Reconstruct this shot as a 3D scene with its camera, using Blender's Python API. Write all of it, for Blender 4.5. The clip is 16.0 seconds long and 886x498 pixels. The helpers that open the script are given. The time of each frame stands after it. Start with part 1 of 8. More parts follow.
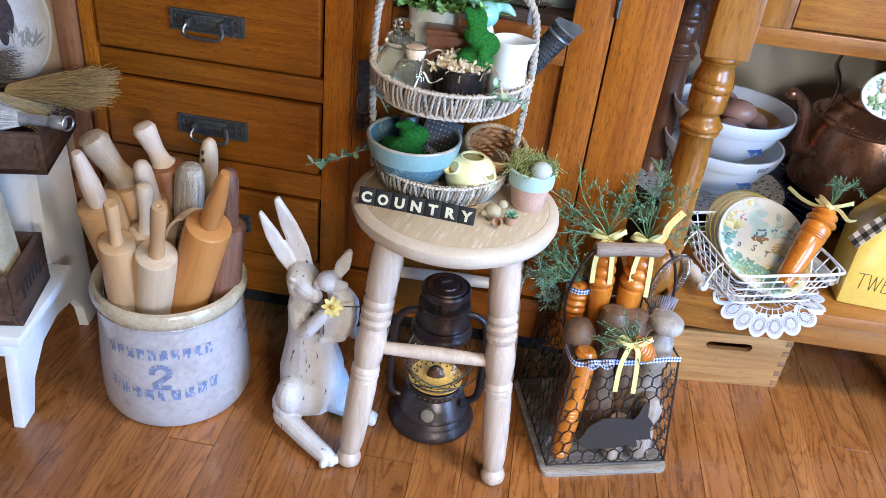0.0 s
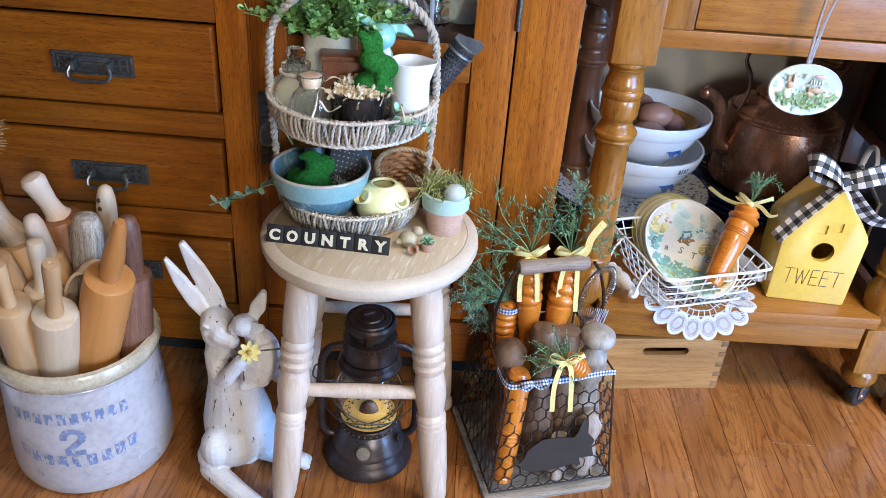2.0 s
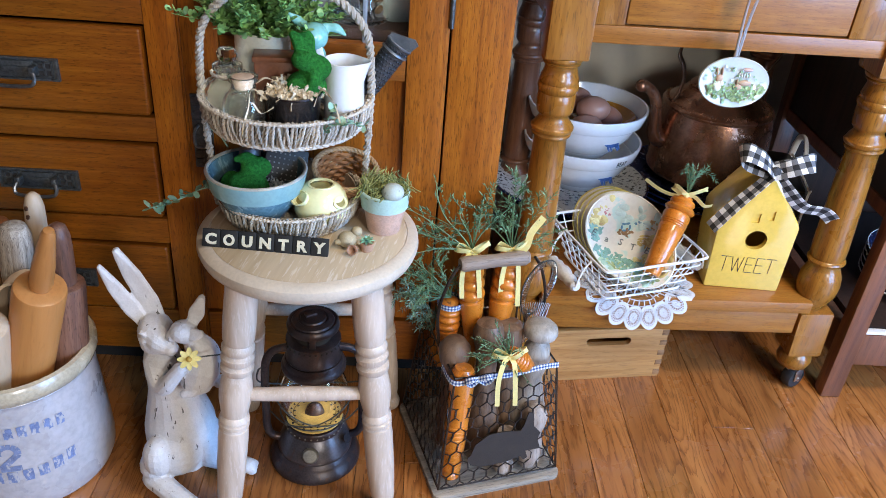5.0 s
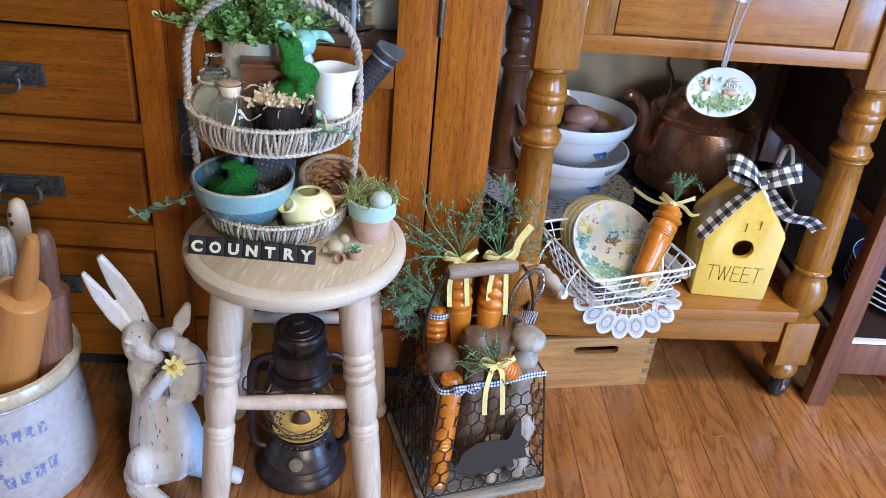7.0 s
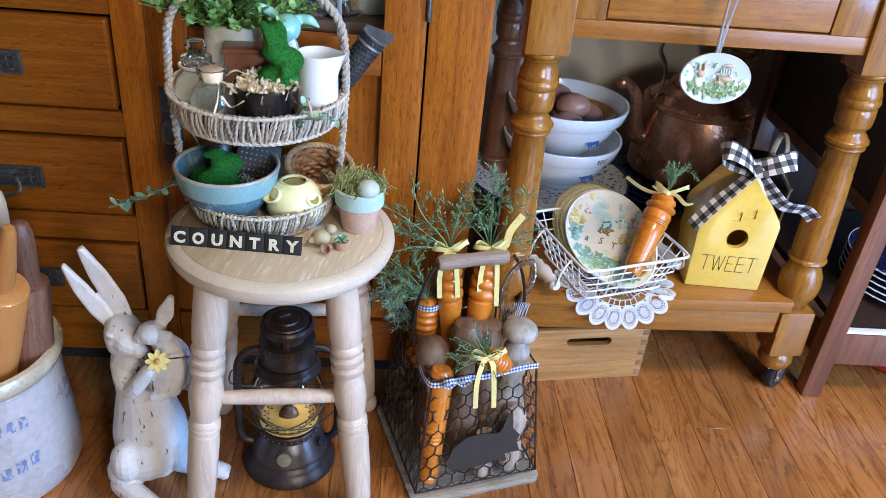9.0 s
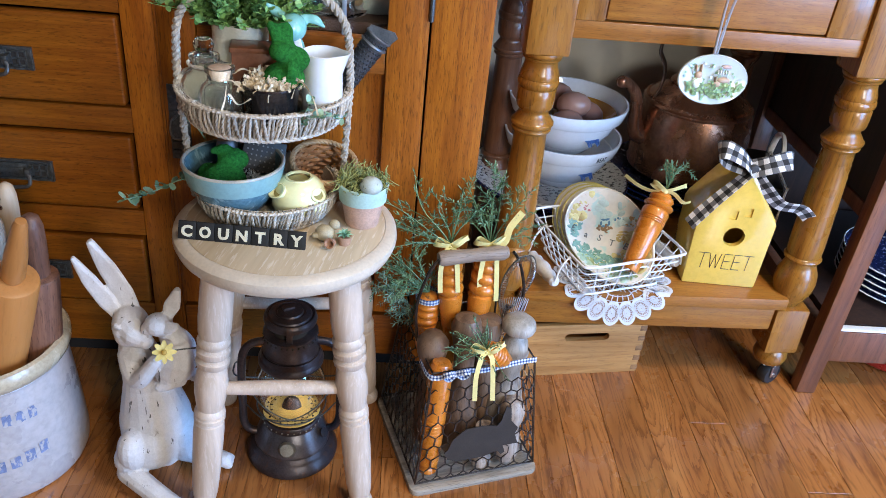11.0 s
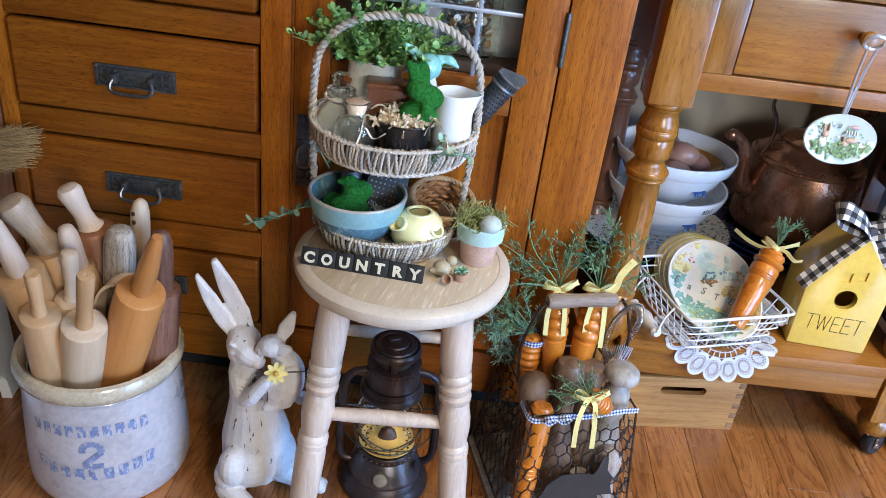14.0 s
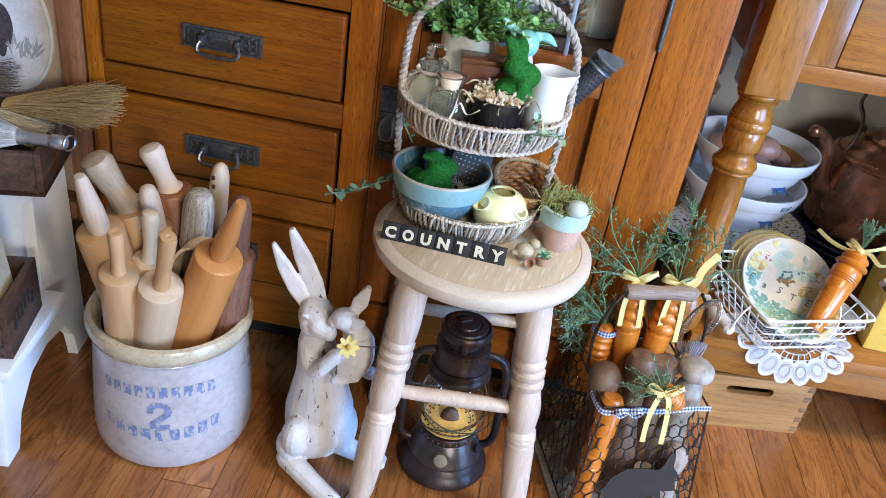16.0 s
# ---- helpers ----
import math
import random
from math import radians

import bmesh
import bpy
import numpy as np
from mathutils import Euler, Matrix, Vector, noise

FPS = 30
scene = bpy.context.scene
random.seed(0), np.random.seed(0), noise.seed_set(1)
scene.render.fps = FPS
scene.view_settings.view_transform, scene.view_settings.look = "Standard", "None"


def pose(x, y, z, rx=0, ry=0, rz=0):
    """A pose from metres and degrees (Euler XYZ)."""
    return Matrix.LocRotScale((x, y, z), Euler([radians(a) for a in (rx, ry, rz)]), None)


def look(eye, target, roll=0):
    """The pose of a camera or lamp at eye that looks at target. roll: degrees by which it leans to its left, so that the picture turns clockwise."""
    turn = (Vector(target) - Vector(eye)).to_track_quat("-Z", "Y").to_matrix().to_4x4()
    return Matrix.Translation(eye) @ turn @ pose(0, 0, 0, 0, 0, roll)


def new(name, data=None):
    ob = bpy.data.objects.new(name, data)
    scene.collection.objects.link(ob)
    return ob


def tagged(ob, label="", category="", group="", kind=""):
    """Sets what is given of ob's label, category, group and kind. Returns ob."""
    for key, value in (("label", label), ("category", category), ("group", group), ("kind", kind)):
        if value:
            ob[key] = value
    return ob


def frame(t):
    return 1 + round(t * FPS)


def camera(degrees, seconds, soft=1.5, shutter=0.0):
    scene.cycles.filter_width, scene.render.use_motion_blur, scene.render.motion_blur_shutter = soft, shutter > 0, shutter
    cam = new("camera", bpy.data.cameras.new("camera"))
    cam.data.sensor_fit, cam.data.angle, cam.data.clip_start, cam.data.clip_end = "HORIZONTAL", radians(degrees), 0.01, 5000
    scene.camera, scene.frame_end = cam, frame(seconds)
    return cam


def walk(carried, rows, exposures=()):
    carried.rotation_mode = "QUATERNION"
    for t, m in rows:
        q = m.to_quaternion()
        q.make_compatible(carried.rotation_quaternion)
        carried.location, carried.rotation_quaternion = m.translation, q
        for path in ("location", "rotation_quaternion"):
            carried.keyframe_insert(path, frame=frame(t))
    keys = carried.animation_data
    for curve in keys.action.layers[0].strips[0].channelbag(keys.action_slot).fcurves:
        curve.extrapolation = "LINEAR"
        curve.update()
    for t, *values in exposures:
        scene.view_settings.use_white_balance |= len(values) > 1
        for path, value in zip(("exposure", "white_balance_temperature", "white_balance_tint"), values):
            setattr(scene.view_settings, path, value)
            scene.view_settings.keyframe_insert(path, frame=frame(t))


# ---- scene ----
cam = camera(58.0, 16.0, soft=0.4)
PATH = [
    (0, (0.057, -0.016, 1.036), (-0.087, 1.663, -0.04), 6.9),
    (0.5, (0.059, -0.008, 1.044), (-0.059, 1.691, -0.004), 7.5),
    (1, (0.064, 0.004, 1.035), (-0.041, 1.709, -0.005), 7.3),
    (1.5, (0.082, 0.022, 1.035), (0.02, 1.733, 0.001), 5.7),
    (2, (0.098, 0.037, 1.034), (0.075, 1.748, -0.002), 4.3),
    (2.5, (0.102, 0.046, 1.024), (0.122, 1.752, -0.019), 4.5),
    (3, (0.11, 0.049, 1.023), (0.175, 1.749, -0.028), 4.7),
    (3.5, (0.116, 0.042, 1.029), (0.189, 1.741, -0.024), 4.1),
    (4, (0.115, 0.035, 1.032), (0.194, 1.736, -0.018), 4.0),
    (4.5, (0.114, 0.038, 1.042), (0.2, 1.743, 0.0), 4.3),
    (5, (0.113, 0.041, 1.04), (0.213, 1.747, 0.0), 4.8),
    (7.5, (0.115, 0.047, 1.04), (0.244, 1.762, 0.019), 5.5),
    (8, (0.122, 0.056, 1.036), (0.253, 1.769, 0.011), 5.6),
    (8.5, (0.121, 0.064, 1.025), (0.262, 1.772, -0.006), 5.7),
    (10.8, (0.123, 0.049, 1.034), (0.274, 1.745, -0.016), 5.5),
    (11, (0.12, 0.043, 1.038), (0.263, 1.741, -0.009), 6.0),
    (11.5, (0.094, 0.033, 1.042), (0.215, 1.735, -0.002), 6.2),
    (12, (0.076, 0.022, 1.051), (0.165, 1.735, 0.022), 7.1),
    (12.5, (0.062, 0.02, 1.061), (0.114, 1.748, 0.055), 6.9),
    (13, (0.055, 0.024, 1.058), (0.081, 1.76, 0.065), 6.9),
    (13.5, (0.053, 0.033, 1.05), (0.062, 1.774, 0.066), 7.0),
    (14, (0.045, 0.037, 1.04), (0.025, 1.776, 0.053), 7.2),
    (14.5, (0.022, 0.046, 1.034), (-0.02, 1.778, 0.035), 7.5),
    (15, (-0.002, 0.054, 1.021), (-0.066, 1.776, 0.007), 8.3),
    (15.5, (-0.017, 0.053, 1.02), (-0.092, 1.769, -0.005), 9.0),
    (16, (-0.023, 0.049, 1.02), (-0.115, 1.756, -0.019), 9.4),
]
EXPOSURES = [(0.0, 0.06), (1.5, 0.03), (2.5, -0.16), (5.0, -0.22), (8.5, -0.22), (11.0, -0.23), (14.0, -0.20), (15.0, -0.09), (16.0, 0.03)]
walk(cam, [(t, look(eye, target, roll)) for t, eye, target, roll in PATH], EXPOSURES)

# ---- world and lights ----
world = bpy.data.worlds.new("daylight")
scene.world = world
world.use_nodes = True
sky = world.node_tree.nodes.new("ShaderNodeTexSky")
sky.sky_type, sky.sun_disc = "NISHITA", False
sky.sun_elevation, sky.sun_rotation = radians(38), radians(200)
world.node_tree.links.new(sky.outputs[0], world.node_tree.nodes["Background"].inputs[0])
world.node_tree.nodes["Background"].inputs[1].default_value = 0.10


def area_lamp(name, eye, target, sx, sy, watts, color):
    data = bpy.data.lights.new(name, "AREA")
    data.shape, data.size, data.size_y, data.energy, data.color = "RECTANGLE", sx, sy, watts, color
    ob = new(name, data)
    ob.matrix_world = look(eye, target)
    return ob


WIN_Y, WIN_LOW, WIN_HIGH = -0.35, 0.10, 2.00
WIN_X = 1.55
CEILING_LAMPS = ((1.15, 0.40, 29), (1.15, -1.40, 41))
# daylight in the opening of the garden door, and the ceiling fixtures of the room
area_lamp("door_daylight", (2.20, WIN_Y, 1.00), (0.4, 1.3, 0.5), 1.1, 1.75, 152, (0.24, 0.50, 1.0))
# added fill lamp in the south wall, to brighten fronts and under the table
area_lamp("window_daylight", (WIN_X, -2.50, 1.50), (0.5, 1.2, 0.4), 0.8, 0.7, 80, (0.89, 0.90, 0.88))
for lx, ly, watts in CEILING_LAMPS:
    area_lamp("ceiling_lamp_light", (lx, ly, 2.36), (lx, ly, 0.0), 0.36, 0.36, watts, (1.0, 0.84, 0.64)).data.spread = radians(140)

# ---- materials ----
def nodes_of(name):
    m = bpy.data.materials.new(name)
    m.use_nodes = True
    return m, m.node_tree.nodes, m.node_tree.links, m.node_tree.nodes["Principled BSDF"]


def ramp(n, stops):
    r = n.new("ShaderNodeValToRGB")
    el = r.color_ramp.elements
    while len(el) < len(stops):
        el.new(0.5)
    for e, (p, c) in zip(el, stops):
        e.position, e.color = p, (*c, 1)
    return r


def mul(c, k):
    return tuple(min(1.0, v * k) for v in c)


def mapped(n, l, scale, vary=True, coord="Object"):
    tc, mp = n.new("ShaderNodeTexCoord"), n.new("ShaderNodeMapping")
    l.new(tc.outputs[coord], mp.inputs["Vector"])
    mp.inputs["Scale"].default_value = scale
    if vary:
        oi, sc = n.new("ShaderNodeObjectInfo"), n.new("ShaderNodeVectorMath")
        sc.operation = "SCALE"
        sc.inputs[0].default_value = (7.3, 3.1, 5.7)
        l.new(oi.outputs["Random"], sc.inputs["Scale"])
        l.new(sc.outputs[0], mp.inputs["Location"])
    return mp.outputs[0]


def noise_of(n, l, vec, scale, detail=4.0, distortion=0.0, rough=0.55):
    t = n.new("ShaderNodeTexNoise")
    t.inputs["Scale"].default_value, t.inputs["Detail"].default_value = scale, detail
    t.inputs["Distortion"].default_value, t.inputs["Roughness"].default_value = distortion, rough
    l.new(vec, t.inputs["Vector"])
    return t.outputs["Fac"]


def mixed(n, l, mode, fac, a, b):
    x = n.new("ShaderNodeMix")
    x.data_type, x.blend_type = "RGBA", mode
    for sock, v in ((x.inputs[0], fac), (x.inputs[6], a), (x.inputs[7], b)):
        if isinstance(v, (int, float)):
            sock.default_value = v
        elif isinstance(v, tuple):
            sock.default_value = (*v, 1)
        else:
            l.new(v, sock)
    return x.outputs[2]


def bumped(n, l, p, height, strength, dist=0.002):
    b = n.new("ShaderNodeBump")
    b.inputs["Strength"].default_value, b.inputs["Distance"].default_value = strength, dist
    l.new(height, b.inputs["Height"])
    l.new(b.outputs[0], p.inputs["Normal"])


def rough_from(n, l, p, fac, lo, hi):
    r = n.new("ShaderNodeMapRange")
    r.inputs["To Min"].default_value, r.inputs["To Max"].default_value = lo, hi
    l.new(fac, r.inputs["Value"])
    l.new(r.outputs[0], p.inputs["Roughness"])


def wood(name, dark, light, axis="z", rough=0.35, grain=1.0, pores=0.5, hue_vary=0.12, coat=0.0, bump=0.25, pore=None, veins=0.0, spec=0.5):
    """Long grain along an axis: broad figure, fine pores, a tone for each piece."""
    m, n, l, p = nodes_of(name)
    s = {"x": (2.4, 46, 46), "y": (46, 2.4, 46), "z": (46, 46, 2.4)}[axis]
    f = {"x": (46, 430, 430), "y": (430, 46, 430), "z": (430, 430, 46)}[axis]
    g = {"x": (11, 170, 170), "y": (170, 11, 170), "z": (170, 170, 11)}[axis]
    v = mapped(n, l, tuple(a * grain for a in s))
    figure = noise_of(n, l, v, 1.0, 5, 1.4)
    mid = tuple((a + b) / 2 for a, b in zip(dark, light))
    base = ramp(n, [(0.30, dark), (0.50, mid), (0.68, light)])
    l.new(figure, base.inputs[0])
    fine = noise_of(n, l, mapped(n, l, tuple(a * grain for a in f)), 1.0, 3)
    lines = ramp(n, [(0.35, (0, 0, 0)), (0.45, (1, 1, 1))])
    l.new(fine, lines.inputs[0])
    inked = mixed(n, l, "MIX", lines.outputs[0], pore or mul(dark, 0.36), base.outputs[0])
    col = mixed(n, l, "MIX", pores, base.outputs[0], inked)
    streak = ramp(n, [(0.35, (0.80, 0.78, 0.76)), (0.62, (1, 1, 1))])
    l.new(noise_of(n, l, mapped(n, l, tuple(a * grain for a in g)), 1.0, 4, 0.6), streak.inputs[0])
    col = mixed(n, l, "MULTIPLY", min(1.0, pores * 1.4), col, streak.outputs[0])
    if veins:
        # arched year rings: level lines of a long soft field, broken by the pores
        wide = {"x": (1.7, 13, 13), "y": (13, 1.7, 13), "z": (13, 13, 1.7)}[axis]
        field = noise_of(n, l, mapped(n, l, wide), 1.0, 1.0, 0.3, 0.4)
        ragged = noise_of(n, l, mapped(n, l, tuple(a * 0.55 for a in f)), 1.0, 2)
        big, sm, add, fr = (n.new("ShaderNodeMath") for _ in range(4))
        big.operation = sm.operation = "MULTIPLY"
        add.operation, fr.operation = "ADD", "FRACT"
        big.inputs[1].default_value, sm.inputs[1].default_value = 17.0, 0.9
        l.new(field, big.inputs[0])
        l.new(ragged, sm.inputs[0])
        l.new(big.outputs[0], add.inputs[0])
        l.new(sm.outputs[0], add.inputs[1])
        l.new(add.outputs[0], fr.inputs[0])
        ring = ramp(n, [(0.0, (0.42, 0.33, 0.27)), (0.16, (0.72, 0.66, 0.60)), (0.40, (1, 1, 1)), (0.97, (1, 1, 1))])
        l.new(fr.outputs[0], ring.inputs[0])
        col = mixed(n, l, "MULTIPLY", veins, col, ring.outputs[0])
    oi = n.new("ShaderNodeObjectInfo")
    tone = ramp(n, [(0.0, (1 - hue_vary,) * 3), (1.0, (1.0, 1.0, 1.0))])
    l.new(oi.outputs["Random"], tone.inputs[0])
    col = mixed(n, l, "MULTIPLY", 1.0, col, tone.outputs[0])
    l.new(col, p.inputs["Base Color"])
    rough_from(n, l, p, noise_of(n, l, mapped(n, l, (9, 9, 9)), 1.0, 4), rough - 0.09, rough + 0.14)
    p.inputs["Coat Weight"].default_value = coat
    p.inputs["Coat Roughness"].default_value = 0.12
    p.inputs["Specular IOR Level"].default_value = spec
    bumped(n, l, p, fine, bump, 0.0006)
    return m


def paint(name, color, rough=0.5, vary=0.12, scale=30.0, bump=0.1, second=None, amount=0.5, metal=0.0, coat=0.0, dist=0.001, spec=0.5, fine=1.0):
    """Plain stuff with mottling at two scales; second: a colour that shows through in patches."""
    m, n, l, p = nodes_of(name)
    a = noise_of(n, l, mapped(n, l, (scale,) * 3), 1.0, 5)
    b = noise_of(n, l, mapped(n, l, (scale * 9 * fine,) * 3), 1.0, 3)
    r = ramp(n, [(0.3, mul(color, 1 - vary)), (0.7, mul(color, 1 + vary * 0.5))])
    l.new(a, r.inputs[0])
    col = mixed(n, l, "MULTIPLY", 0.35, r.outputs[0], (1, 1, 1))
    spk = ramp(n, [(0.3, (1 - vary, 1 - vary, 1 - vary)), (0.6, (1, 1, 1))])
    l.new(b, spk.inputs[0])
    col = mixed(n, l, "MULTIPLY", 1.0, col, spk.outputs[0])
    if second:
        w = ramp(n, [(amount, (0, 0, 0)), (min(1, amount + 0.06), (1, 1, 1))])
        l.new(noise_of(n, l, mapped(n, l, (scale * 2.2, scale * 2.2, scale * 0.9)), 1.0, 6, 0.4), w.inputs[0])
        col = mixed(n, l, "MIX", w.outputs[0], col, second)
    l.new(col, p.inputs["Base Color"])
    rough_from(n, l, p, a, max(0.03, rough - 0.08), min(1, rough + 0.1))
    p.inputs["Metallic"].default_value = metal
    p.inputs["Coat Weight"].default_value = coat
    p.inputs["Coat Roughness"].default_value = 0.06
    p.inputs["Specular IOR Level"].default_value = spec
    if bump:
        bumped(n, l, p, b, bump, dist)
    return m


def leafy(name, dark, light, rough=0.55):
    m, n, l, p = nodes_of(name)
    g = n.new("ShaderNodeNewGeometry")
    r = ramp(n, [(0.0, dark), (0.55, light), (1.0, mul(light, 1.35))])
    l.new(g.outputs["Random Per Island"], r.inputs[0])
    vein = noise_of(n, l, mapped(n, l, (140, 140, 140)), 1.0, 3)
    v = ramp(n, [(0.3, (0.75, 0.75, 0.75)), (0.65, (1, 1, 1))])
    l.new(vein, v.inputs[0])
    l.new(mixed(n, l, "MULTIPLY", 1.0, r.outputs[0], v.outputs[0]), p.inputs["Base Color"])
    p.inputs["Roughness"].default_value = rough
    p.inputs["Subsurface Weight"].default_value = 0.0
    return m


def gingham(name, dark, mid, light, check):
    """Woven squares by the ribbon's own length and width (metres in its UV)."""
    m, n, l, p = nodes_of(name)
    tc, sep = n.new("ShaderNodeTexCoord"), n.new("ShaderNodeSeparateXYZ")
    l.new(tc.outputs["UV"], sep.inputs[0])

    def stripe(i):
        d, f, c = n.new("ShaderNodeMath"), n.new("ShaderNodeMath"), n.new("ShaderNodeMath")
        d.operation, f.operation, c.operation = "MULTIPLY", "FRACT", "GREATER_THAN"
        d.inputs[1].default_value, c.inputs[1].default_value = 0.5 / check, 0.5
        l.new(sep.outputs[i], d.inputs[0])
        l.new(d.outputs[0], f.inputs[0])
        l.new(f.outputs[0], c.inputs[0])
        return c.outputs[0]

    add = n.new("ShaderNodeMath")
    add.operation = "ADD"
    l.new(stripe(0), add.inputs[0])
    l.new(stripe(1), add.inputs[1])
    half = n.new("ShaderNodeMath")
    half.operation = "MULTIPLY"
    half.inputs[1].default_value = 0.5
    l.new(add.outputs[0], half.inputs[0])
    r = ramp(n, [(0.0, light), (0.5, mid), (1.0, dark)])
    r.color_ramp.interpolation = "CONSTANT"
    r.color_ramp.elements[1].position, r.color_ramp.elements[2].position = 0.3, 0.8
    l.new(half.outputs[0], r.inputs[0])
    weave = noise_of(n, l, mapped(n, l, (900, 900, 900)), 1.0, 2)
    w = ramp(n, [(0.3, (0.78, 0.78, 0.78)), (0.6, (1, 1, 1))])
    l.new(weave, w.inputs[0])
    l.new(mixed(n, l, "MULTIPLY", 1.0, r.outputs[0], w.outputs[0]), p.inputs["Base Color"])
    p.inputs["Roughness"].default_value = 0.8
    bumped(n, l, p, weave, 0.3, 0.0004)
    return m


def clear_glass(name, tint=(1, 1, 1), rough=0.0):
    m, n, l, p = nodes_of(name)
    p.inputs["Base Color"].default_value = (*tint, 1)
    p.inputs["Transmission Weight"].default_value = 1.0
    p.inputs["IOR"].default_value = 1.45
    rough_from(n, l, p, noise_of(n, l, mapped(n, l, (60, 60, 60)), 1.0, 3), rough, rough + 0.012)
    return m


OAK_D, OAK_L = (0.245, 0.064, 0.0048), (0.375, 0.117, 0.0090)
M = {
    # the weaker light on the drawers is put into the level boards' darker tone
    "oak_x": wood("honey_oak_level", mul(OAK_D, 0.80), mul(OAK_L, 0.80), "x", 0.34, 1.7, 0.55, coat=0.05, veins=0.16, spec=0.36),
    "oak_z": wood("honey_oak_upright", mul(OAK_D, 1.10), mul(OAK_L, 1.12), "z", 0.36, 1.4, 0.62, coat=0.05, veins=0.16, spec=0.36),
    # inside boards: the dimness within the cabinet is put into this dark brown
    "oak_shaded": paint("shaded_cabinet_inside", (0.05, 0.022, 0.010), 0.6),
    "table_x": wood("golden_oak_level", (0.285, 0.098, 0.014), (0.42, 0.168, 0.026), "x", 0.36, 1.7, 0.42, coat=0.15, veins=0.14, spec=0.4),
    "table_z": wood("golden_oak_upright", (0.27, 0.100, 0.013), (0.40, 0.168, 0.026), "z", 0.26, 0.8, 0.55, coat=0.3, veins=0.42, spec=0.45),
    "dark_leg": wood("dark_brown_turning", (0.085, 0.030, 0.014), (0.20, 0.080, 0.038), "z", 0.35, 1.0, 0.4, coat=0.2),
    "plank": wood("oak_floor_plank", (0.36, 0.130, 0.034), (0.47, 0.188, 0.054), "y", 0.26, 0.42, 0.46, hue_vary=0.34, coat=0.3, veins=0.85),
    "floor_gap": paint("floor_joint", (0.085, 0.034, 0.014), 0.8),
    # unseen south, west and east walls: dark so that little light bounces back
    "wall_far": paint("low_bounce_wall_paint", (0.055, 0.045, 0.032), 0.8, 0.05, 4.0, 0.2),
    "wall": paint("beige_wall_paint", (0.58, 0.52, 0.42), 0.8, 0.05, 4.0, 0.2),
    # unseen ceiling, greyed to hold down bounced light
    "ceiling": paint("low_bounce_ceiling_paint", (0.24, 0.235, 0.225), 0.9, 0.03, 5.0, 0.2),
    "white_trim": paint("white_gloss_paint", (0.80, 0.80, 0.80), 0.3, 0.05, 14.0, 0.05),
    "iron": paint("hammered_black_iron", (0.125, 0.135, 0.135), 0.34, 0.4, 160.0, 0.5, metal=0.7),
    "steel": paint("brushed_steel", (0.72, 0.72, 0.72), 0.28, 0.12, 60.0, 0.05, metal=1.0),
    "glass": clear_glass("clear_glass"),
    "pane": clear_glass("cabinet_pane"),
    "seat_wood": wood("whitewashed_seat_wood", (0.52, 0.405, 0.26), (0.62, 0.495, 0.335), "y", 0.36, 0.55, 0.40, coat=0.1, pore=(0.90, 0.86, 0.78)),
    "leg_wood": wood("pickled_leg_wood", (0.48, 0.365, 0.275), (0.64, 0.52, 0.42), "z", 0.38, 0.9, 0.35, coat=0.1, pore=(0.74, 0.66, 0.60)),
    "crock": paint("salt_glazed_stoneware", (0.49, 0.46, 0.47), 0.28, 0.16, 11.0, 0.12, second=(0.46, 0.41, 0.34), amount=0.70, coat=0.5),
    "crock_rim": paint("tan_glazed_rim", (0.52, 0.44, 0.31), 0.25, 0.2, 22.0, 0.1, coat=0.5),
    "cobalt": paint("faded_cobalt_stencil", (0.20, 0.26, 0.45), 0.45, 0.3, 90.0, 0.0, second=(0.44, 0.425, 0.44), amount=0.50),
}

# ---- mesh builders ----
I4 = Matrix.Identity(4)


def part(name, bm, material, parent=None, label="", smooth=40, kind="", at=None):
    """Links a bmesh as one mesh object, under a thing or a part."""
    me = bpy.data.meshes.new(name)
    bmesh.ops.recalc_face_normals(bm, faces=bm.faces[:])
    bm.to_mesh(me)
    bm.free()
    if smooth:
        me.polygons.foreach_set("use_smooth", [True] * len(me.polygons))
        me.set_sharp_from_angle(angle=radians(smooth))
    for mt in material if isinstance(material, (list, tuple)) else [material]:
        me.materials.append(mt)
    ob = new(name, me)
    ob.parent = parent
    if at is not None:
        ob.matrix_basis = at
    return tagged(ob, label=label, kind=kind)


def thing(name, m, label, category, group="", kind=""):
    e = new(name)
    e.empty_display_size = 0.05
    e.matrix_basis = m
    return tagged(e, label, category, group, kind)


def box(bm, cx, cy, cz, sx, sy, sz, bevel=0.0, m=None, seg=2):
    made = bmesh.ops.create_cube(bm, size=1.0, matrix=(m or I4) @ Matrix.Translation((cx, cy, cz)) @ Matrix.Diagonal((sx, sy, sz, 1)))
    if bevel:
        edges = list({e for v in made["verts"] for e in v.link_edges})
        bmesh.ops.bevel(bm, geom=edges, offset=min(bevel, 0.45 * min(sx, sy, sz)), segments=seg, profile=0.6, affect="EDGES")
    return bm


def solid(cx, cy, cz, sx, sy, sz, bevel=0.0, m=None, seg=2):
    return box(bmesh.new(), cx, cy, cz, sx, sy, sz, bevel, m, seg)


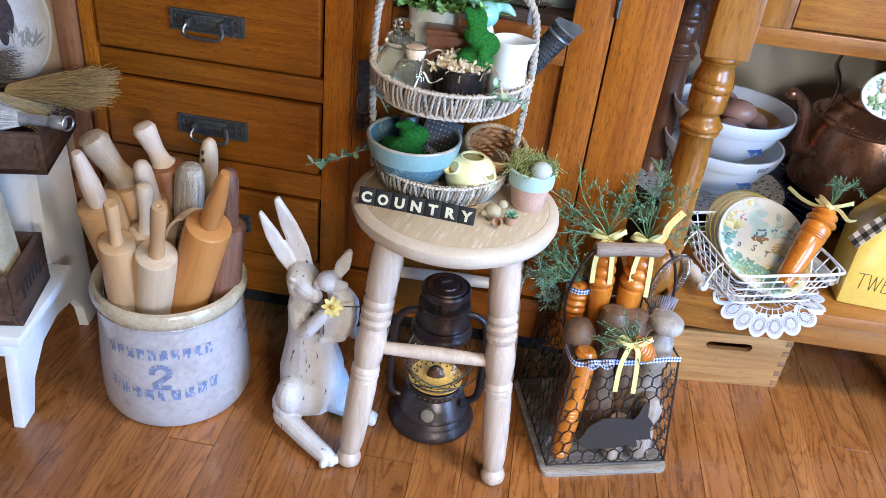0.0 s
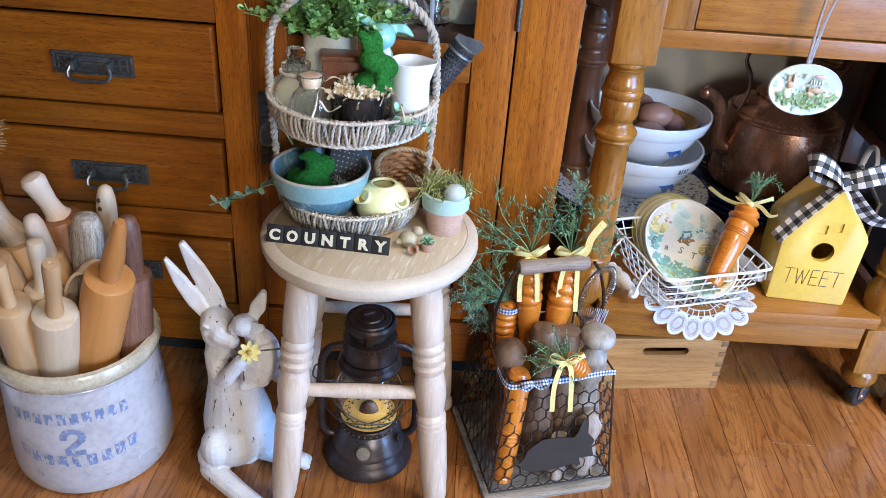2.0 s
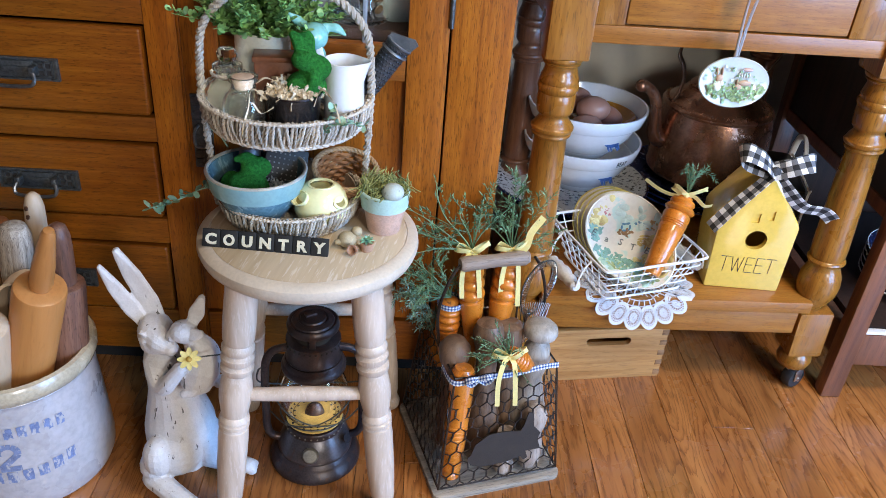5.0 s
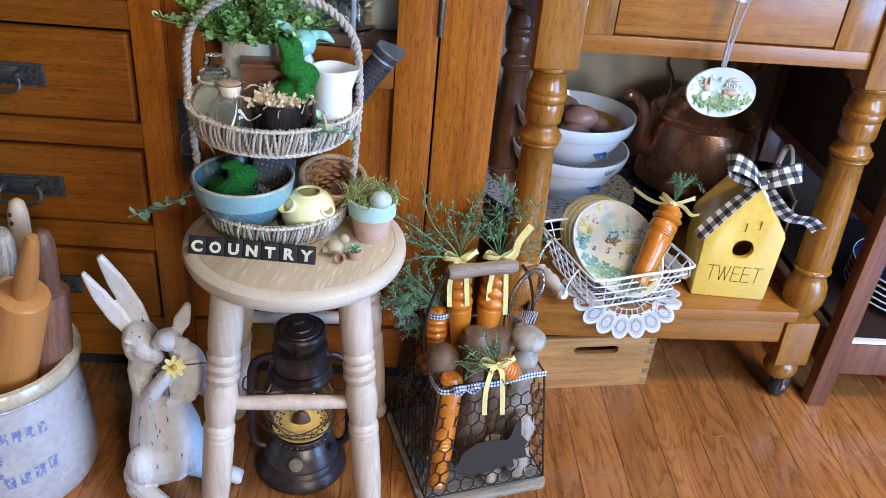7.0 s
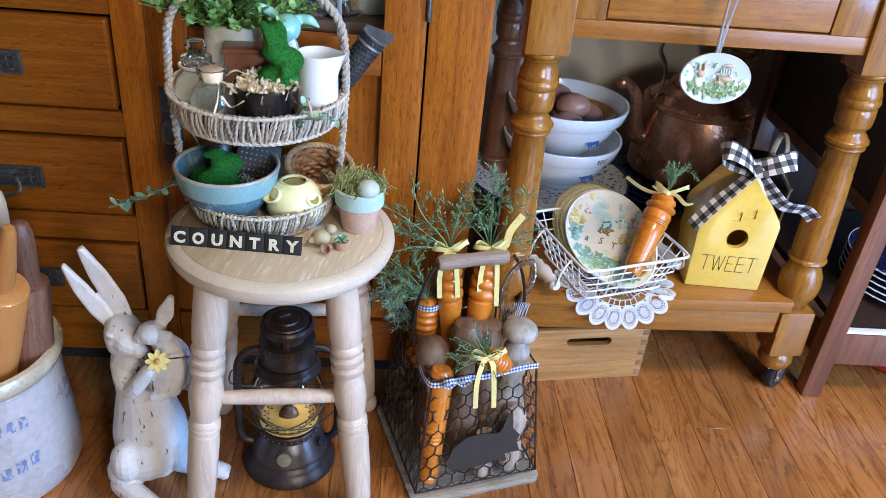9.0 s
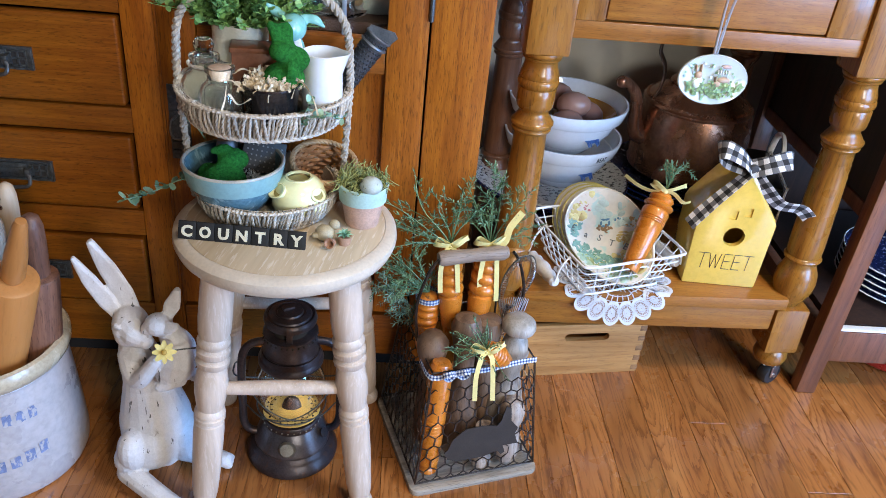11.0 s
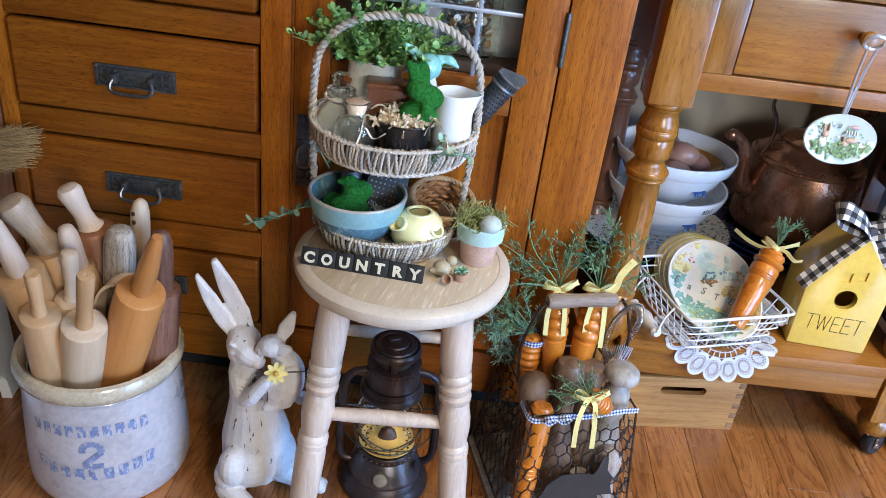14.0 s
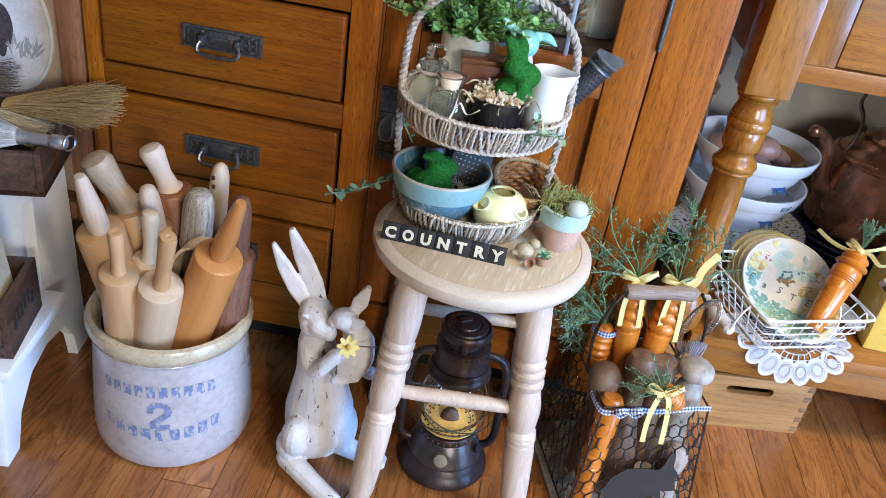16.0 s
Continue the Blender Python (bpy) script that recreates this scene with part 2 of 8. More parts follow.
def lathe(bm, prof, seg=32, m=None, wobble=None, squash=(1, 1)):
    """Turns (radius, height) pairs about z; a radius of 0 closes the end."""
    m = m or I4
    rings = []
    for r, z in prof:
        if r <= 1e-6:
            rings.append([bm.verts.new(m @ Vector((0, 0, z)))])
            continue
        ring = []
        for k in range(seg):
            a = 2 * math.pi * k / seg
            q = r * (wobble(a, z) if wobble else 1.0)
            ring.append(bm.verts.new(m @ Vector((q * math.cos(a) * squash[0], q * math.sin(a) * squash[1], z))))
        rings.append(ring)
    for a, b in zip(rings, rings[1:]):
        for k in range(seg):
            j = (k + 1) % seg
            f = [a[k % len(a)], a[j % len(a)], b[j % len(b)], b[k % len(b)]]
            f = list(dict.fromkeys(f))
            if len(f) > 2:
                bm.faces.new(f)
    for ring, rev in ((rings[0], True), (rings[-1], False)):
        if len(ring) > 1 and not (rings[0] is rings[-1]):
            bm.faces.new(ring[::-1] if rev else ring)
    return bm


def open_lathe(bm, prof, seg=32, m=None, wobble=None):
    """Like lathe, with both ends left open: for vessels whose profile runs up outside and down inside."""
    return lathe(bm, [(0, prof[0][1])] + list(prof) + [(0, prof[-1][1])], seg, m, wobble)


def ring_lathe(bm, prof, seg=32, m=None):
    """Turns a closed outline about z: a hollow ring or shell."""
    m = m or I4
    rings = [[bm.verts.new(m @ Vector((r * math.cos(2 * math.pi * k / seg), r * math.sin(2 * math.pi * k / seg), z))) for k in range(seg)] for r, z in prof]
    for a, b in zip(rings, rings[1:] + rings[:1]):
        for k in range(seg):
            j = (k + 1) % seg
            bm.faces.new((a[k], a[j], b[j], b[k]))
    return bm


def smooth_path(pts, step=6, closed=False):
    """A soft curve through points."""
    p = [Vector(q) for q in pts]
    out, n = [], len(p)
    for i in range(n if closed else n - 1):
        a, b, c, d = (p[(i + k) % n] if closed else p[min(max(i + k, 0), n - 1)] for k in (-1, 0, 1, 2))
        for s in range(step):
            t = s / step
            out.append(0.5 * ((2 * b) + (c - a) * t + (2 * a - 5 * b + 4 * c - d) * t * t + (3 * b - a - 3 * c + d) * t ** 3))
    if not closed:
        out.append(p[-1])
    return out


def frames_along(pts, closed=False):
    n = len(pts)
    tans = []
    for i in range(n):
        a, b = (pts[i - 1], pts[(i + 1) % n]) if closed else (pts[max(i - 1, 0)], pts[min(i + 1, n - 1)])
        d = b - a
        tans.append(d.normalized() if d.length > 1e-9 else Vector((0, 0, 1)))
    u = tans[0].orthogonal().normalized()
    out = []
    for i in range(n):
        u = (u - tans[i] * u.dot(tans[i])).normalized()
        out.append((tans[i], u, tans[i].cross(u)))
    return out


def tube(bm, pts, r, seg=6, closed=False, m=None, flat=1.0):
    m = m or I4
    pts = [Vector(q) for q in pts]
    rings = []
    for i, (q, (_, u, w)) in enumerate(zip(pts, frames_along(pts, closed))):
        rad = r[i] if isinstance(r, (list, tuple)) else r
        rings.append([bm.verts.new(m @ (q + u * (rad * math.cos(2 * math.pi * k / seg)) + w * (rad * flat * math.sin(2 * math.pi * k / seg)))) for k in range(seg)])
    pairs = list(zip(rings, rings[1:])) + ([(rings[-1], rings[0])] if closed else [])
    for a, b in pairs:
        for k in range(seg):
            j = (k + 1) % seg
            bm.faces.new((a[k], a[j], b[j], b[k]))
    if not closed:
        bm.faces.new(rings[0][::-1])
        bm.faces.new(rings[-1])
    return bm


def prism(bm, poly, depth, m=None, bevel=0.0):
    """A flat outline in x and z, given thickness along y from 0 to depth."""
    m = m or I4
    a = [bm.verts.new(m @ Vector((x, 0, z))) for x, z in poly]
    b = [bm.verts.new(m @ Vector((x, depth, z))) for x, z in poly]
    faces = [bm.faces.new(a), bm.faces.new(b[::-1])]
    for k in range(len(poly)):
        j = (k + 1) % len(poly)
        faces.append(bm.faces.new((a[j], a[k], b[k], b[j])))
    if bevel:
        edges = list({e for f in faces for e in f.edges})
        bmesh.ops.bevel(bm, geom=edges, offset=bevel, segments=2, profile=0.6, affect="EDGES")
    return bm


def ball(bm, x, y, z, rx, ry=None, rz=None, m=None, seg=16):
    """An ellipsoid."""
    made = bmesh.ops.create_uvsphere(bm, u_segments=seg, v_segments=max(6, seg * 2 // 3), radius=1.0,
                                     matrix=(m or I4) @ Matrix.Translation((x, y, z)) @ Matrix.Diagonal((rx, ry or rx, rz or rx, 1)))
    return made["verts"]


def ribbon(bm, pts, width, side=None, thick=0.0006, m=None, twist=0.0):
    """A cloth strip along a path, with UV in metres."""
    m = m or I4
    uv = bm.loops.layers.uv.verify()
    pts = [Vector(q) for q in pts]
    fr = frames_along(pts)
    rows, length = [], 0.0
    for i, q in enumerate(pts):
        t, u, w = fr[i]
        s = (Vector(side) - t * Vector(side).dot(t)).normalized() if side is not None else u
        if twist:
            s = Matrix.Rotation(twist * i / len(pts), 3, t) @ s
        nrm = t.cross(s).normalized()
        if i:
            length += (q - pts[i - 1]).length
        wd = width[i] if isinstance(width, (list, tuple)) else width
        rows.append(([bm.verts.new(m @ (q + s * (wd * a) + nrm * (thick * b))) for a, b in ((-.5, .5), (.5, .5), (.5, -.5), (-.5, -.5))], length, wd))
    for (a, la, wa), (b, lb, wb) in zip(rows, rows[1:]):
        for k, (u0, u1) in enumerate(((0, 1), (1, 1), (1, 0), (0, 0))):
            j = (k + 1) % 4
            f = bm.faces.new((a[k], a[j], b[j], b[k]))
            for lp, (uu, vv) in zip(f.loops, ((u0 * wa, la), (u1 * wa, la), (u1 * wb, lb), (u0 * wb, lb))):
                lp[uv].uv = (uu, vv)
    for r, rev in ((rows[0][0], 1), (rows[-1][0], 0)):
        bm.faces.new(r[::-1] if rev else r)
    return bm


def rope(bm, pts, r, turns_per_m, strands=3, seg=6, m=None, closed=False):
    """Strands laid round one another along a path."""
    pts = [Vector(q) for q in pts]
    fr = frames_along(pts, closed)
    for s in range(strands):
        line, d = [], 0.0
        for i, (q, (_, u, w)) in enumerate(zip(pts, fr)):
            if i:
                d += (q - pts[i - 1]).length
            a = 2 * math.pi * (d * turns_per_m + s / strands)
            line.append(q + (u * math.cos(a) + w * math.sin(a)) * r * 0.5)
        tube(bm, line, r * 0.62, seg, closed, m)
    return bm


def leaf(bm, base, way, up, length, width, fold=0.25):
    """A small pointed leaf of four faces, folded on its midrib."""
    way, up = way.normalized(), up
    side = way.cross(up)
    side = side.normalized() if side.length > 1e-6 else way.orthogonal().normalized()
    up = side.cross(way)
    v = [bm.verts.new(base), bm.verts.new(base + way * length * 0.45 + side * width * 0.5 + up * width * fold),
         bm.verts.new(base + way * length), bm.verts.new(base + way * length * 0.45 - side * width * 0.5 + up * width * fold),
         bm.verts.new(base + way * length * 0.5)]
    bm.faces.new((v[0], v[1], v[4]))
    bm.faces.new((v[1], v[2], v[4]))
    bm.faces.new((v[2], v[3], v[4]))
    bm.faces.new((v[3], v[0], v[4]))


def round_leaf(bm, base, way, up, length, width):
    """A small round leaf, slightly cupped."""
    way = way.normalized()
    side = way.cross(up)
    side = side.normalized() if side.length > 1e-6 else way.orthogonal().normalized()
    up = side.cross(way)
    c = bm.verts.new(base + way * length * 0.5 - up * width * 0.10)
    ring = [bm.verts.new(base + way * length * (0.5 - 0.5 * math.cos(a)) + side * width * 0.5 * math.sin(a)) for a in (0, 0.8, 1.7, 2.6, math.pi, 3.7, 4.6, 5.5)]
    for k in range(8):
        bm.faces.new((c, ring[k], ring[(k + 1) % 8]))


def lettering(name, text, size, depth, material, parent, m, label="", bold=0.0):
    """Raised letters of the built-in font, as a mesh."""
    cu = bpy.data.curves.new(name, "FONT")
    cu.body, cu.size, cu.extrude, cu.resolution_u = text, size, depth, 3
    cu.align_x, cu.offset = "CENTER", bold
    tmp = new(name, cu)
    me = bpy.data.meshes.new_from_object(tmp.evaluated_get(bpy.context.evaluated_depsgraph_get()))
    bpy.data.objects.remove(tmp)
    bpy.data.curves.remove(cu)
    me.name = name
    me.materials.clear()
    me.materials.append(material)
    ob = new(name, me)
    ob.parent = parent
    ob.matrix_basis = m
    return tagged(ob, label=label)

# ---- the room ----
def slab(name, label, material, *boxes):
    bm = bmesh.new()
    for b in boxes:
        box(bm, *b)
    return tagged(part(name, bm, material, smooth=0), label, "wall" if "wall" in name else name, kind="structure")


slab("floor", "honey-coloured oak strip floor with a satin finish", M["floor_gap"], (-0.02, -0.2, -0.06, 4.76, 4.9, 0.1))
slab("wall_north", "beige painted plaster wall behind the furniture", M["wall"], (-0.02, 2.0, 1.2, 4.76, 0.12, 2.5))
# unseen walls and ceiling close the room and keep its bounced light low
slab("wall_south", "unseen dark wall with an opening added for the fill lamp", M["wall_far"], ((WIN_X - 0.5 - 2.4) / 2, -2.6, 1.2, WIN_X - 0.5 + 2.4, 0.12, 2.5), ((WIN_X + 0.5 + 2.36) / 2, -2.6, 1.2, 1.86 - WIN_X, 0.12, 2.5),
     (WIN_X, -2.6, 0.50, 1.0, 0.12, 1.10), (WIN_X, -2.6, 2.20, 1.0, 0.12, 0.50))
slab("wall_west", "unseen wall, dark to cut bounced light", M["wall_far"], (-2.4, -0.3, 1.2, 0.12, 4.5, 2.5))
slab("wall_east", "unseen wall with a glazed garden door, dark to cut bounced light", M["wall_far"],
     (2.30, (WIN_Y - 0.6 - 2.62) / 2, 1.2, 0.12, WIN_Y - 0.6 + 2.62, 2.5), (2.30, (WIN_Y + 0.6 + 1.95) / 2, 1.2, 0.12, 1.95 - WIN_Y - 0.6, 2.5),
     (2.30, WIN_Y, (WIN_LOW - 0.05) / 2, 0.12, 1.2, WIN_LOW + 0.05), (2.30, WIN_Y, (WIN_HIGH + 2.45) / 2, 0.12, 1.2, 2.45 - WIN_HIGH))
slab("ceiling", "unseen ceiling, greyed to cut bounced light", M["ceiling"], (-0.02, -0.3, 2.47, 4.76, 4.7, 0.08))
win = thing("window_1", pose(2.30, WIN_Y, 1.05), "white framed glazed garden door letting daylight in", "window", kind="structure")
for yy, zz, sy, sz in ((-0.57, 0, 0.06, 1.9), (0.57, 0, 0.06, 1.9), (0, 0.92, 1.2, 0.06), (0, -0.92, 1.2, 0.06), (0, 0, 0.04, 1.9)):
    part("window_frame", solid(0.05, yy, zz, 0.05, sy, sz, 0.004), M["white_trim"], win)
# frame for the opening that was added with the south fill lamp
win = thing("south_fill_opening", pose(WIN_X, -2.60, 1.50), "white frame added round the south fill lamp", "window", kind="structure")
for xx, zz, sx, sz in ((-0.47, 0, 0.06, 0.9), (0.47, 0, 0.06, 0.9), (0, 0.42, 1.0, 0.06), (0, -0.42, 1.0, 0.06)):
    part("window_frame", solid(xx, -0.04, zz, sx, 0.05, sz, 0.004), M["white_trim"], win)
for sx, sy, _ in CEILING_LAMPS:
    lampthing = thing("ceiling_lamp", pose(sx, sy, 2.43), "square white ceiling light fixture", "lamp", "ceiling lamps")
    for q in (-0.29, 0.29):
        part("frame_bar", solid(0, q, -0.025, 0.62, 0.04, 0.05, 0.004), M["white_trim"], lampthing)
        part("side_bar", solid(q, 0, -0.025, 0.04, 0.54, 0.05, 0.004), M["white_trim"], lampthing)

# ---- the oak cabinet: drawers beside a glazed door ----
CAB_Y = 1.17
cab = thing("cabinet", pose(0, CAB_Y, 0), "honey oak kitchen cabinet with drawers and a glazed door", "cabinet")
DEPTH = 0.42
part("side_panel", solid(-0.664, DEPTH / 2 + 0.0115, 0.70, 0.018, DEPTH - 0.023, 1.2, 0.002), M["oak_z"], cab)
part("side_panel", solid(0.246, DEPTH / 2 + 0.0115, 0.70, 0.018, DEPTH - 0.023, 1.2, 0.002), M["oak_z"], cab)
part("back_panel", solid(-0.209, DEPTH - 0.01, 0.72, 0.89, 0.012, 1.16), M["oak_shaded"], cab)
part("bottom_panel", solid(-0.209, DEPTH / 2, 0.125, 0.89, DEPTH - 0.03, 0.018), M["oak_shaded"], cab)
part("top_panel", solid(-0.209, DEPTH / 2, 1.31, 0.956, DEPTH + 0.03, 0.03, 0.006), M["oak_x"], cab)
# the shade of the toe recess is put into this board's black
part("toe_board", solid(-0.209, 0.12, 0.057, 0.89, 0.016, 0.115), paint("shaded_toe_kick", (0.012, 0.010, 0.009), 0.8), cab, "toe board blackened for the shade under the cabinet")
# upright stiles of the front
for x0, x1 in ((-0.673, -0.648), (-0.268, -0.2225), (-0.2225, -0.218), (0.166, 0.255)):
    part("stile", solid((x0 + x1) / 2, 0.011, 0.70, x1 - x0, 0.022, 1.2, 0.0025), M["oak_z"], cab)
# level rails between the drawers
for z0, z1 in ((0.112, 0.198), (0.333, 0.379), (0.513, 0.553), (0.694, 0.734), (0.90, 0.94)):
    part("rail", solid(-0.458, 0.012, (z0 + z1) / 2, 0.379, 0.020, z1 - z0, 0.002), M["oak_x"], cab)
part("rail", solid(-0.026, 0.012, 0.155, 0.382, 0.020, 0.086, 0.002), M["oak_x"], cab)


def drawer_pull(parent, x, z, w=0.122):
    part("pull_plate", solid(x, -0.0050, z, w, 0.003, 0.034, 0.0008), M["iron"], parent, "hammered black iron pull plate with pierced squares")
    boss = solid(x, -0.0070, z, w * 0.40, 0.004, 0.024, 0.0012)
    part("pull_boss", boss, M["iron"], parent)
    part("pull_rib", solid(x, -0.0095, z, w * 0.30, 0.0035, 0.0085, 0.0015), M["iron"], parent)
    beads = bmesh.new()
    for sx in (-1, 1):
        cx = x + sx * w * 0.335
        for q in (-1, 0, 1):
            box(beads, cx + q * 0.0105, -0.0070, z, 0.0034, 0.0024, 0.0245, 0.0006)
            box(beads, cx, -0.0070, z + q * 0.0105, 0.0245, 0.0024, 0.0034, 0.0006)
        box(beads, x + sx * w * 0.475, -0.0070, z, 0.0045, 0.0034, 0.032, 0.0006)
    for sz in (-1, 1):
        for k in range(9):
            box(beads, x - w * 0.444 + w * 0.111 * k, -0.0070, z + sz * 0.0153, w * 0.111, 0.0034 + 0.0006 * (k % 2), 0.0032, 0.0010)
    part("pull_border", beads, M["iron"], parent, "raised beaded iron border", kind="stuff")
    # thin dark squares put the shade of the piercings into colour
    dark = bmesh.new()
    for sx in (-1, 1):
        for dx in (-0.00525, 0.00525):
            for dz in (-0.00525, 0.00525):
                box(dark, x + sx * w * 0.335 + dx, -0.0066, z + dz, 0.0076, 0.0006, 0.0076)
    part("pierced_square", dark, PIERCED, parent, "dark squares standing for the shaded piercings", kind="stuff")
    for sx in (-1, 1):
        part("bail_post", solid(x + sx * w * 0.225, -0.014, z, 0.009, 0.016, 0.014, 0.003), M["iron"], parent)
    s = w * 0.225
    bail = [(x - s, -0.019, z), (x - s * 1.15, -0.024, z - 0.009), (x - s * 1.02, -0.027, z - 0.017), (x - s * 0.4, -0.028, z - 0.0195),
            (x + s * 0.4, -0.028, z - 0.0195), (x + s * 1.02, -0.027, z - 0.017), (x + s * 1.15, -0.024, z - 0.009), (x + s, -0.019, z)]
    part("bail", tube(bmesh.new(), smooth_path(bail, 5), 0.0029, 8), M["steel_dark"], parent, "worn grey metal bail handle")


PIERCED = paint("piercing_shade", (0.020, 0.016, 0.013), 0.8)


def drawer(z0, z1, x0=-0.646, x1=-0.270):
    d = part("drawer", solid((x0 + x1) / 2, 0.006, (z0 + z1) / 2, x1 - x0 - 0.0056, 0.020, z1 - z0 - 0.0056, 0.005, seg=3), M["oak_x"], cab)
    drawer_pull(d, (x0 + x1) / 2 + 0.003, (z0 + z1) / 2 - 0.002)


M["steel_dark"] = paint("worn_pewter", (0.24, 0.235, 0.225), 0.34, 0.3, 140.0, 0.1, metal=0.9)
for z0, z1 in ((0.200, 0.331), (0.381, 0.511), (0.555, 0.692), (0.736, 0.898), (0.942, 1.10)):
    drawer(z0, z1)
# the glazed door
door = part("door", solid(-0.1905, 0.006, 0.70, 0.053, 0.022, 0.98, 0.003), M["oak_z"], cab)
part("door_stile", solid(0.1335, 0.006, 0.70, 0.059, 0.022, 0.98, 0.003), M["oak_z"], door)
part("door_rail", solid(-0.030, 0.007, 0.662, 0.266, 0.020, 0.052, 0.002), M["oak_x"], door)
part("door_rail", solid(-0.030, 0.007, 0.242, 0.266, 0.020, 0.062, 0.002), M["oak_x"], door)
part("door_rail", solid(-0.030, 0.007, 1.165, 0.266, 0.020, 0.05, 0.002), M["oak_x"], door)
part("door_panel", solid(-0.030, 0.018, 0.455, 0.272, 0.008, 0.37), M["oak_z"], door)
pane = part("pane", solid(-0.030, 0.012, 0.914, 0.268, 0.003, 0.455), M["pane"], door)
pane.visible_shadow = False
LEAD = paint("grey_lead_came", (0.42, 0.47, 0.54), 0.4, 0.2, 80.0, 0.1, metal=0.6)
for x in (-0.110, -0.034, 0.042):
    part("glazing_bar", solid(x, 0.0075, 0.914, 0.0065, 0.006, 0.455, 0.002), LEAD, door, "grey lead glazing bar")
for z in (0.782, 0.876, 0.97):
    part("glazing_bar", solid(-0.030, 0.0066, z, 0.266, 0.0055, 0.0065, 0.002), LEAD, door, "grey lead glazing bar")
plate = bmesh.new()
box(plate, -0.196, -0.0065, 0.540, 0.030, 0.003, 0.118, 0.0008)
for zz in (0.497, 0.583):
    for dx in (-0.0068, 0.0068):
        for dz in (-0.0068, 0.0068):
            box(plate, -0.196 + dx, -0.0085, zz + dz, 0.0115, 0.0025, 0.0115, 0.0006)
box(plate, -0.196, -0.0085, 0.540, 0.024, 0.004, 0.04, 0.0008)
lt = part("latch", plate, M["iron"], door, "hammered black iron door latch plate")
part("bail", tube(bmesh.new(), smooth_path([(-0.2, -0.012, 0.552), (-0.205, -0.020, 0.545), (-0.205, -0.022, 0.525), (-0.196, -0.022, 0.52), (-0.187, -0.022, 0.525), (-0.187, -0.020, 0.545), (-0.192, -0.012, 0.552)], 4), 0.0022, 8), M["steel_dark"], door)
part("hinge", lathe(bmesh.new(), [(0.0035, 0.72), (0.0038, 0.722), (0.0038, 0.795), (0.0035, 0.797)], 10, pose(0.1645, -0.008, 0)), M["iron"], door)
part("shelf_board", solid(-0.026, 0.21, 0.690, 0.376, 0.34, 0.016), M["oak_shaded"], cab)
part("divider", solid(-0.222, 0.21, 0.7, 0.012, 0.36, 1.1), M["oak_shaded"], cab)

# ---- the golden oak work table ----
tab = thing("work_table", pose(0.63, 1.282, 0, 0, 0, 2.0), "golden oak work table with turned legs on castors", "table")
LEGPROF = [(0.0, 0.049), (0.019, 0.049), (0.029, 0.056), (0.0335, 0.070), (0.0305, 0.084), (0.022, 0.094)]
TURN = [(0.019, 0.196), (0.0215, 0.204), (0.029, 0.214), (0.0365, 0.232), (0.0385, 0.250), (0.0365, 0.268), (0.0300, 0.284), (0.0265, 0.292), (0.0275, 0.2965), (0.0330, 0.2990),
        (0.0345, 0.3030), (0.0330, 0.3065), (0.0295, 0.3085), (0.0310, 0.3130), (0.0318, 0.330), (0.0305, 0.40), (0.0288, 0.47), (0.0272, 0.522), (0.0285, 0.5240), (0.0320, 0.5262), (0.0330, 0.5290),
        (0.0318, 0.5316), (0.0303, 0.5328), (0.0335, 0.5345), (0.0358, 0.5385), (0.0352, 0.5420), (0.0325, 0.5440), (0.0318, 0.5455), (0.0300, 0.5490), (0.0262, 0.5540), (0.0243, 0.5590), (0.0252, 0.5625),
        (0.0290, 0.5660), (0.0306, 0.5710), (0.0312, 0.5850), (0.0312, 0.5985), (0.0300, 0.6000), (0.0325, 0.6030), (0.0338, 0.6085), (0.0330, 0.6140), (0.0312, 0.6160), (0.0322, 0.6180), (0.0305, 0.6260),
        (0.0272, 0.6360), (0.0262, 0.6420), (0.0275, 0.6458), (0.0305, 0.6475), (0.0312, 0.6495), (0.0290, 0.6512), (0.0325, 0.6530), (0.0342, 0.6565), (0.0335, 0.6600), (0.0300, 0.6620)]


def table_leg(x, y, mat, castor=True, lean=0.0):
    m = pose(x, y, 0) @ Matrix.Rotation(lean, 4, "Y")
    leg = part("leg", lathe(bmesh.new(), TURN, 32, m), mat, tab)
    part("top_block", solid(0, 0, 0.763, 0.070, 0.070, 0.205, 0.004, m), mat, leg)
    part("foot_block", solid(0, 0, 0.145, 0.067, 0.067, 0.104, 0.006, m), mat, leg)
    part("bun_foot", lathe(bmesh.new(), LEGPROF, 28, m), mat, leg)
    if castor:
        part("castor", lathe(bmesh.new(), [(0.010, -0.011), (0.0215, -0.011), (0.0240, -0.006), (0.0240, 0.006), (0.0215, 0.011), (0.010, 0.011)], 28, m @ pose(0.006, -0.006, 0.0245, 90, 0, 25)), M["rubber"], leg, "black rubber castor wheel")
        part("castor_fork", box(box(solid(0.0, -0.0135, 0.034, 0.020, 0.002, 0.026, 0.0008, m @ pose(0.006, -0.006, 0, 0, 0, 25)), 0.0, 0.0135, 0.034, 0.020, 0.002, 0.026, 0.0008, m @ pose(0.006, -0.006, 0, 0, 0, 25)), 0, 0, 0.0485, 0.028, 0.030, 0.003, 0.001, m), M["steel"], leg)
        part("axle_cap", lathe(bmesh.new(), [(0.0, 0.0170), (0.0042, 0.0165), (0.0045, 0.0140)], 12, m @ pose(0.006, -0.006, 0.0245, 90, 0, 25)), M["steel"], leg)


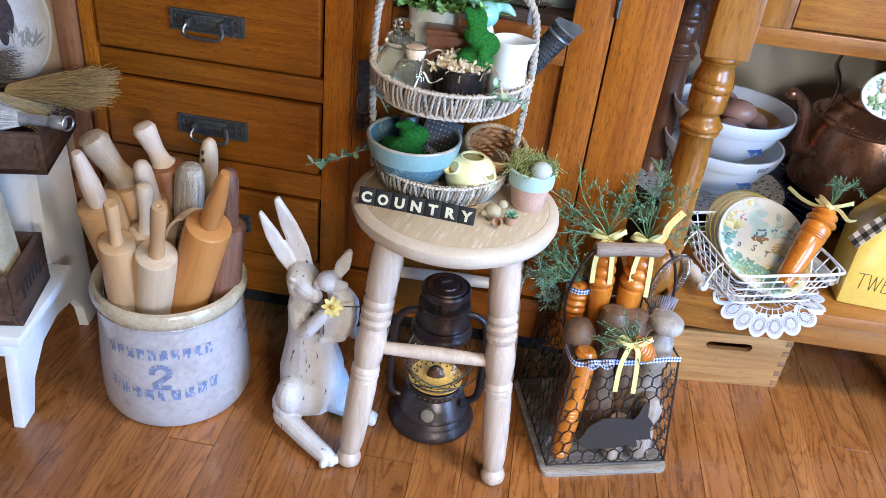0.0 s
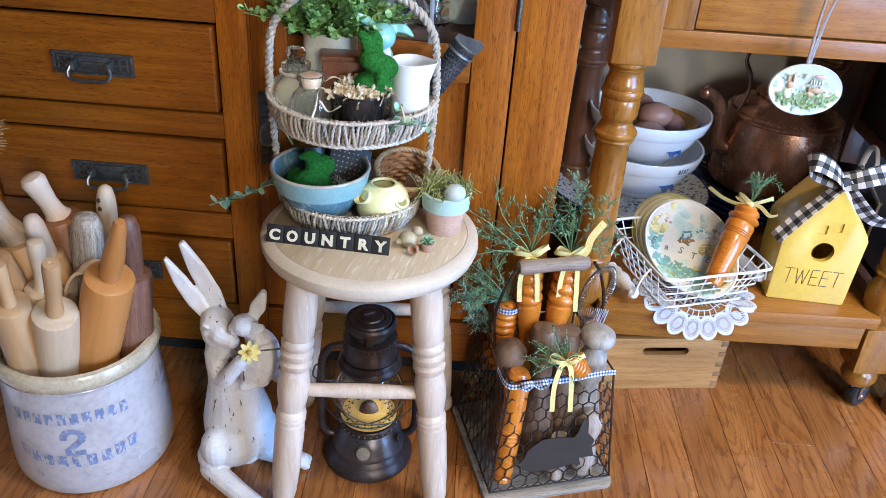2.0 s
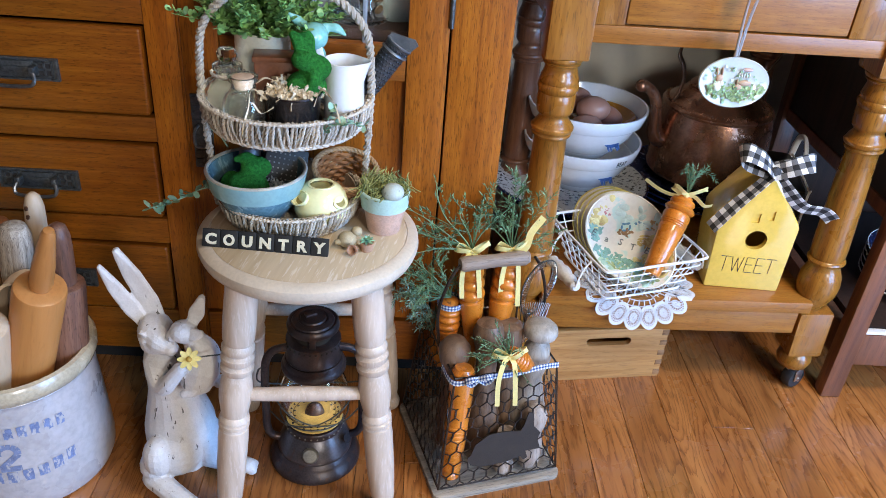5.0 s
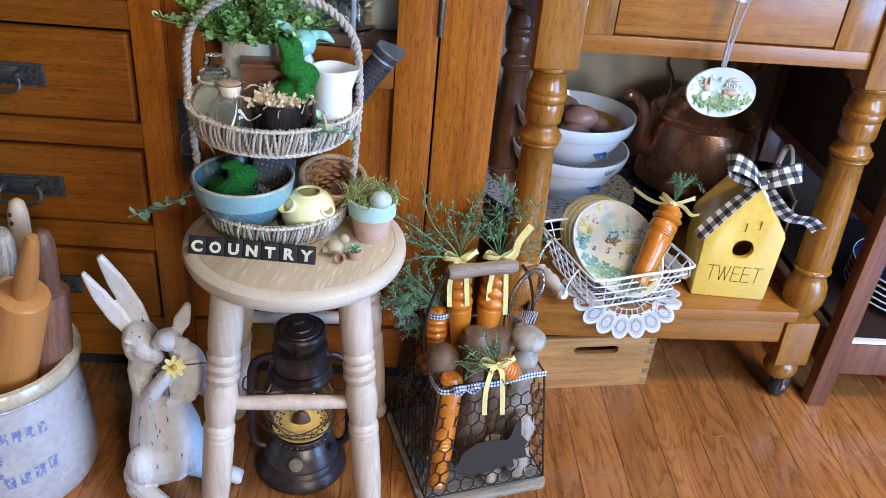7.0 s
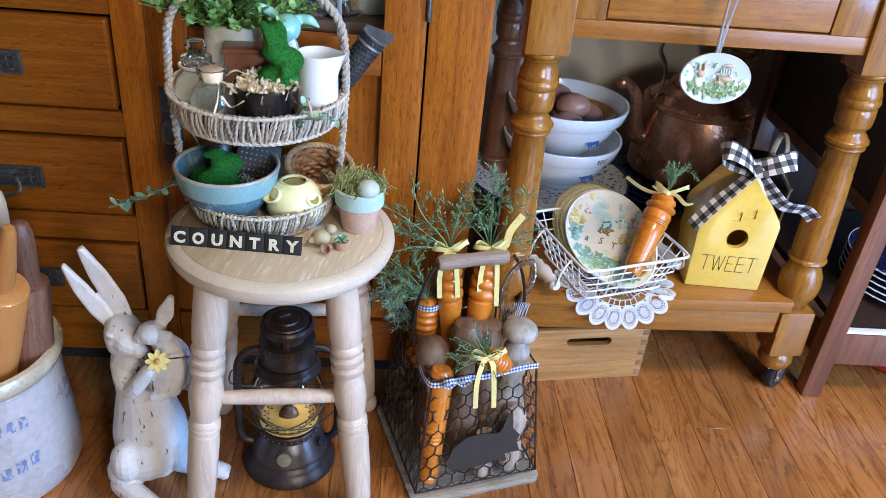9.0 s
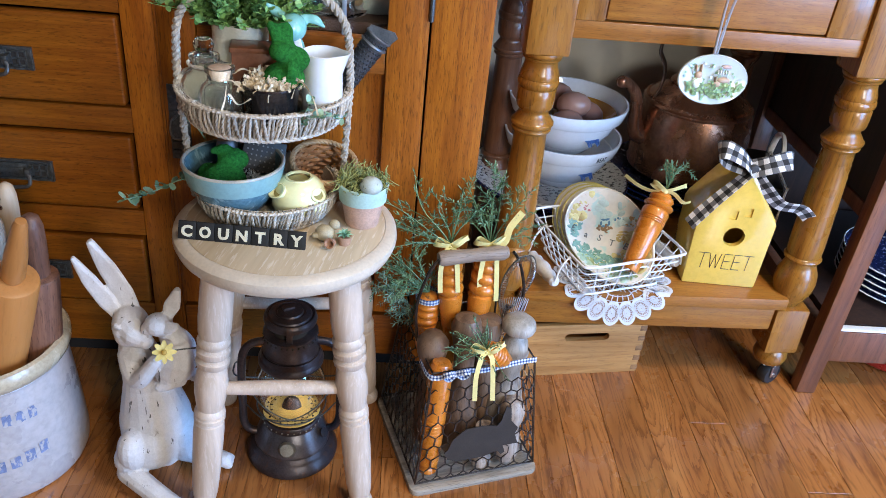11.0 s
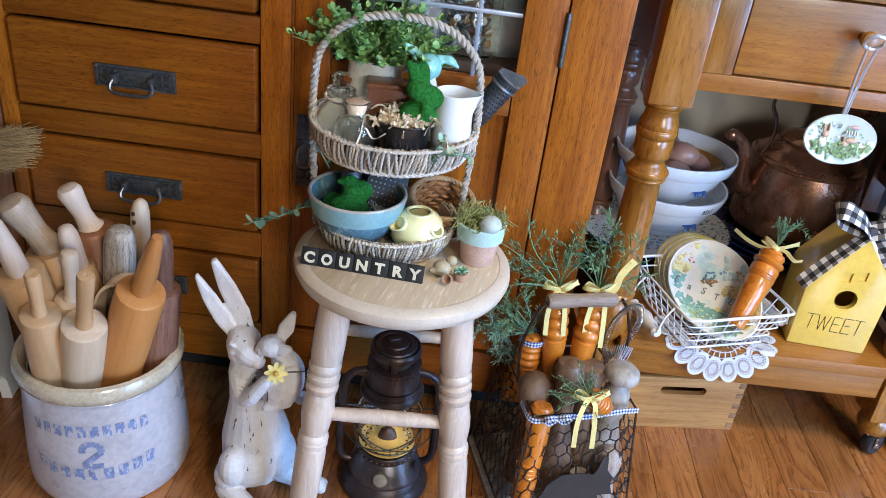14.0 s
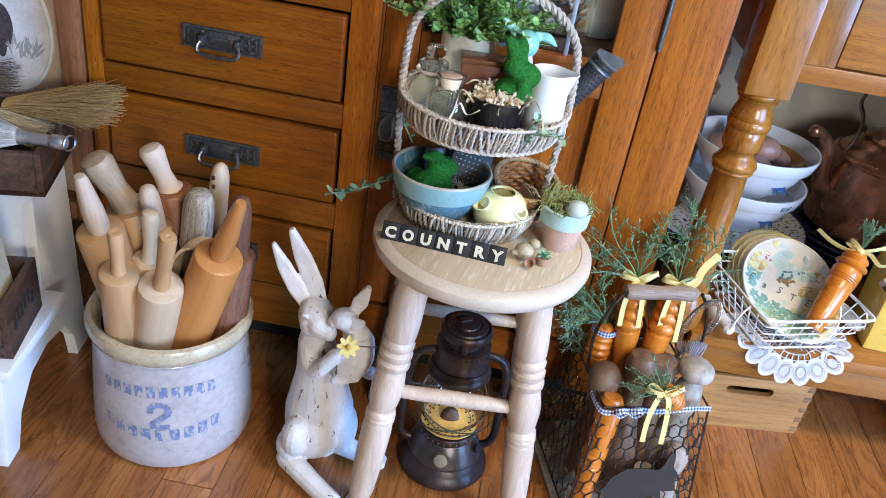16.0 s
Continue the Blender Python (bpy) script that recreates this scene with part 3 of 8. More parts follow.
M["rubber"] = paint("black_rubber", (0.018, 0.018, 0.020), 0.55, 0.3, 60.0, 0.1)
table_leg(-0.282, 0.0, M["table_z"])
table_leg(0.283, 0.0, M["table_z"], lean=-0.040)
# the back pair of legs is coloured darker than the front pair
table_leg(-0.265, 0.388, M["dark_leg"])
table_leg(0.290, 0.50, M["dark_leg"])
part("apron", solid(-0.003, -0.018, 0.703, 0.49, 0.018, 0.028, 0.002), M["table_x"], tab)
part("apron", solid(-0.003, -0.018, 0.858, 0.49, 0.018, 0.025, 0.002), M["table_x"], tab)
part("apron_post", solid(-0.223, -0.018, 0.781, 0.046, 0.018, 0.128, 0.002), M["table_z"], tab)
part("apron_post", solid(0.198, -0.018, 0.781, 0.086, 0.018, 0.128, 0.002), M["table_z"], tab)
tdraw = part("drawer", solid(-0.0225, -0.017, 0.781, 0.352, 0.018, 0.123, 0.004), M["table_x"], tab)
part("drawer_knob", lathe(bmesh.new(), [(0.0, -0.030), (0.010, -0.029), (0.0125, -0.024), (0.011, -0.018), (0.006, -0.012), (0.006, 0.0)], 20, pose(-0.028, -0.024, 0.798, -90, 0, 0)), M["table_z"], tdraw)
part("side_apron", solid(-0.289, 0.25, 0.781, 0.02, 0.43, 0.18, 0.002), M["table_x"], tab)
part("side_apron", solid(0.299, 0.25, 0.781, 0.02, 0.43, 0.18, 0.002), M["table_x"], tab)
part("tabletop", solid(0.0, 0.25, 0.882, 0.68, 0.64, 0.030, 0.006), M["table_x"], tab)
part("shelf", solid(-0.003, 0.238, 0.2125, 0.516, 0.552, 0.025, 0.004), M["table_x"], tab)
part("shelf_rail", solid(-0.003, -0.016, 0.172, 0.488, 0.022, 0.052, 0.003), M["table_x"], tab)
part("shelf_rail", solid(-0.003, 0.50, 0.172, 0.488, 0.022, 0.052, 0.003), M["table_x"], tab)
SHELF = 0.225

# ---- behind the glass of the cabinet door ----
JARG = clear_glass("jar_glass", (0.95, 1.0, 0.98))
jar = thing("button_jar", pose(0.028, 1.262, 0.699), "clear glass jar filled with old buttons in the cabinet", "jar")
jg = part("jar", lathe(bmesh.new(), [(0.0, 0.0), (0.044, 0.0), (0.048, 0.004), (0.048, 0.095), (0.040, 0.108), (0.040, 0.120), (0.037, 0.120), (0.037, 0.107), (0.0455, 0.094), (0.0455, 0.006), (0.0, 0.005)], 36), JARG, jar)
jg.visible_shadow = False
brng = random.Random(7)
for k, c in enumerate(((0.34, 0.33, 0.30), (0.03, 0.03, 0.035), (0.16, 0.10, 0.05), (0.14, 0.14, 0.15))):
    bm = bmesh.new()
    for _ in range(34):
        a, q = brng.uniform(0, 6.28), 0.036 * math.sqrt(brng.random())
        bs = brng.uniform(0.0055, 0.010)
        lathe(bm, [(0.0, -0.0012), (bs * 0.8, -0.0015), (bs, 0.0), (bs * 0.85, 0.0018), (bs * 0.5, 0.0010), (0.0, 0.0010)], 12, pose(q * math.cos(a), q * math.sin(a), brng.uniform(0.010, 0.078), brng.uniform(-80, 80), brng.uniform(-80, 80), 0))
    part("button", bm, paint("old_button", c, 0.35, 0.15, 60.0, 0.02), jar, kind="stuff")
wj = thing("white_jug", pose(0.084, 1.285, 0.699), "white glazed jug standing in the cabinet", "jug")
part("jug", lathe(bmesh.new(), [(0.0, 0.0), (0.034, 0.0), (0.040, 0.010), (0.042, 0.035), (0.034, 0.060), (0.026, 0.072), (0.030, 0.090), (0.028, 0.090), (0.022, 0.074), (0.0, 0.070)], 36), paint("grey_white_glaze", (0.27, 0.31, 0.28), 0.15, 0.05, 20.0, 0.02, coat=0.5), wj)
fn = thing("glass_dome", pose(-0.030, 1.330, 0.699), "pale glass dome lid in the cabinet", "lid")
part("dome", lathe(bmesh.new(), [(0.055, 0.0), (0.056, 0.05), (0.048, 0.085), (0.025, 0.112), (0.010, 0.118), (0.012, 0.132), (0.0, 0.140)], 36), paint("milky_grey_glass", (0.30, 0.32, 0.36), 0.12, 0.1, 20.0, 0.02, coat=0.5), fn)

# ---- shared shapes ----
def align(a, b, roll=0.0):
    """From a towards b along z."""
    a, b = Vector(a), Vector(b)
    return Matrix.Translation(a) @ (b - a).to_track_quat("Z", "Y").to_matrix().to_4x4() @ Matrix.Rotation(roll, 4, "Z")


def melted(ob, voxel, rounds=6):
    """Joins overlapping lumps into one carved skin."""
    r = ob.modifiers.new("skin", "REMESH")
    r.mode, r.voxel_size, r.use_smooth_shade = "VOXEL", voxel, True
    s = ob.modifiers.new("soft", "SMOOTH")
    s.factor, s.iterations = 0.5, rounds
    return ob


def limb(bm, pts, radii, seg=12, flat=1.0, m=None):
    pts = smooth_path(pts, 5)
    n = len(pts)
    rr = [float(np.interp(i / (n - 1), np.linspace(0, 1, len(radii)), radii)) for i in range(n)]
    tube(bm, pts, rr, seg, m=m, flat=flat)
    for q, r in ((pts[0], rr[0]), (pts[-1], rr[-1])):
        ball(bm, *q, r, r * min(1, flat + 0.2), r, m=m, seg=10)


rng = random.Random(4)


def rand_dir(z0=-1.0, z1=1.0):
    a, z = rng.uniform(0, 2 * math.pi), rng.uniform(z0, z1)
    s = math.sqrt(max(0.0, 1 - z * z))
    return Vector((s * math.cos(a), s * math.sin(a), z))


# ---- the stool ----
stool = thing("stool", pose(-0.022, 1.036, 0, 0, 0, 5.3), "whitewashed round wooden stool with turned legs", "stool")
part("seat", lathe(bmesh.new(), [(0.0, 0.420), (0.122, 0.420), (0.142, 0.423), (0.1535, 0.4315), (0.1572, 0.4415), (0.1560, 0.4500), (0.1495, 0.4555), (0.1405, 0.4567), (0.1398, 0.4558), (0.138, 0.4545), (0.0, 0.4545)], 72), paint("whitewashed_seat_edge", (0.60, 0.51, 0.40), 0.4, 0.10, 26.0, 0.1), stool)
part("seat_top", lathe(bmesh.new(), [(0.0, 0.4548), (0.1386, 0.4552), (0.1397, 0.4563), (0.1388, 0.4569), (0.0, 0.457)], 72), M["seat_wood"], stool, "limed seat top with white grain streaks", at=pose(0, 0, 0, 0, 0, -16))
SLEG = [(0.0, 0.0), (0.013, 0.001), (0.0195, 0.008), (0.0205, 0.016), (0.018, 0.025), (0.0145, 0.030), (0.0165, 0.034), (0.019, 0.048), (0.0215, 0.10), (0.0225, 0.165), (0.0215, 0.182),
        (0.0185, 0.185), (0.0225, 0.188), (0.0225, 0.193), (0.0190, 0.196), (0.0225, 0.199), (0.0215, 0.204), (0.0190, 0.208), (0.0205, 0.215), (0.0235, 0.235), (0.0240, 0.252), (0.0215, 0.272),
        (0.0190, 0.280), (0.0235, 0.285), (0.0240, 0.292), (0.0195, 0.297), (0.0235, 0.302), (0.0240, 0.309), (0.0195, 0.314), (0.0230, 0.319), (0.0235, 0.325), (0.0200, 0.331), (0.0225, 0.337), (0.0235, 0.36), (0.0225, 0.41), (0.0215, 0.44)]
corners = {}
FEET = {(-1, -1): (-0.128, -0.127), (1, -1): (0.116, -0.130), (1, 1): (0.137, 0.124), (-1, 1): (-0.122, 0.127)}
for sx in (-1, 1):
    for sy in (-1, 1):
        lo = Vector((*FEET[sx, sy], 0))
        hi = Vector((lo.x * 0.68, lo.y * 0.68, 0.432))
        corners[sx, sy] = (lo, hi)
        part("leg", lathe(bmesh.new(), SLEG, 28, align(lo, hi)), M["leg_wood"], stool)


def on_leg(k, z):
    lo, hi = corners[k]
    return lo + (hi - lo) * (z / hi.z)


for a, b, z in (((-1, -1), (1, -1), 0.238), ((-1, 1), (1, 1), 0.238), ((-1, -1), (-1, 1), 0.165), ((1, -1), (1, 1), 0.165)):
    p, q = on_leg(a, z), on_leg(b, z)
    L = (q - p).length
    part("stretcher", lathe(bmesh.new(), [(0.008, 0.0), (0.0100, L * 0.12), (0.0118, L * 0.5), (0.0100, L * 0.88), (0.008, L)], 18, align(p, q)), M["leg_wood"], stool)

# ---- the stoneware crock and its rolling pins ----
crock = thing("crock", pose(-0.482, 1.016, 0, 0, 0, 0), "grey salt-glazed stoneware crock with faded blue stencil", "crock")
part("body", open_lathe(bmesh.new(), [(0.114, 0.0), (0.1215, 0.004), (0.1255, 0.014), (0.1268, 0.030), (0.1258, 0.065), (0.1228, 0.12), (0.1195, 0.17), (0.1180, 0.198), (0.1172, 0.202), (0.1182, 0.206), (0.114, 0.214), (0.104, 0.214), (0.106, 0.10), (0.108, 0.012)], 72), M["crock"], crock)
part("rim", ring_lathe(bmesh.new(), [(0.1180, 0.207), (0.1235, 0.212), (0.1266, 0.221), (0.1262, 0.231), (0.1222, 0.2375), (0.1160, 0.2395), (0.1105, 0.236), (0.107, 0.228), (0.106, 0.212)], 72), M["crock_rim"], crock, "tan glazed rolled rim")


def on_crock(ang, z, out=0.0006):
    """A point of the crock's wall, by degrees round from the front."""
    r = float(np.interp(z, [0.014, 0.030, 0.065, 0.12, 0.17, 0.198], [0.1255, 0.1268, 0.1258, 0.1228, 0.1195, 0.1180])) + out
    a = radians(ang)
    return Vector((r * math.sin(a), -r * math.cos(a), z))


def stencil(name, strokes, width, label="faded blue stencilled mark"):
    """Painted strokes on the curved wall: each runs from (angle, height) to (angle, height)."""
    bm = bmesh.new()
    for a0, z0, a1, z1 in strokes:
        pts = [on_crock(a0 + (a1 - a0) * t / 5, z0 + (z1 - z0) * t / 5) for t in range(6)]
        d = (pts[-1] - pts[0]).normalized()
        mid = pts[2]
        nrm = Vector((mid.x, mid.y, 0)).normalized()
        s = d.cross(nrm).normalized()
        rows = [(bm.verts.new(q - s * width / 2), bm.verts.new(q + s * width / 2)) for q in pts]
        for p, q in zip(rows, rows[1:]):
            bm.faces.new((p[0], p[1], q[1], q[0]))
    return part(name, bm, M["cobalt"], crock, label, smooth=0)


def stencil_row(z, arc, a0, a1, marks, h):
    """One plain bar for each worn-away character."""
    step = (a1 - a0) / marks
    for k in range(marks):
        a = a0 + (k + 0.5) * step
        zz = z + arc * ((a - (a0 + a1) / 2) / (a1 - a0)) ** 2
        stencil("stencil_mark", [(a - step * 0.34, zz, a + step * 0.34, zz)], h)


stencil_row(0.160, -0.010, -30, 56, 10, 0.021)
stencil_row(0.078, 0.050, -30, 58, 9, 0.022)
num = []
for k in range(9):
    a, b = radians(200 - 27 * k), radians(200 - 27 * (k + 1))
    num.append((14 + 6.5 * math.cos(a), 0.125 + 0.0125 * math.sin(a), 14 + 6.5 * math.cos(b), 0.125 + 0.0125 * math.sin(b)))
num += [(19.2, 0.119, 8.5, 0.098), (7.5, 0.095, 21.0, 0.095)]
M["cobalt"] = paint("worn_cobalt_numeral", (0.22, 0.27, 0.43), 0.45, 0.3, 90.0, 0.0, second=(0.44, 0.425, 0.44), amount=0.60)
stencil("numeral_two", num, 0.0102, "faded blue stencilled numeral")

PALE = wood("pale_maple_pin", (0.54, 0.39, 0.25), (0.66, 0.51, 0.36), "z", 0.5, 0.8, 0.08)
TAN = wood("tan_beech_pin", (0.46, 0.265, 0.120), (0.56, 0.345, 0.175), "z", 0.45, 0.8, 0.09)
ORANGE = wood("orange_varnished_pin", (0.46, 0.185, 0.050), (0.55, 0.24, 0.070), "z", 0.36, 0.6, 0.12, coat=0.15)
BROWN = wood("red_brown_pin", (0.20, 0.075, 0.032), (0.34, 0.145, 0.065), "z", 0.4, 1.0, 0.35)
GREYW = wood("weathered_grey_wood", (0.24, 0.185, 0.135), (0.60, 0.52, 0.42), "z", 0.7, 2.2, 0.75, bump=0.9)
DUSK = wood("walnut_ribbed_pin", (0.10, 0.042, 0.026), (0.26, 0.125, 0.080), "z", 0.45, 1.3, 0.6)
WASH = wood("scrubbed_handle_wood", (0.56, 0.42, 0.31), (0.67, 0.54, 0.43), "z", 0.5, 0.8, 0.12)


def handle_prof(kind, r, L):
    if kind == "taper":
        return [(r * 0.9, 0), (r * 1.05, L * 0.08), (r * 1.0, L * 0.4), (r * 0.75, L * 0.75), (r * 0.62, L * 0.92), (r * 0.45, L * 0.985), (0, L)]
    if kind == "knob":
        return [(r * 1.25, 0), (r * 0.95, L * 0.1), (r * 0.82, L * 0.35), (r * 1.0, L * 0.7), (r * 1.12, L * 0.86), (r * 0.9, L * 0.96), (r * 0.4, L * 0.995), (0, L)]
    if kind == "dome":
        return [(r, 0), (r, L * 0.6), (r * 0.93, L * 0.8), (r * 0.7, L * 0.94), (r * 0.3, L * 0.995), (0, L)]
    return [(r * 1.0, 0), (r * 1.0, L * 0.10), (r * 0.86, L * 0.14), (r * 0.92, L * 0.5), (r * 1.0, L * 0.93), (r * 0.85, L * 0.985), (r * 0.25, L * 0.99), (0, L * 0.97)]


def pin(label, tip, shoulder, r, hr, kind, body_mat, handle_mat, cut=0.006, group="rolling pins in the crock", name="rolling_pin"):
    """A rolling pin stood on end: tip and barrel end in the room; the barrel goes on down into the crock."""
    tip, sh = Vector(tip), Vector(shoulder)
    d = (tip - sh).normalized()
    L = (tip - sh).length
    foot = sh - d * ((sh.z - 0.02) / max(0.3, d.z)) * (0.99 if d.z > 0.3 else 0.5)
    # keep the foot inside the vessel
    c = Vector((-0.484, 1.016))
    off = Vector((foot.x, foot.y)) - c
    lim = 0.098 - r
    if off.length > lim:
        off = off.normalized() * max(lim, 0.0)
        foot.x, foot.y = c.x + off.x, c.y + off.y
    m = align(foot, sh)
    B = (sh - foot).length
    t = thing(name, m, label, "rolling pin" if name == "rolling_pin" else "masher", group)
    part("barrel", lathe(bmesh.new(), [(0.0, 0.0), (r * 0.8, 0.0), (r, 0.004), (r, B - cut), (r * 0.96, B - cut * 0.35), (r * 0.84, B), (0.0, B)], 32), body_mat, t)
    turned = (m.inverted() @ align(sh, tip))
    part("handle", lathe(bmesh.new(), handle_prof(kind, hr, L), 24), handle_mat, t, at=turned)
    return t


PINS = [
    ("pale maple rolling pin with a scrubbed tapered handle", (-0.560, 0.930, 0.489), (-0.553, 0.955, 0.392), 0.034, 0.0150, "taper", TAN, WASH),
    ("tan beech rolling pin with a thick worn handle", (-0.580, 1.000, 0.480), (-0.548, 1.030, 0.392), 0.037, 0.0215, "knob", TAN, GREYW2 := wood("greyed_handle_wood", (0.30, 0.21, 0.13), (0.48, 0.36, 0.25), "z", 0.5, 1.0, 0.3)),
    ("red-brown rolling pin with a pale knobbed handle", (-0.521, 1.050, 0.487), (-0.499, 1.064, 0.415), 0.034, 0.0165, "knob", BROWN, WASH),
    ("slim beech rolling pin with a pale handle", (-0.503, 1.000, 0.451), (-0.497, 1.012, 0.378), 0.024, 0.0145, "dome", TAN, WASH),
    ("slim scrubbed rolling pin with a narrow handle", (-0.482, 0.965, 0.433), (-0.490, 0.972, 0.348), 0.0265, 0.0115, "knob", PALE, PALE),
    ("small tan rolling pin with a peg handle", (-0.497, 0.895, 0.436), (-0.508, 0.915, 0.357), 0.0275, 0.0105, "peg", TAN, TAN),
    ("white-scrubbed rolling pin with a peg handle", (-0.424, 0.895, 0.445), (-0.452, 0.925, 0.340), 0.0315, 0.0120, "peg", PALE, TAN),
    ("orange varnished rolling pin with a tapered handle", (-0.341, 0.935, 0.493), (-0.379, 0.955, 0.388), 0.035, 0.0150, "taper", ORANGE, ORANGE),
    ("dark walnut rolling pin with ribbed grain", (-0.372, 1.020, 0.452), (-0.378, 1.022, 0.352), 0.0285, 0.0170, "dome", DUSK, DUSK),
    ("weathered grey wooden masher with a cracked head", (-0.432, 1.020, 0.449), (-0.444, 1.026, 0.350), 0.020, 0.0235, "dome", GREYW, GREYW),
    ("pale rolling pin with a drilled handle", (-0.417, 1.060, 0.476), (-0.428, 1.068, 0.370), 0.020, 0.0145, "dome", PALE, PALE),
]
for row in PINS:
    made = pin(*row)
    if "drilled" in row[0]:
        # small dark discs stand in for the unlit drilled holes
        for dz in (0.020, 0.034):
            part("drilled_hole", lathe(bmesh.new(), [(0.0, -0.0010), (0.0034, -0.0008), (0.0034, 0.0010), (0.0, 0.0010)], 14), M["floor_gap"], made, "dark disc standing for a shaded drilled hole", at=made.matrix_basis.inverted() @ align(Vector(row[1]) + Vector((-0.0070, -0.0120, -dz)), Vector(row[1]) + Vector((-0.0140, -0.0240, -dz + 0.004))))
scoop = thing("wooden_scoop", pose(0, 0, 0), "bent pale wooden scoop edge among the pins", "scoop")
part("blade", ribbon(bmesh.new(), smooth_path([(-0.470, 0.985, 0.18), (-0.468, 0.99, 0.27), (-0.463, 0.99, 0.318), (-0.455, 0.99, 0.350), (-0.441, 0.99, 0.371), (-0.422, 0.99, 0.378), (-0.404, 0.992, 0.372), (-0.392, 0.995, 0.35)], 6), 0.030, side=(0.15, 1, 0.1), thick=0.0045), PALE, scoop)

# ---- the carved rabbit ----
def blade(bm, pts, widths, thick, side, hollow=0.0):
    """A flat tapering lobe along a path: widths across, rounded edges, a front hollowed along its middle."""
    pts = smooth_path(pts, 5)
    n = len(pts)
    rings = []
    for i, (q, (t, _, _)) in enumerate(zip(pts, frames_along(pts))):
        s = (Vector(side) - t * Vector(side).dot(t)).normalized()
        out = t.cross(s).normalized()
        if out.y > 0:
            out = -out
        w = float(np.interp(i / (n - 1), np.linspace(0, 1, len(widths)), widths))
        ring = []
        for k in range(14):
            a = 2 * math.pi * k / 14
            front = max(0.0, math.sin(a))
            ring.append(bm.verts.new(q + s * (w * math.cos(a)) + out * (thick * math.sin(a) - hollow * w * front * front)))
        rings.append(ring)
    for a, b in zip(rings, rings[1:]):
        for k in range(14):
            j = (k + 1) % 14
            bm.faces.new((a[k], a[j], b[j], b[k]))
    bm.faces.new(rings[0][::-1])
    bm.faces.new(rings[-1])


rb = bmesh.new()
limb(rb, [(0.004, 0.012, 0.042), (0.004, 0.010, 0.070), (0.003, 0.010, 0.100), (0.001, 0.010, 0.135), (-0.002, 0.008, 0.175), (-0.005, 0.004, 0.212), (-0.008, 0.0, 0.244)],
     [0.050, 0.0565, 0.0555, 0.047, 0.036, 0.0315, 0.027], 20)
ball(rb, 0.002, -0.012, 0.066, 0.046, 0.050, 0.050, seg=18)
ball(rb, -0.005, -0.006, 0.236, 0.0285, 0.028, 0.026, seg=16)
ball(rb, -0.010, -0.006, 0.291, 0.0262, 0.030, 0.0265, seg=18)
ball(rb, -0.009, -0.018, 0.281, 0.0215, 0.022, 0.0185, seg=16)
limb(rb, [(-0.006, -0.016, 0.292), (0.006, -0.028, 0.288), (0.019, -0.036, 0.284)], [0.0235, 0.0200, 0.0125], 14)
blade(rb, [(-0.024, 0.000, 0.296), (-0.044, 0.004, 0.322), (-0.064, 0.006, 0.356), (-0.083, 0.006, 0.394)], [0.008, 0.0130, 0.0115, 0.0025], 0.0075, (1, 0.25, 0.55), 0.35)
blade(rb, [(-0.006, 0.006, 0.300), (-0.020, 0.011, 0.332), (-0.040, 0.014, 0.374), (-0.059, 0.014, 0.418)], [0.010, 0.0155, 0.0140, 0.0045], 0.0080, (1, 0.10, 0.30), 0.35)
ball(rb, -0.018, -0.046, 0.074, 0.025, 0.027, 0.036, seg=16)
ball(rb, -0.030, -0.040, 0.050, 0.022, 0.026, 0.024, seg=14)
ball(rb, 0.048, 0.006, 0.062, 0.022, 0.036, 0.040, seg=16)
limb(rb, [(-0.030, -0.048, 0.026), (-0.006, -0.066, 0.024), (0.030, -0.090, 0.019), (0.060, -0.108, 0.015), (0.068, -0.113, 0.013)], [0.019, 0.018, 0.0165, 0.0155, 0.0125])
for dx, dy in ((-0.008, -0.010), (0.004, -0.004), (0.011, 0.004)):
    ball(rb, 0.070 + dx, -0.114 + dy, 0.012, 0.0075, 0.0090, 0.0095, seg=10)
limb(rb, [(0.046, -0.002, 0.032), (0.082, -0.002, 0.019), (0.112, -0.004, 0.015)], [0.019, 0.0155, 0.0135])
for dy in (-0.008, 0.001, 0.009):
    ball(rb, 0.117, -0.004 + dy, 0.011, 0.0095, 0.0055, 0.0090, seg=10)
limb(rb, [(-0.016, -0.012, 0.240), (-0.008, -0.030, 0.224), (0.004, -0.044, 0.217), (0.020, -0.054, 0.238), (0.036, -0.054, 0.262)], [0.017, 0.0165, 0.0145, 0.0122, 0.0105])
limb(rb, [(0.016, 0.0, 0.222), (0.044, -0.012, 0.208), (0.062, -0.026, 0.214)], [0.015, 0.013, 0.010])
limb(rb, [(0.050, -0.032, 0.222), (0.060, -0.028, 0.246), (0.062, -0.026, 0.272), (0.050, -0.030, 0.298)], [0.0245, 0.0285, 0.0240, 0.0150], 16)
ball(rb, 0.084, -0.026, 0.216, 0.012, 0.013, 0.009, seg=12)
limb(rb, [(0.060, -0.040, 0.222), (0.048, -0.048, 0.214), (0.036, -0.052, 0.210)], [0.013, 0.010, 0.007], 10)
ball(rb, 0.064, -0.038, 0.215, 0.010, 0.012, 0.010, seg=10)
ball(rb, 0.040, -0.034, 0.314, 0.0205, 0.019, 0.017, seg=14)
ball(rb, 0.026, -0.037, 0.308, 0.011, 0.011, 0.010, seg=12)
blade(rb, [(0.050, -0.026, 0.320), (0.058, -0.022, 0.340), (0.068, -0.020, 0.368)], [0.007, 0.0125, 0.004], 0.0065, (1, 0.1, -0.25), 0.25)
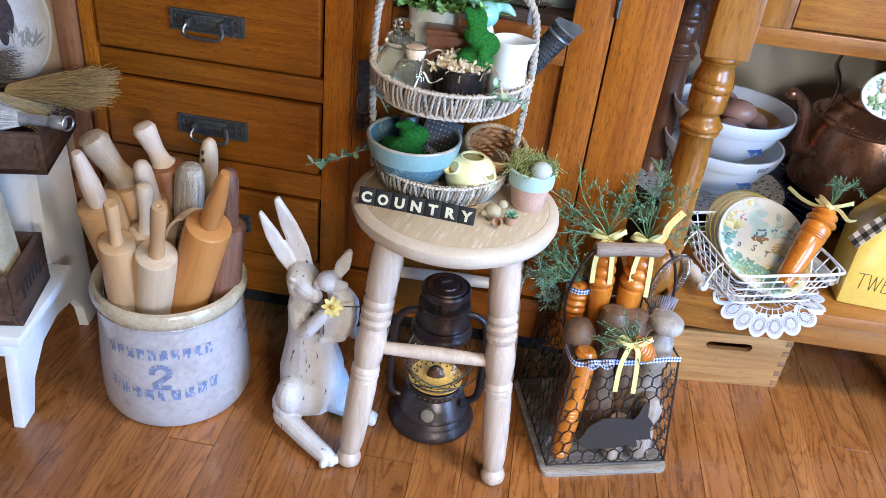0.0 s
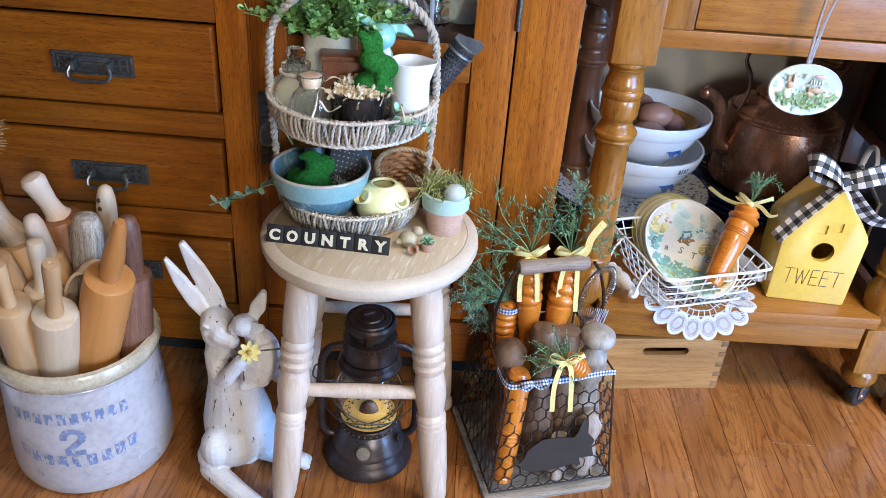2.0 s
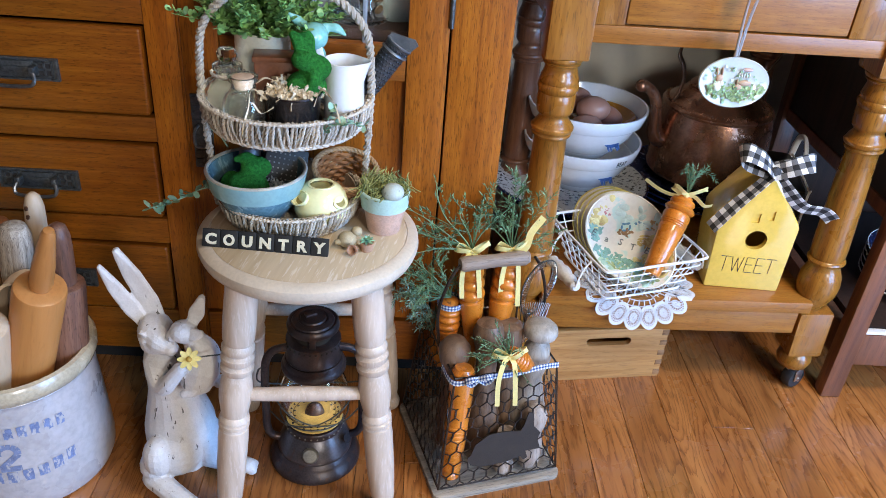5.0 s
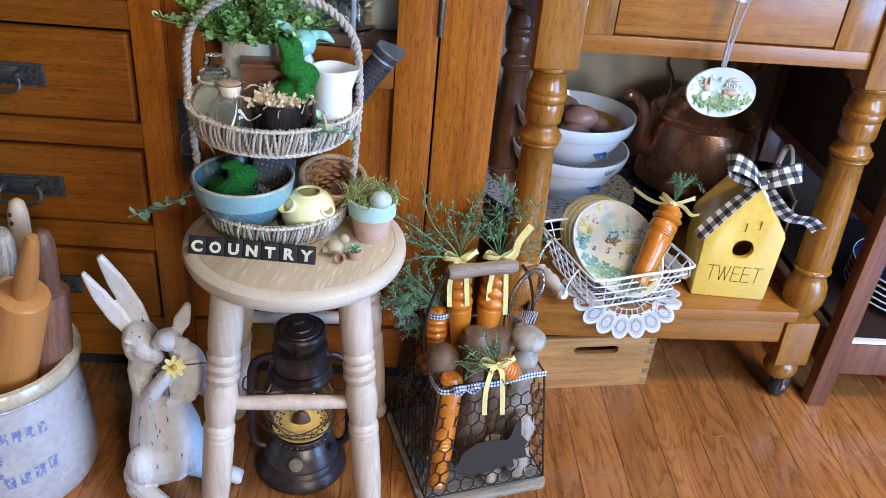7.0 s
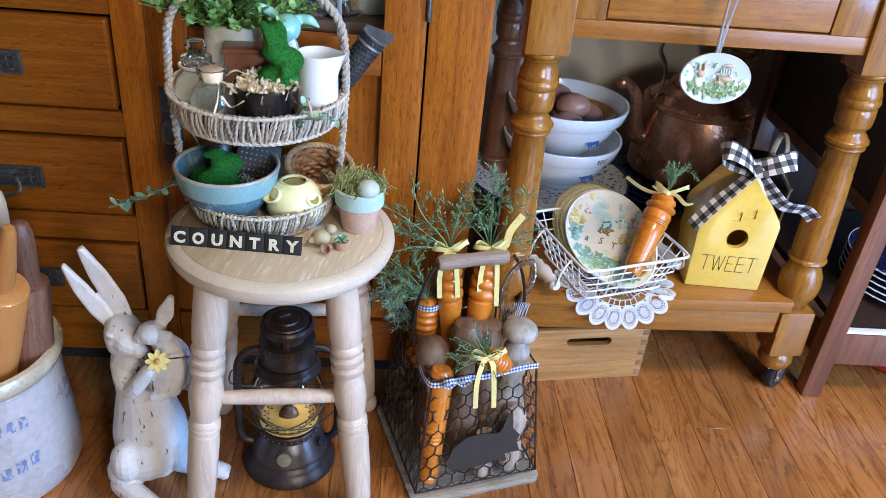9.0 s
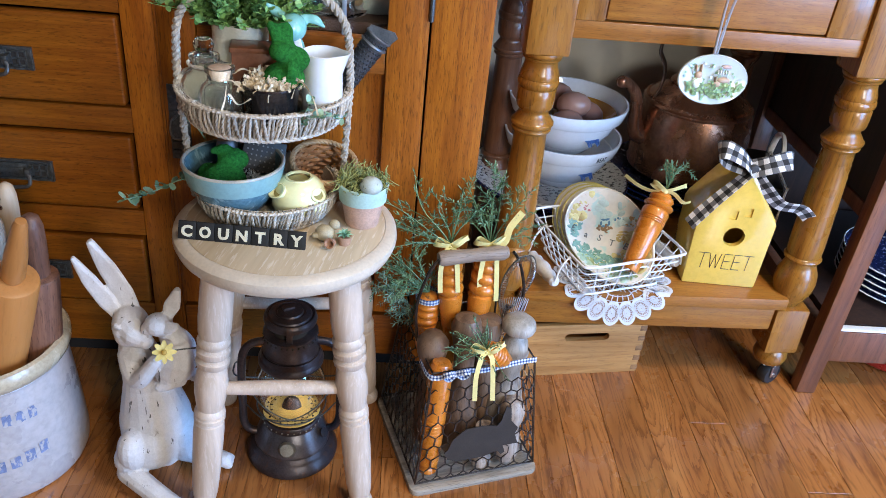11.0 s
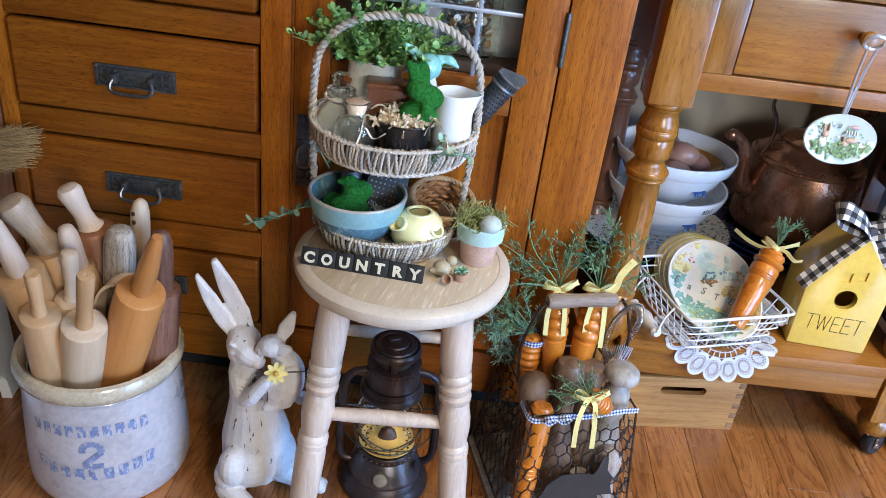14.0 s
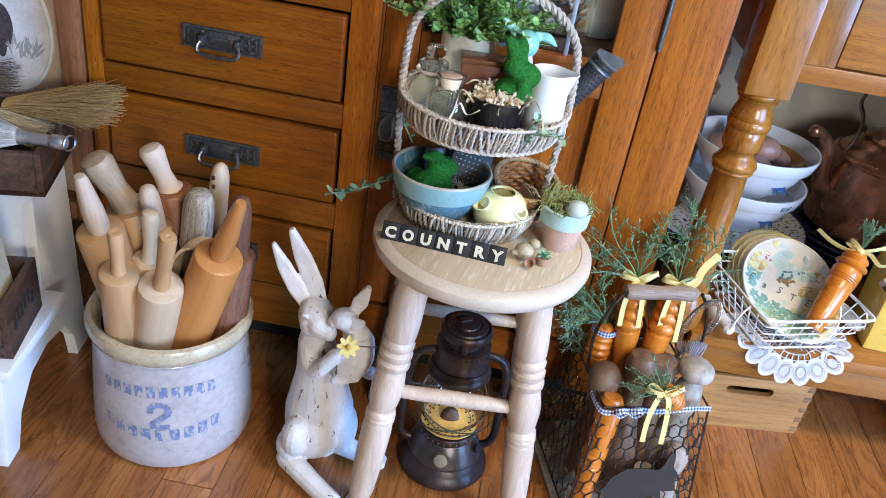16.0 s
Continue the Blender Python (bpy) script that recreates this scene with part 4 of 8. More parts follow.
blade(rb, [(0.046, -0.040, 0.318), (0.057, -0.046, 0.318), (0.072, -0.046, 0.322)], [0.008, 0.0105, 0.004], 0.0055, (-0.2, 0.6, 1), 0.2)
ball(rb, -0.002, 0.062, 0.075, 0.018, 0.016, 0.018, seg=12)
DISTRESS = paint("distressed_white_paint", (0.64, 0.62, 0.62), 0.50, 0.10, 40.0, 0.22, second=(0.30, 0.28, 0.26), amount=0.69)
limb(rb, [(-0.030, -0.022, 0.297), (-0.022, -0.031, 0.304), (-0.012, -0.034, 0.301)], [0.002, 0.0034, 0.002], 8)
limb(rb, [(-0.029, -0.025, 0.290), (-0.021, -0.034, 0.291), (-0.011, -0.036, 0.294)], [0.002, 0.0036, 0.002], 8)
dn, dl = DISTRESS.node_tree.nodes, DISTRESS.node_tree.links
facet = dn.new("ShaderNodeTexVoronoi")
facet.feature = "SMOOTH_F1"
facet.inputs["Scale"].default_value, facet.inputs["Smoothness"].default_value = 46.0, 0.05
dl.new(mapped(dn, dl, (1, 1, 0.55)), facet.inputs["Vector"])
chip = dn.new("ShaderNodeBump")
chip.inputs["Strength"].default_value, chip.inputs["Distance"].default_value = 0.35, 0.004
dl.new(facet.outputs["Distance"], chip.inputs["Height"])
slash = noise_of(dn, dl, mapped(dn, dl, (130, 130, 16)), 1.0, 3)
gate = ramp(dn, [(0.665, (0, 0, 0)), (0.70, (1, 1, 1))])
dl.new(slash, gate.inputs[0])
skin = dn["Principled BSDF"]
was = skin.inputs["Base Color"].links[0].from_socket
dl.new(mixed(dn, dl, "MIX", gate.outputs[0], was, (0.10, 0.09, 0.085)), skin.inputs["Base Color"])
fine_bump = next(q for q in dn if q.type == "BUMP" and q != chip)
dl.new(chip.outputs[0], fine_bump.inputs["Normal"])
rabbit = melted(part("rabbit_statue", rb, DISTRESS), 0.0022, 3)
rabbit.modifiers["skin"].use_smooth_shade = False
knife = rabbit.modifiers.new("knife_cuts", "DECIMATE")
knife.ratio = 0.075
rabbit.matrix_basis = pose(-0.236, 1.000, 0)
tagged(rabbit, "distressed white carved rabbit figurine holding a young one", "figurine")
flower = thing("flower_pick", pose(-0.181, 0.932, 0.292, 62, 0, 8), "yellow wire flower pick on the figurine", "flower")
petal = bmesh.new()
for k in range(8):
    a = 2 * math.pi * k / 8
    w = Vector((math.cos(a), math.sin(a), 0.18 if k % 2 else 0.05))
    round_leaf(petal, w * 0.002, w, Vector((0, 0, 1)), 0.0150, 0.0082)
part("petals", petal, leafy("pale_yellow_petal", (0.60, 0.46, 0.12), (0.72, 0.58, 0.20)), flower)
fb = bmesh.new()
ball(fb, 0, 0, 0.003, 0.0042, 0.0042, 0.003)
part("centre", fb, paint("mustard_bead", (0.50, 0.30, 0.05), 0.5), flower)
part("wire", tube(bmesh.new(), [(0.0, 0, -0.002), (0.02, 0.002, -0.004), (0.046, 0.004, -0.004)], 0.0011, 6), M["iron"], flower)

# ---- the oil lantern ----
RUST = paint("rusty_dark_tin", (0.058, 0.043, 0.044), 0.36, 0.4, 40.0, 0.3, second=(0.075, 0.040, 0.030), amount=0.58, metal=0.5)
lan = thing("oil_lantern", pose(-0.020, 1.044, 0, 0, 0, 6) @ Matrix.Diagonal((1, 1, 0.955, 1)), "dark rusty barn lantern with a wired glass globe", "lantern")
part("base_rim", lathe(bmesh.new(), [(0.0, 0.0), (0.072, 0.0), (0.0760, 0.003), (0.0768, 0.008), (0.0745, 0.014), (0.0705, 0.0205), (0.0675, 0.0245), (0.0655, 0.0255), (0.0630, 0.0310), (0.0605, 0.0335), (0.0, 0.034)], 56), RUST, lan)
part("fount", lathe(bmesh.new(), [(0.0, 0.030), (0.0600, 0.030), (0.0620, 0.0335), (0.0620, 0.0385), (0.0600, 0.0430), (0.0565, 0.0545), (0.0520, 0.0640), (0.0475, 0.0710), (0.0455, 0.0745), (0.0, 0.076)], 56), paint("greyed_tin", (0.120, 0.105, 0.108), 0.32, 0.35, 36.0, 0.25, second=(0.10, 0.07, 0.06), amount=0.60, metal=0.6), lan, "grey worn tin fuel fount")
BRASSY = paint("tarnished_brass_cap", (0.34, 0.31, 0.25), 0.4, 0.3, 80.0, 0.2, metal=0.6)
part("filler_cap", lathe(bmesh.new(), [(0.0, 0.011), (0.011, 0.010), (0.0140, 0.006), (0.0140, 0.0)], 22, pose(-0.006, -0.052, 0.052, 62, 0, -8)), BRASSY, lan, "tarnished brass filler cap")
part("gallery", lathe(bmesh.new(), [(0.0, 0.074), (0.0460, 0.074), (0.0475, 0.077), (0.0475, 0.086), (0.0455, 0.0885), (0.0, 0.0885)], 48), RUST, lan)
part("burner_plate", lathe(bmesh.new(), [(0.0, 0.090), (0.020, 0.091), (0.040, 0.0935), (0.0470, 0.0955), (0.0470, 0.0985), (0.038, 0.0975), (0.014, 0.1000), (0.0, 0.1000)], 44), paint("yellow_painted_tin", (0.66, 0.44, 0.12), 0.45, 0.15, 60.0, 0.1), lan, "yellow burner plate with vent holes")
# dark colour of the dots and slot that stand in for unlit vents
VENTD = paint("hole_shade", (0.02, 0.015, 0.01), 0.9)
holes = bmesh.new()
for ring, (hr, cnt) in enumerate(((0.0415, 22), (0.0335, 16))):
    for k in range(cnt):
        a = 2 * math.pi * (k + 0.5 * ring) / cnt
        lathe(holes, [(0.0, 0.0), (0.0019, 0.0), (0.0019, 0.0012), (0.0, 0.0012)], 8, pose(hr * math.cos(a), hr * math.sin(a), 0.0975))
part("vent_hole", holes, VENTD, lan, kind="stuff")
part("wick_cone", lathe(bmesh.new(), [(0.0165, 0.0995), (0.0160, 0.104), (0.0120, 0.116), (0.0065, 0.121), (0.0, 0.120)], 24, None, None, (1, 0.62)), RUST, lan)
part("wick_slot", solid(0.001, -0.0005, 0.1205, 0.012, 0.0030, 0.004, 0.0008), VENTD, lan)
gl = part("globe", ring_lathe(bmesh.new(), [(0.0370, 0.0990), (0.0440, 0.1060), (0.0520, 0.1200), (0.0560, 0.1360), (0.0562, 0.1500), (0.0530, 0.1680), (0.0460, 0.1850), (0.0385, 0.1980), (0.0360, 0.2040),
                                            (0.0345, 0.2040), (0.0370, 0.1972), (0.0445, 0.1842), (0.0515, 0.1675), (0.0547, 0.1500), (0.0545, 0.1365), (0.0505, 0.1208), (0.0428, 0.1072), (0.0355, 0.0998)], 56), M["glass"], lan, "clear glass globe")
gl.visible_shadow = False
part("hood", lathe(bmesh.new(), [(0.0, 0.202), (0.0400, 0.202), (0.0480, 0.2035), (0.0515, 0.2080), (0.0518, 0.2130), (0.0490, 0.2175), (0.0478, 0.2195), (0.0478, 0.2240), (0.0455, 0.2285), (0.0, 0.229)], 48), RUST, lan)
part("chimney", lathe(bmesh.new(), [(0.0, 0.2285), (0.0430, 0.2285), (0.0445, 0.2315), (0.0430, 0.2350), (0.0418, 0.2480), (0.0420, 0.2640), (0.0430, 0.2675), (0.0405, 0.2690), (0.0, 0.269)], 48), RUST, lan)
vents = bmesh.new()
for k in range(30):
    a = 2 * math.pi * k / 30
    ball(vents, 0.0423 * math.cos(a), 0.0423 * math.sin(a), 0.2610, 0.0017, 0.0017, 0.0019, seg=6)
part("vent_hole", vents, VENTD, lan, kind="stuff")
# a solid dark neck stands in for the shaded gap under the cap
part("cap_neck", lathe(bmesh.new(), [(0.0, 0.268), (0.0280, 0.268), (0.0280, 0.288), (0.0, 0.288)], 32), VENTD, lan, "dark neck standing for the shaded gap under the cap")
for k in range(3):
    a = 0.5 + 2.094 * k
    part("cap_strut", solid(0.0350, 0, 0.2785, 0.003, 0.010, 0.022, 0.0005, Matrix.Rotation(a, 4, "Z")), RUST, lan)
part("cap", lathe(bmesh.new(), [(0.0, 0.286), (0.037, 0.286), (0.0405, 0.2885), (0.0415, 0.2940), (0.0400, 0.3000), (0.0375, 0.3020), (0.0350, 0.3005), (0.0335, 0.3005), (0.0320, 0.3035), (0.0240, 0.3060), (0.0225, 0.3045), (0.0205, 0.3045), (0.0190, 0.3075), (0.0100, 0.3085), (0.0, 0.3088)], 48), RUST, lan)
part("cap_tab", solid(-0.002, 0.004, 0.3105, 0.018, 0.010, 0.005, 0.0015, pose(0, 0, 0, 0, 0, 25)), RUST, lan)
rivets = bmesh.new()
for k in range(30):
    a = 2 * math.pi * k / 30
    ball(rivets, 0.0478 * math.cos(a), 0.0478 * math.sin(a), 0.0815, 0.0015, 0.0015, 0.0014, seg=6)
part("rivet", rivets, BRASSY, lan, "bright perforated ring", kind="stuff")
for sd in (-1, 1):
    part("air_tube", tube(bmesh.new(), smooth_path([(sd * 0.052, 0, 0.044), (sd * 0.070, 0, 0.050), (sd * 0.0785, 0, 0.070), (sd * 0.0790, 0, 0.110), (sd * 0.0780, 0, 0.190), (sd * 0.0740, 0, 0.222), (sd * 0.062, 0, 0.240), (sd * 0.040, 0, 0.246)], 6), 0.0068, 12), RUST, lan)
    part("guard_wire", tube(bmesh.new(), smooth_path([(sd * 0.072, -0.004, 0.110), (sd * 0.050, -0.038, 0.116), (sd * 0.026, -0.054, 0.121), (0.0, -0.0605, 0.128), (-sd * 0.026, -0.056, 0.138), (-sd * 0.050, -0.040, 0.150), (-sd * 0.074, -0.004, 0.166)], 6), 0.0013, 6), M["iron"], lan)
part("guard_wire", tube(bmesh.new(), [(0.0560 * math.cos(a), 0.0560 * math.sin(a), 0.112) for a in np.linspace(0, 2 * math.pi, 44)[:-1]], 0.0013, 6, True), M["iron"], lan)
part("wick_knob", lathe(bmesh.new(), [(0.0, 0.0), (0.0085, 0.0), (0.0085, 0.003), (0.0, 0.004)], 16, pose(0.052, -0.030, 0.066, 60, 0, 58)), RUST, lan)
part("carry_bail", tube(bmesh.new(), smooth_path([(-0.078, 0, 0.205), (-0.092, 0.03, 0.17), (-0.088, 0.055, 0.12), (-0.0, 0.086, 0.09), (0.088, 0.055, 0.12), (0.092, 0.03, 0.17), (0.078, 0, 0.205)], 6), 0.0016, 6), M["iron"], lan)

# ---- the wire cage with wooden carrots ----
CAGE = pose(0.262, 1.089, 0, 0, 0, 16.7)
cage = thing("wire_carrier", CAGE, "rusty chicken-wire carrier on a worn grey board", "basket")
BOARD = wood("grey_washed_board", (0.20, 0.165, 0.13), (0.42, 0.36, 0.29), "x", 0.65, 1.4, 0.5, bump=0.5)
WIRE = paint("dark_rusted_wire", (0.095, 0.080, 0.072), 0.36, 0.5, 90.0, 0.2, metal=0.9)
part("base_board", prism(bmesh.new(), [(sx * 0.114 + (0.014 * math.cos(a) - 0.014) * sx, sy * 0.118 + (0.014 * math.sin(a) - 0.014) * sy) for sx, sy, turn in ((1, 1, 1), (-1, 1, -1), (-1, -1, 1), (1, -1, -1)) for a in ((0.0, 0.4, 0.8, 1.2, 1.57)[::turn])], 0.018, pose(0, 0, 0.010, -90, 0, 0), 0.003), BOARD, cage)
CW, CD, TW, TD, CH = 0.106, 0.108, 0.086, 0.084, 0.232


def cage_wall(a0, b0, a1, b1):
    """Hexagon wire between a bottom edge a0-b0 and a top edge a1-b1, with a border wire."""
    a0, b0, a1, b1 = map(Vector, (a0, b0, a1, b1))

    def at(u, v):
        return (a0.lerp(b0, u)).lerp(a1.lerp(b1, u), v)

    bm = bmesh.new()
    nx, s = 9, 1.0 / 9
    rows = int(CH / 0.0125)
    jit = random.Random(int(a0.x * 1000) + int(a0.y * 7000))
    pt = {}

    def node(i, j):
        if (i, j) not in pt:
            u = min(1, max(0, (i + (0.5 if j % 4 in (1, 2) else 0.0)) * s))
            zig = {0: 0.0, 1: 0.35, 2: 1.0, 3: 1.35}[j % 4] + (j // 4) * 2.0
            v = min(1.0, zig * 0.5 / (rows / 4.0) * 0.92)
            pt[i, j] = at(min(1, max(0, u + jit.uniform(-0.010, 0.010))), v) + Vector((0, 0, jit.uniform(-0.0015, 0.0015)))
        return pt[i, j]

    for j in range(rows):
        for i in range(nx + 1):
            a = node(i, j)
            if j % 2 == 0:
                for di in ((0, -1) if j % 4 == 0 else (0, 1)):
                    if 0 <= i + di <= nx and (i + di < nx or j % 4 != 0):
                        b = node(i + di, j + 1)
                        if (a - b).length > 1e-4:
                            tube(bm, [a, b], 0.00105, 4)
            elif j + 1 < rows and not (j % 4 == 1 and i == nx):
                b = node(i, j + 1)
                if (a - b).length > 1e-4:
                    tube(bm, [a, b], 0.00165, 4)
    part("wire_panel", bm, WIRE, cage)


bot = [(-CW, -CD, 0.020), (CW, -CD, 0.020), (CW, CD, 0.020), (-CW, CD, 0.020)]
top = [(-TW, -TD, CH), (TW, -TD, CH), (TW, TD, CH), (-TW, TD, CH)]
for k in range(4):
    cage_wall(bot[k], bot[(k + 1) % 4], top[k], top[(k + 1) % 4])
    part("corner_wire", tube(bmesh.new(), [bot[k], top[k]], 0.0019, 6), WIRE, cage)
for ring in (bot, top):
    part("border_wire", tube(bmesh.new(), ring, 0.0021, 6, True), WIRE, cage)
arch = smooth_path([(-TW, 0.0, CH), (-TW - 0.006, 0.0, 0.30), (-0.078, 0.0, 0.358), (-0.062, 0, 0.385)], 6)
part("bail", tube(bmesh.new(), arch, 0.0026, 8), WIRE, cage)
part("bail", tube(bmesh.new(), [Vector((-q.x, q.y, q.z)) for q in arch], 0.0026, 8), WIRE, cage)
part("grip", lathe(bmesh.new(), [(0.0, -0.057), (0.0095, -0.057), (0.0125, -0.050), (0.0115, -0.03), (0.0105, 0.0), (0.0115, 0.03), (0.0128, 0.050), (0.0095, 0.057), (0.0, 0.057)], 20, pose(-0.006, 0, 0.386, 0, 90, 0)), wood("worn_grip_wood", (0.22, 0.155, 0.11), (0.40, 0.31, 0.24), "x", 0.55, 1.0, 0.5), cage, "worn wooden grip")
BLUECHECK = gingham("blue_gingham", (0.020, 0.045, 0.17), (0.22, 0.28, 0.42), (0.72, 0.72, 0.72), 0.0026)
YELLOW = paint("yellow_satin_ribbon", (0.82, 0.71, 0.30), 0.4, 0.08, 200.0, 0.15)
part("gingham_ribbon", ribbon(bmesh.new(), smooth_path([(-TW - 0.012, -TD + 0.03, CH + 0.004), (-TW - 0.002, -TD - 0.005, CH - 0.004), (-TW + 0.05, -TD - 0.006, CH + 0.001), (0.0, -TD - 0.006, CH - 0.003), (TW - 0.03, -TD - 0.006, CH + 0.003), (TW + 0.002, -TD - 0.003, CH)], 6), 0.0085, side=(0, 0.3, 1)), BLUECHECK, cage, "blue and white gingham ribbon")
kb = bmesh.new()
for s in (-1, 1):
    ribbon(kb, smooth_path([(-0.052, -TD - 0.010, CH + 0.002), (-0.052 + s * 0.012, -TD - 0.018, CH + 0.010), (-0.052 + s * 0.022, -TD - 0.014, CH + 0.004), (-0.052 + s * 0.012, -TD - 0.012, CH - 0.006), (-0.052, -TD - 0.010, CH + 0.001)], 5), 0.009, side=(0, 1, 0.4))
part("gingham_bow", kb, BLUECHECK, cage, "blue gingham bow")
rab = [(0.066, 0.0), (0.060, 0.018), (0.064, 0.028), (0.052, 0.042), (0.050, 0.064), (0.042, 0.068), (0.036, 0.046), (0.030, 0.037), (0.006, 0.041), (-0.020, 0.040), (-0.040, 0.026), (-0.046, 0.010), (-0.052, 0.004), (-0.046, -0.008), (-0.030, -0.014), (0.010, -0.014), (0.034, -0.008), (0.040, -0.016), (0.046, -0.012), (0.042, 0.0)]
part("cutout_sign", prism(bmesh.new(), [(x * 1.10 - 0.008, z * 1.16) for x, z in rab], 0.0022, pose(0.004, -CD - 0.001, 0.074, -6, 0, 0)), paint("dark_brown_tin", (0.028, 0.020, 0.015), 0.6, 0.3, 60.0, 0.1), cage, "dark brown tin cut-out shape")

CARROT = paint("orange_lacquered_wood", (0.58, 0.180, 0.018), 0.28, 0.20, 45.0, 0.08, second=(0.20, 0.065, 0.016), amount=0.66, coat=0.4)
GREENS = leafy("carrot_top_green", (0.040, 0.105, 0.048), (0.150, 0.265, 0.140))


def spray(bm, base, way, length, seed, lsize=0.012, arch=0.35):
    """One arching stem with alternate twigs, each set with pairs of small leaves."""
    r = random.Random(seed)
    way = Vector(way).normalized()
    flat_way = Vector((way.x, way.y, 0.0))
    bend = (flat_way * 0.8 + Vector((0, 0, -0.45))) * arch
    sway = Vector((r.uniform(-1, 1), r.uniform(-1, 1), r.uniform(-0.6, 0.6))) * 0.16
    turn = r.uniform(0, 6.28)

    def on(f):
        return Vector(base) + way * (length * f) + bend * (length * f * f) + sway * (length * f * math.sin(turn + 4.0 * f))

    tube(bm, [on(k / 8) for k in range(9)], [0.0013 - 0.0001 * k for k in range(9)], 4)

    def leaves(p0, p1, n):
        d = (p1 - p0).normalized()
        s = d.orthogonal().normalized()
        for k in range(n):
            q = p0.lerp(p1, (k + 0.6) / n)
            for side in (-1, 1):
                w = d * r.uniform(0.45, 0.95) + (Matrix.Rotation(r.uniform(-0.7, 0.7), 3, d) @ s) * side * r.uniform(0.5, 1.0)
                leaf(bm, q, w.normalized(), Vector((r.uniform(-1, 1), r.uniform(-1, 1), 1)), lsize * r.uniform(0.45, 0.95), lsize * 0.22)
        leaf(bm, p1, d, Vector((r.uniform(-1, 1), 0.3, 1)), lsize * 0.8, lsize * 0.22)

    twigs = int(length / 0.0150)
    for k in range(2, twigs):
        f = k / twigs
        q = on(f)
        d = (on(min(1, f + 0.05)) - on(f - 0.05)).normalized()
        s = d.orthogonal().normalized()
        out = (d * 0.6 + (Matrix.Rotation(r.uniform(0, 6.28), 3, d) @ s) * r.uniform(0.6, 1.1)).normalized()
        ln = r.uniform(0.016, 0.040) * (1.15 - 0.5 * f)
        e1 = q + out * ln * 0.55
        e = e1 + (out + Vector((0, 0, r.uniform(-0.9, 0.2)))).normalized() * ln * 0.5
        tube(bm, [q, e1, e], 0.0005, 3)
        leaves(q, e1, 2)
        leaves(e1, e, 3)
    leaves(on(0.35), on(1.0), int(length / 0.011))
    return bm


def sprig(bm, base, way, length, spread, count, lsize, seed, droop=0.0):
    """A tuft of short stems."""
    r = random.Random(seed)
    way = Vector(way).normalized()
    side = way.orthogonal().normalized()
    for s in range(count):
        d = way + (Matrix.Rotation(2 * math.pi * r.random(), 3, way) @ side) * spread * r.uniform(0.2, 1.0)
        spray(bm, base, d, length * r.uniform(0.65, 1.0), seed * 100 + s, lsize, 0.25)
    return bm


def ribbed(L, r, rings=4):
    """A carrot turned on a lathe: pointed at 0, with fat rings towards the neck."""
    step = min(0.11, 0.0195 / L)
    low = 0.965 - step * rings
    pr = [(0.0, 0.0), (r * 0.30, L * 0.012), (r * 0.45, L * 0.05), (r * 0.62, L * 0.16), (r * 0.80, low * L * 0.62), (r * 0.95, low * L * 0.85), (r * 0.99, L * (low - 0.015))]
    for k in range(rings):
        z = L * (low + step * k)
        rr = r * (1.0 - 0.035 * k)
        pr += [(rr * 0.80, z), (rr * 0.97, z + L * step * 0.14), (rr * 1.07, z + L * step * 0.40), (rr * 1.05, z + L * step * 0.62), (rr * 0.93, z + L * step * 0.85)]
    return pr + [(r * 0.60, L * 0.975), (r * 0.35, L * 0.995), (0.0, L)]


def spindle(L, r):
    """A straight orange spindle with ring grooves and a ball foot."""
    pr = [(0.0, 0.0), (r * 0.6, L * 0.006), (r * 0.82, L * 0.03), (r * 0.80, L * 0.06), (r * 0.55, L * 0.085), (r * 0.86, L * 0.10)]
    for k in range(4):
        z = L * (0.40 + 0.035 * k)
        pr += [(r * 0.95, z), (r * 0.84, z + L * 0.008), (r * 0.95, z + L * 0.016)]
    return pr + [(r, L * 0.72), (r * 0.98, L * 0.90), (r * 0.75, L * 0.93), (r * 0.95, L * 0.95), (r * 0.7, L * 0.99), (0.0, L)]


def leg_carrot(L, r):
    """A carrot cut from an old table leg: engraved lines, a flared ring and a bead at the neck."""
    shape = [(0.0, 0.0), (0.60, 0.004), (0.66, 0.03), (0.74, 0.20), (0.86, 0.42), (0.97, 0.60)]
    for k in range(3):
        z = 0.612 + 0.025 * k
        shape += [(0.92, z), (0.99, z + 0.008), (0.995, z + 0.018)]
    shape += [(1.02, 0.74), (0.97, 0.765), (0.80, 0.780), (1.06, 0.800), (1.13, 0.822), (1.05, 0.846), (0.80, 0.862), (0.88, 0.880), (0.95, 0.905), (0.86, 0.935), (0.62, 0.950), (0.60, 0.975), (0.35, 0.995), (0.0, 1.0)]
    return [(f * r, z * L) for f, z in shape]


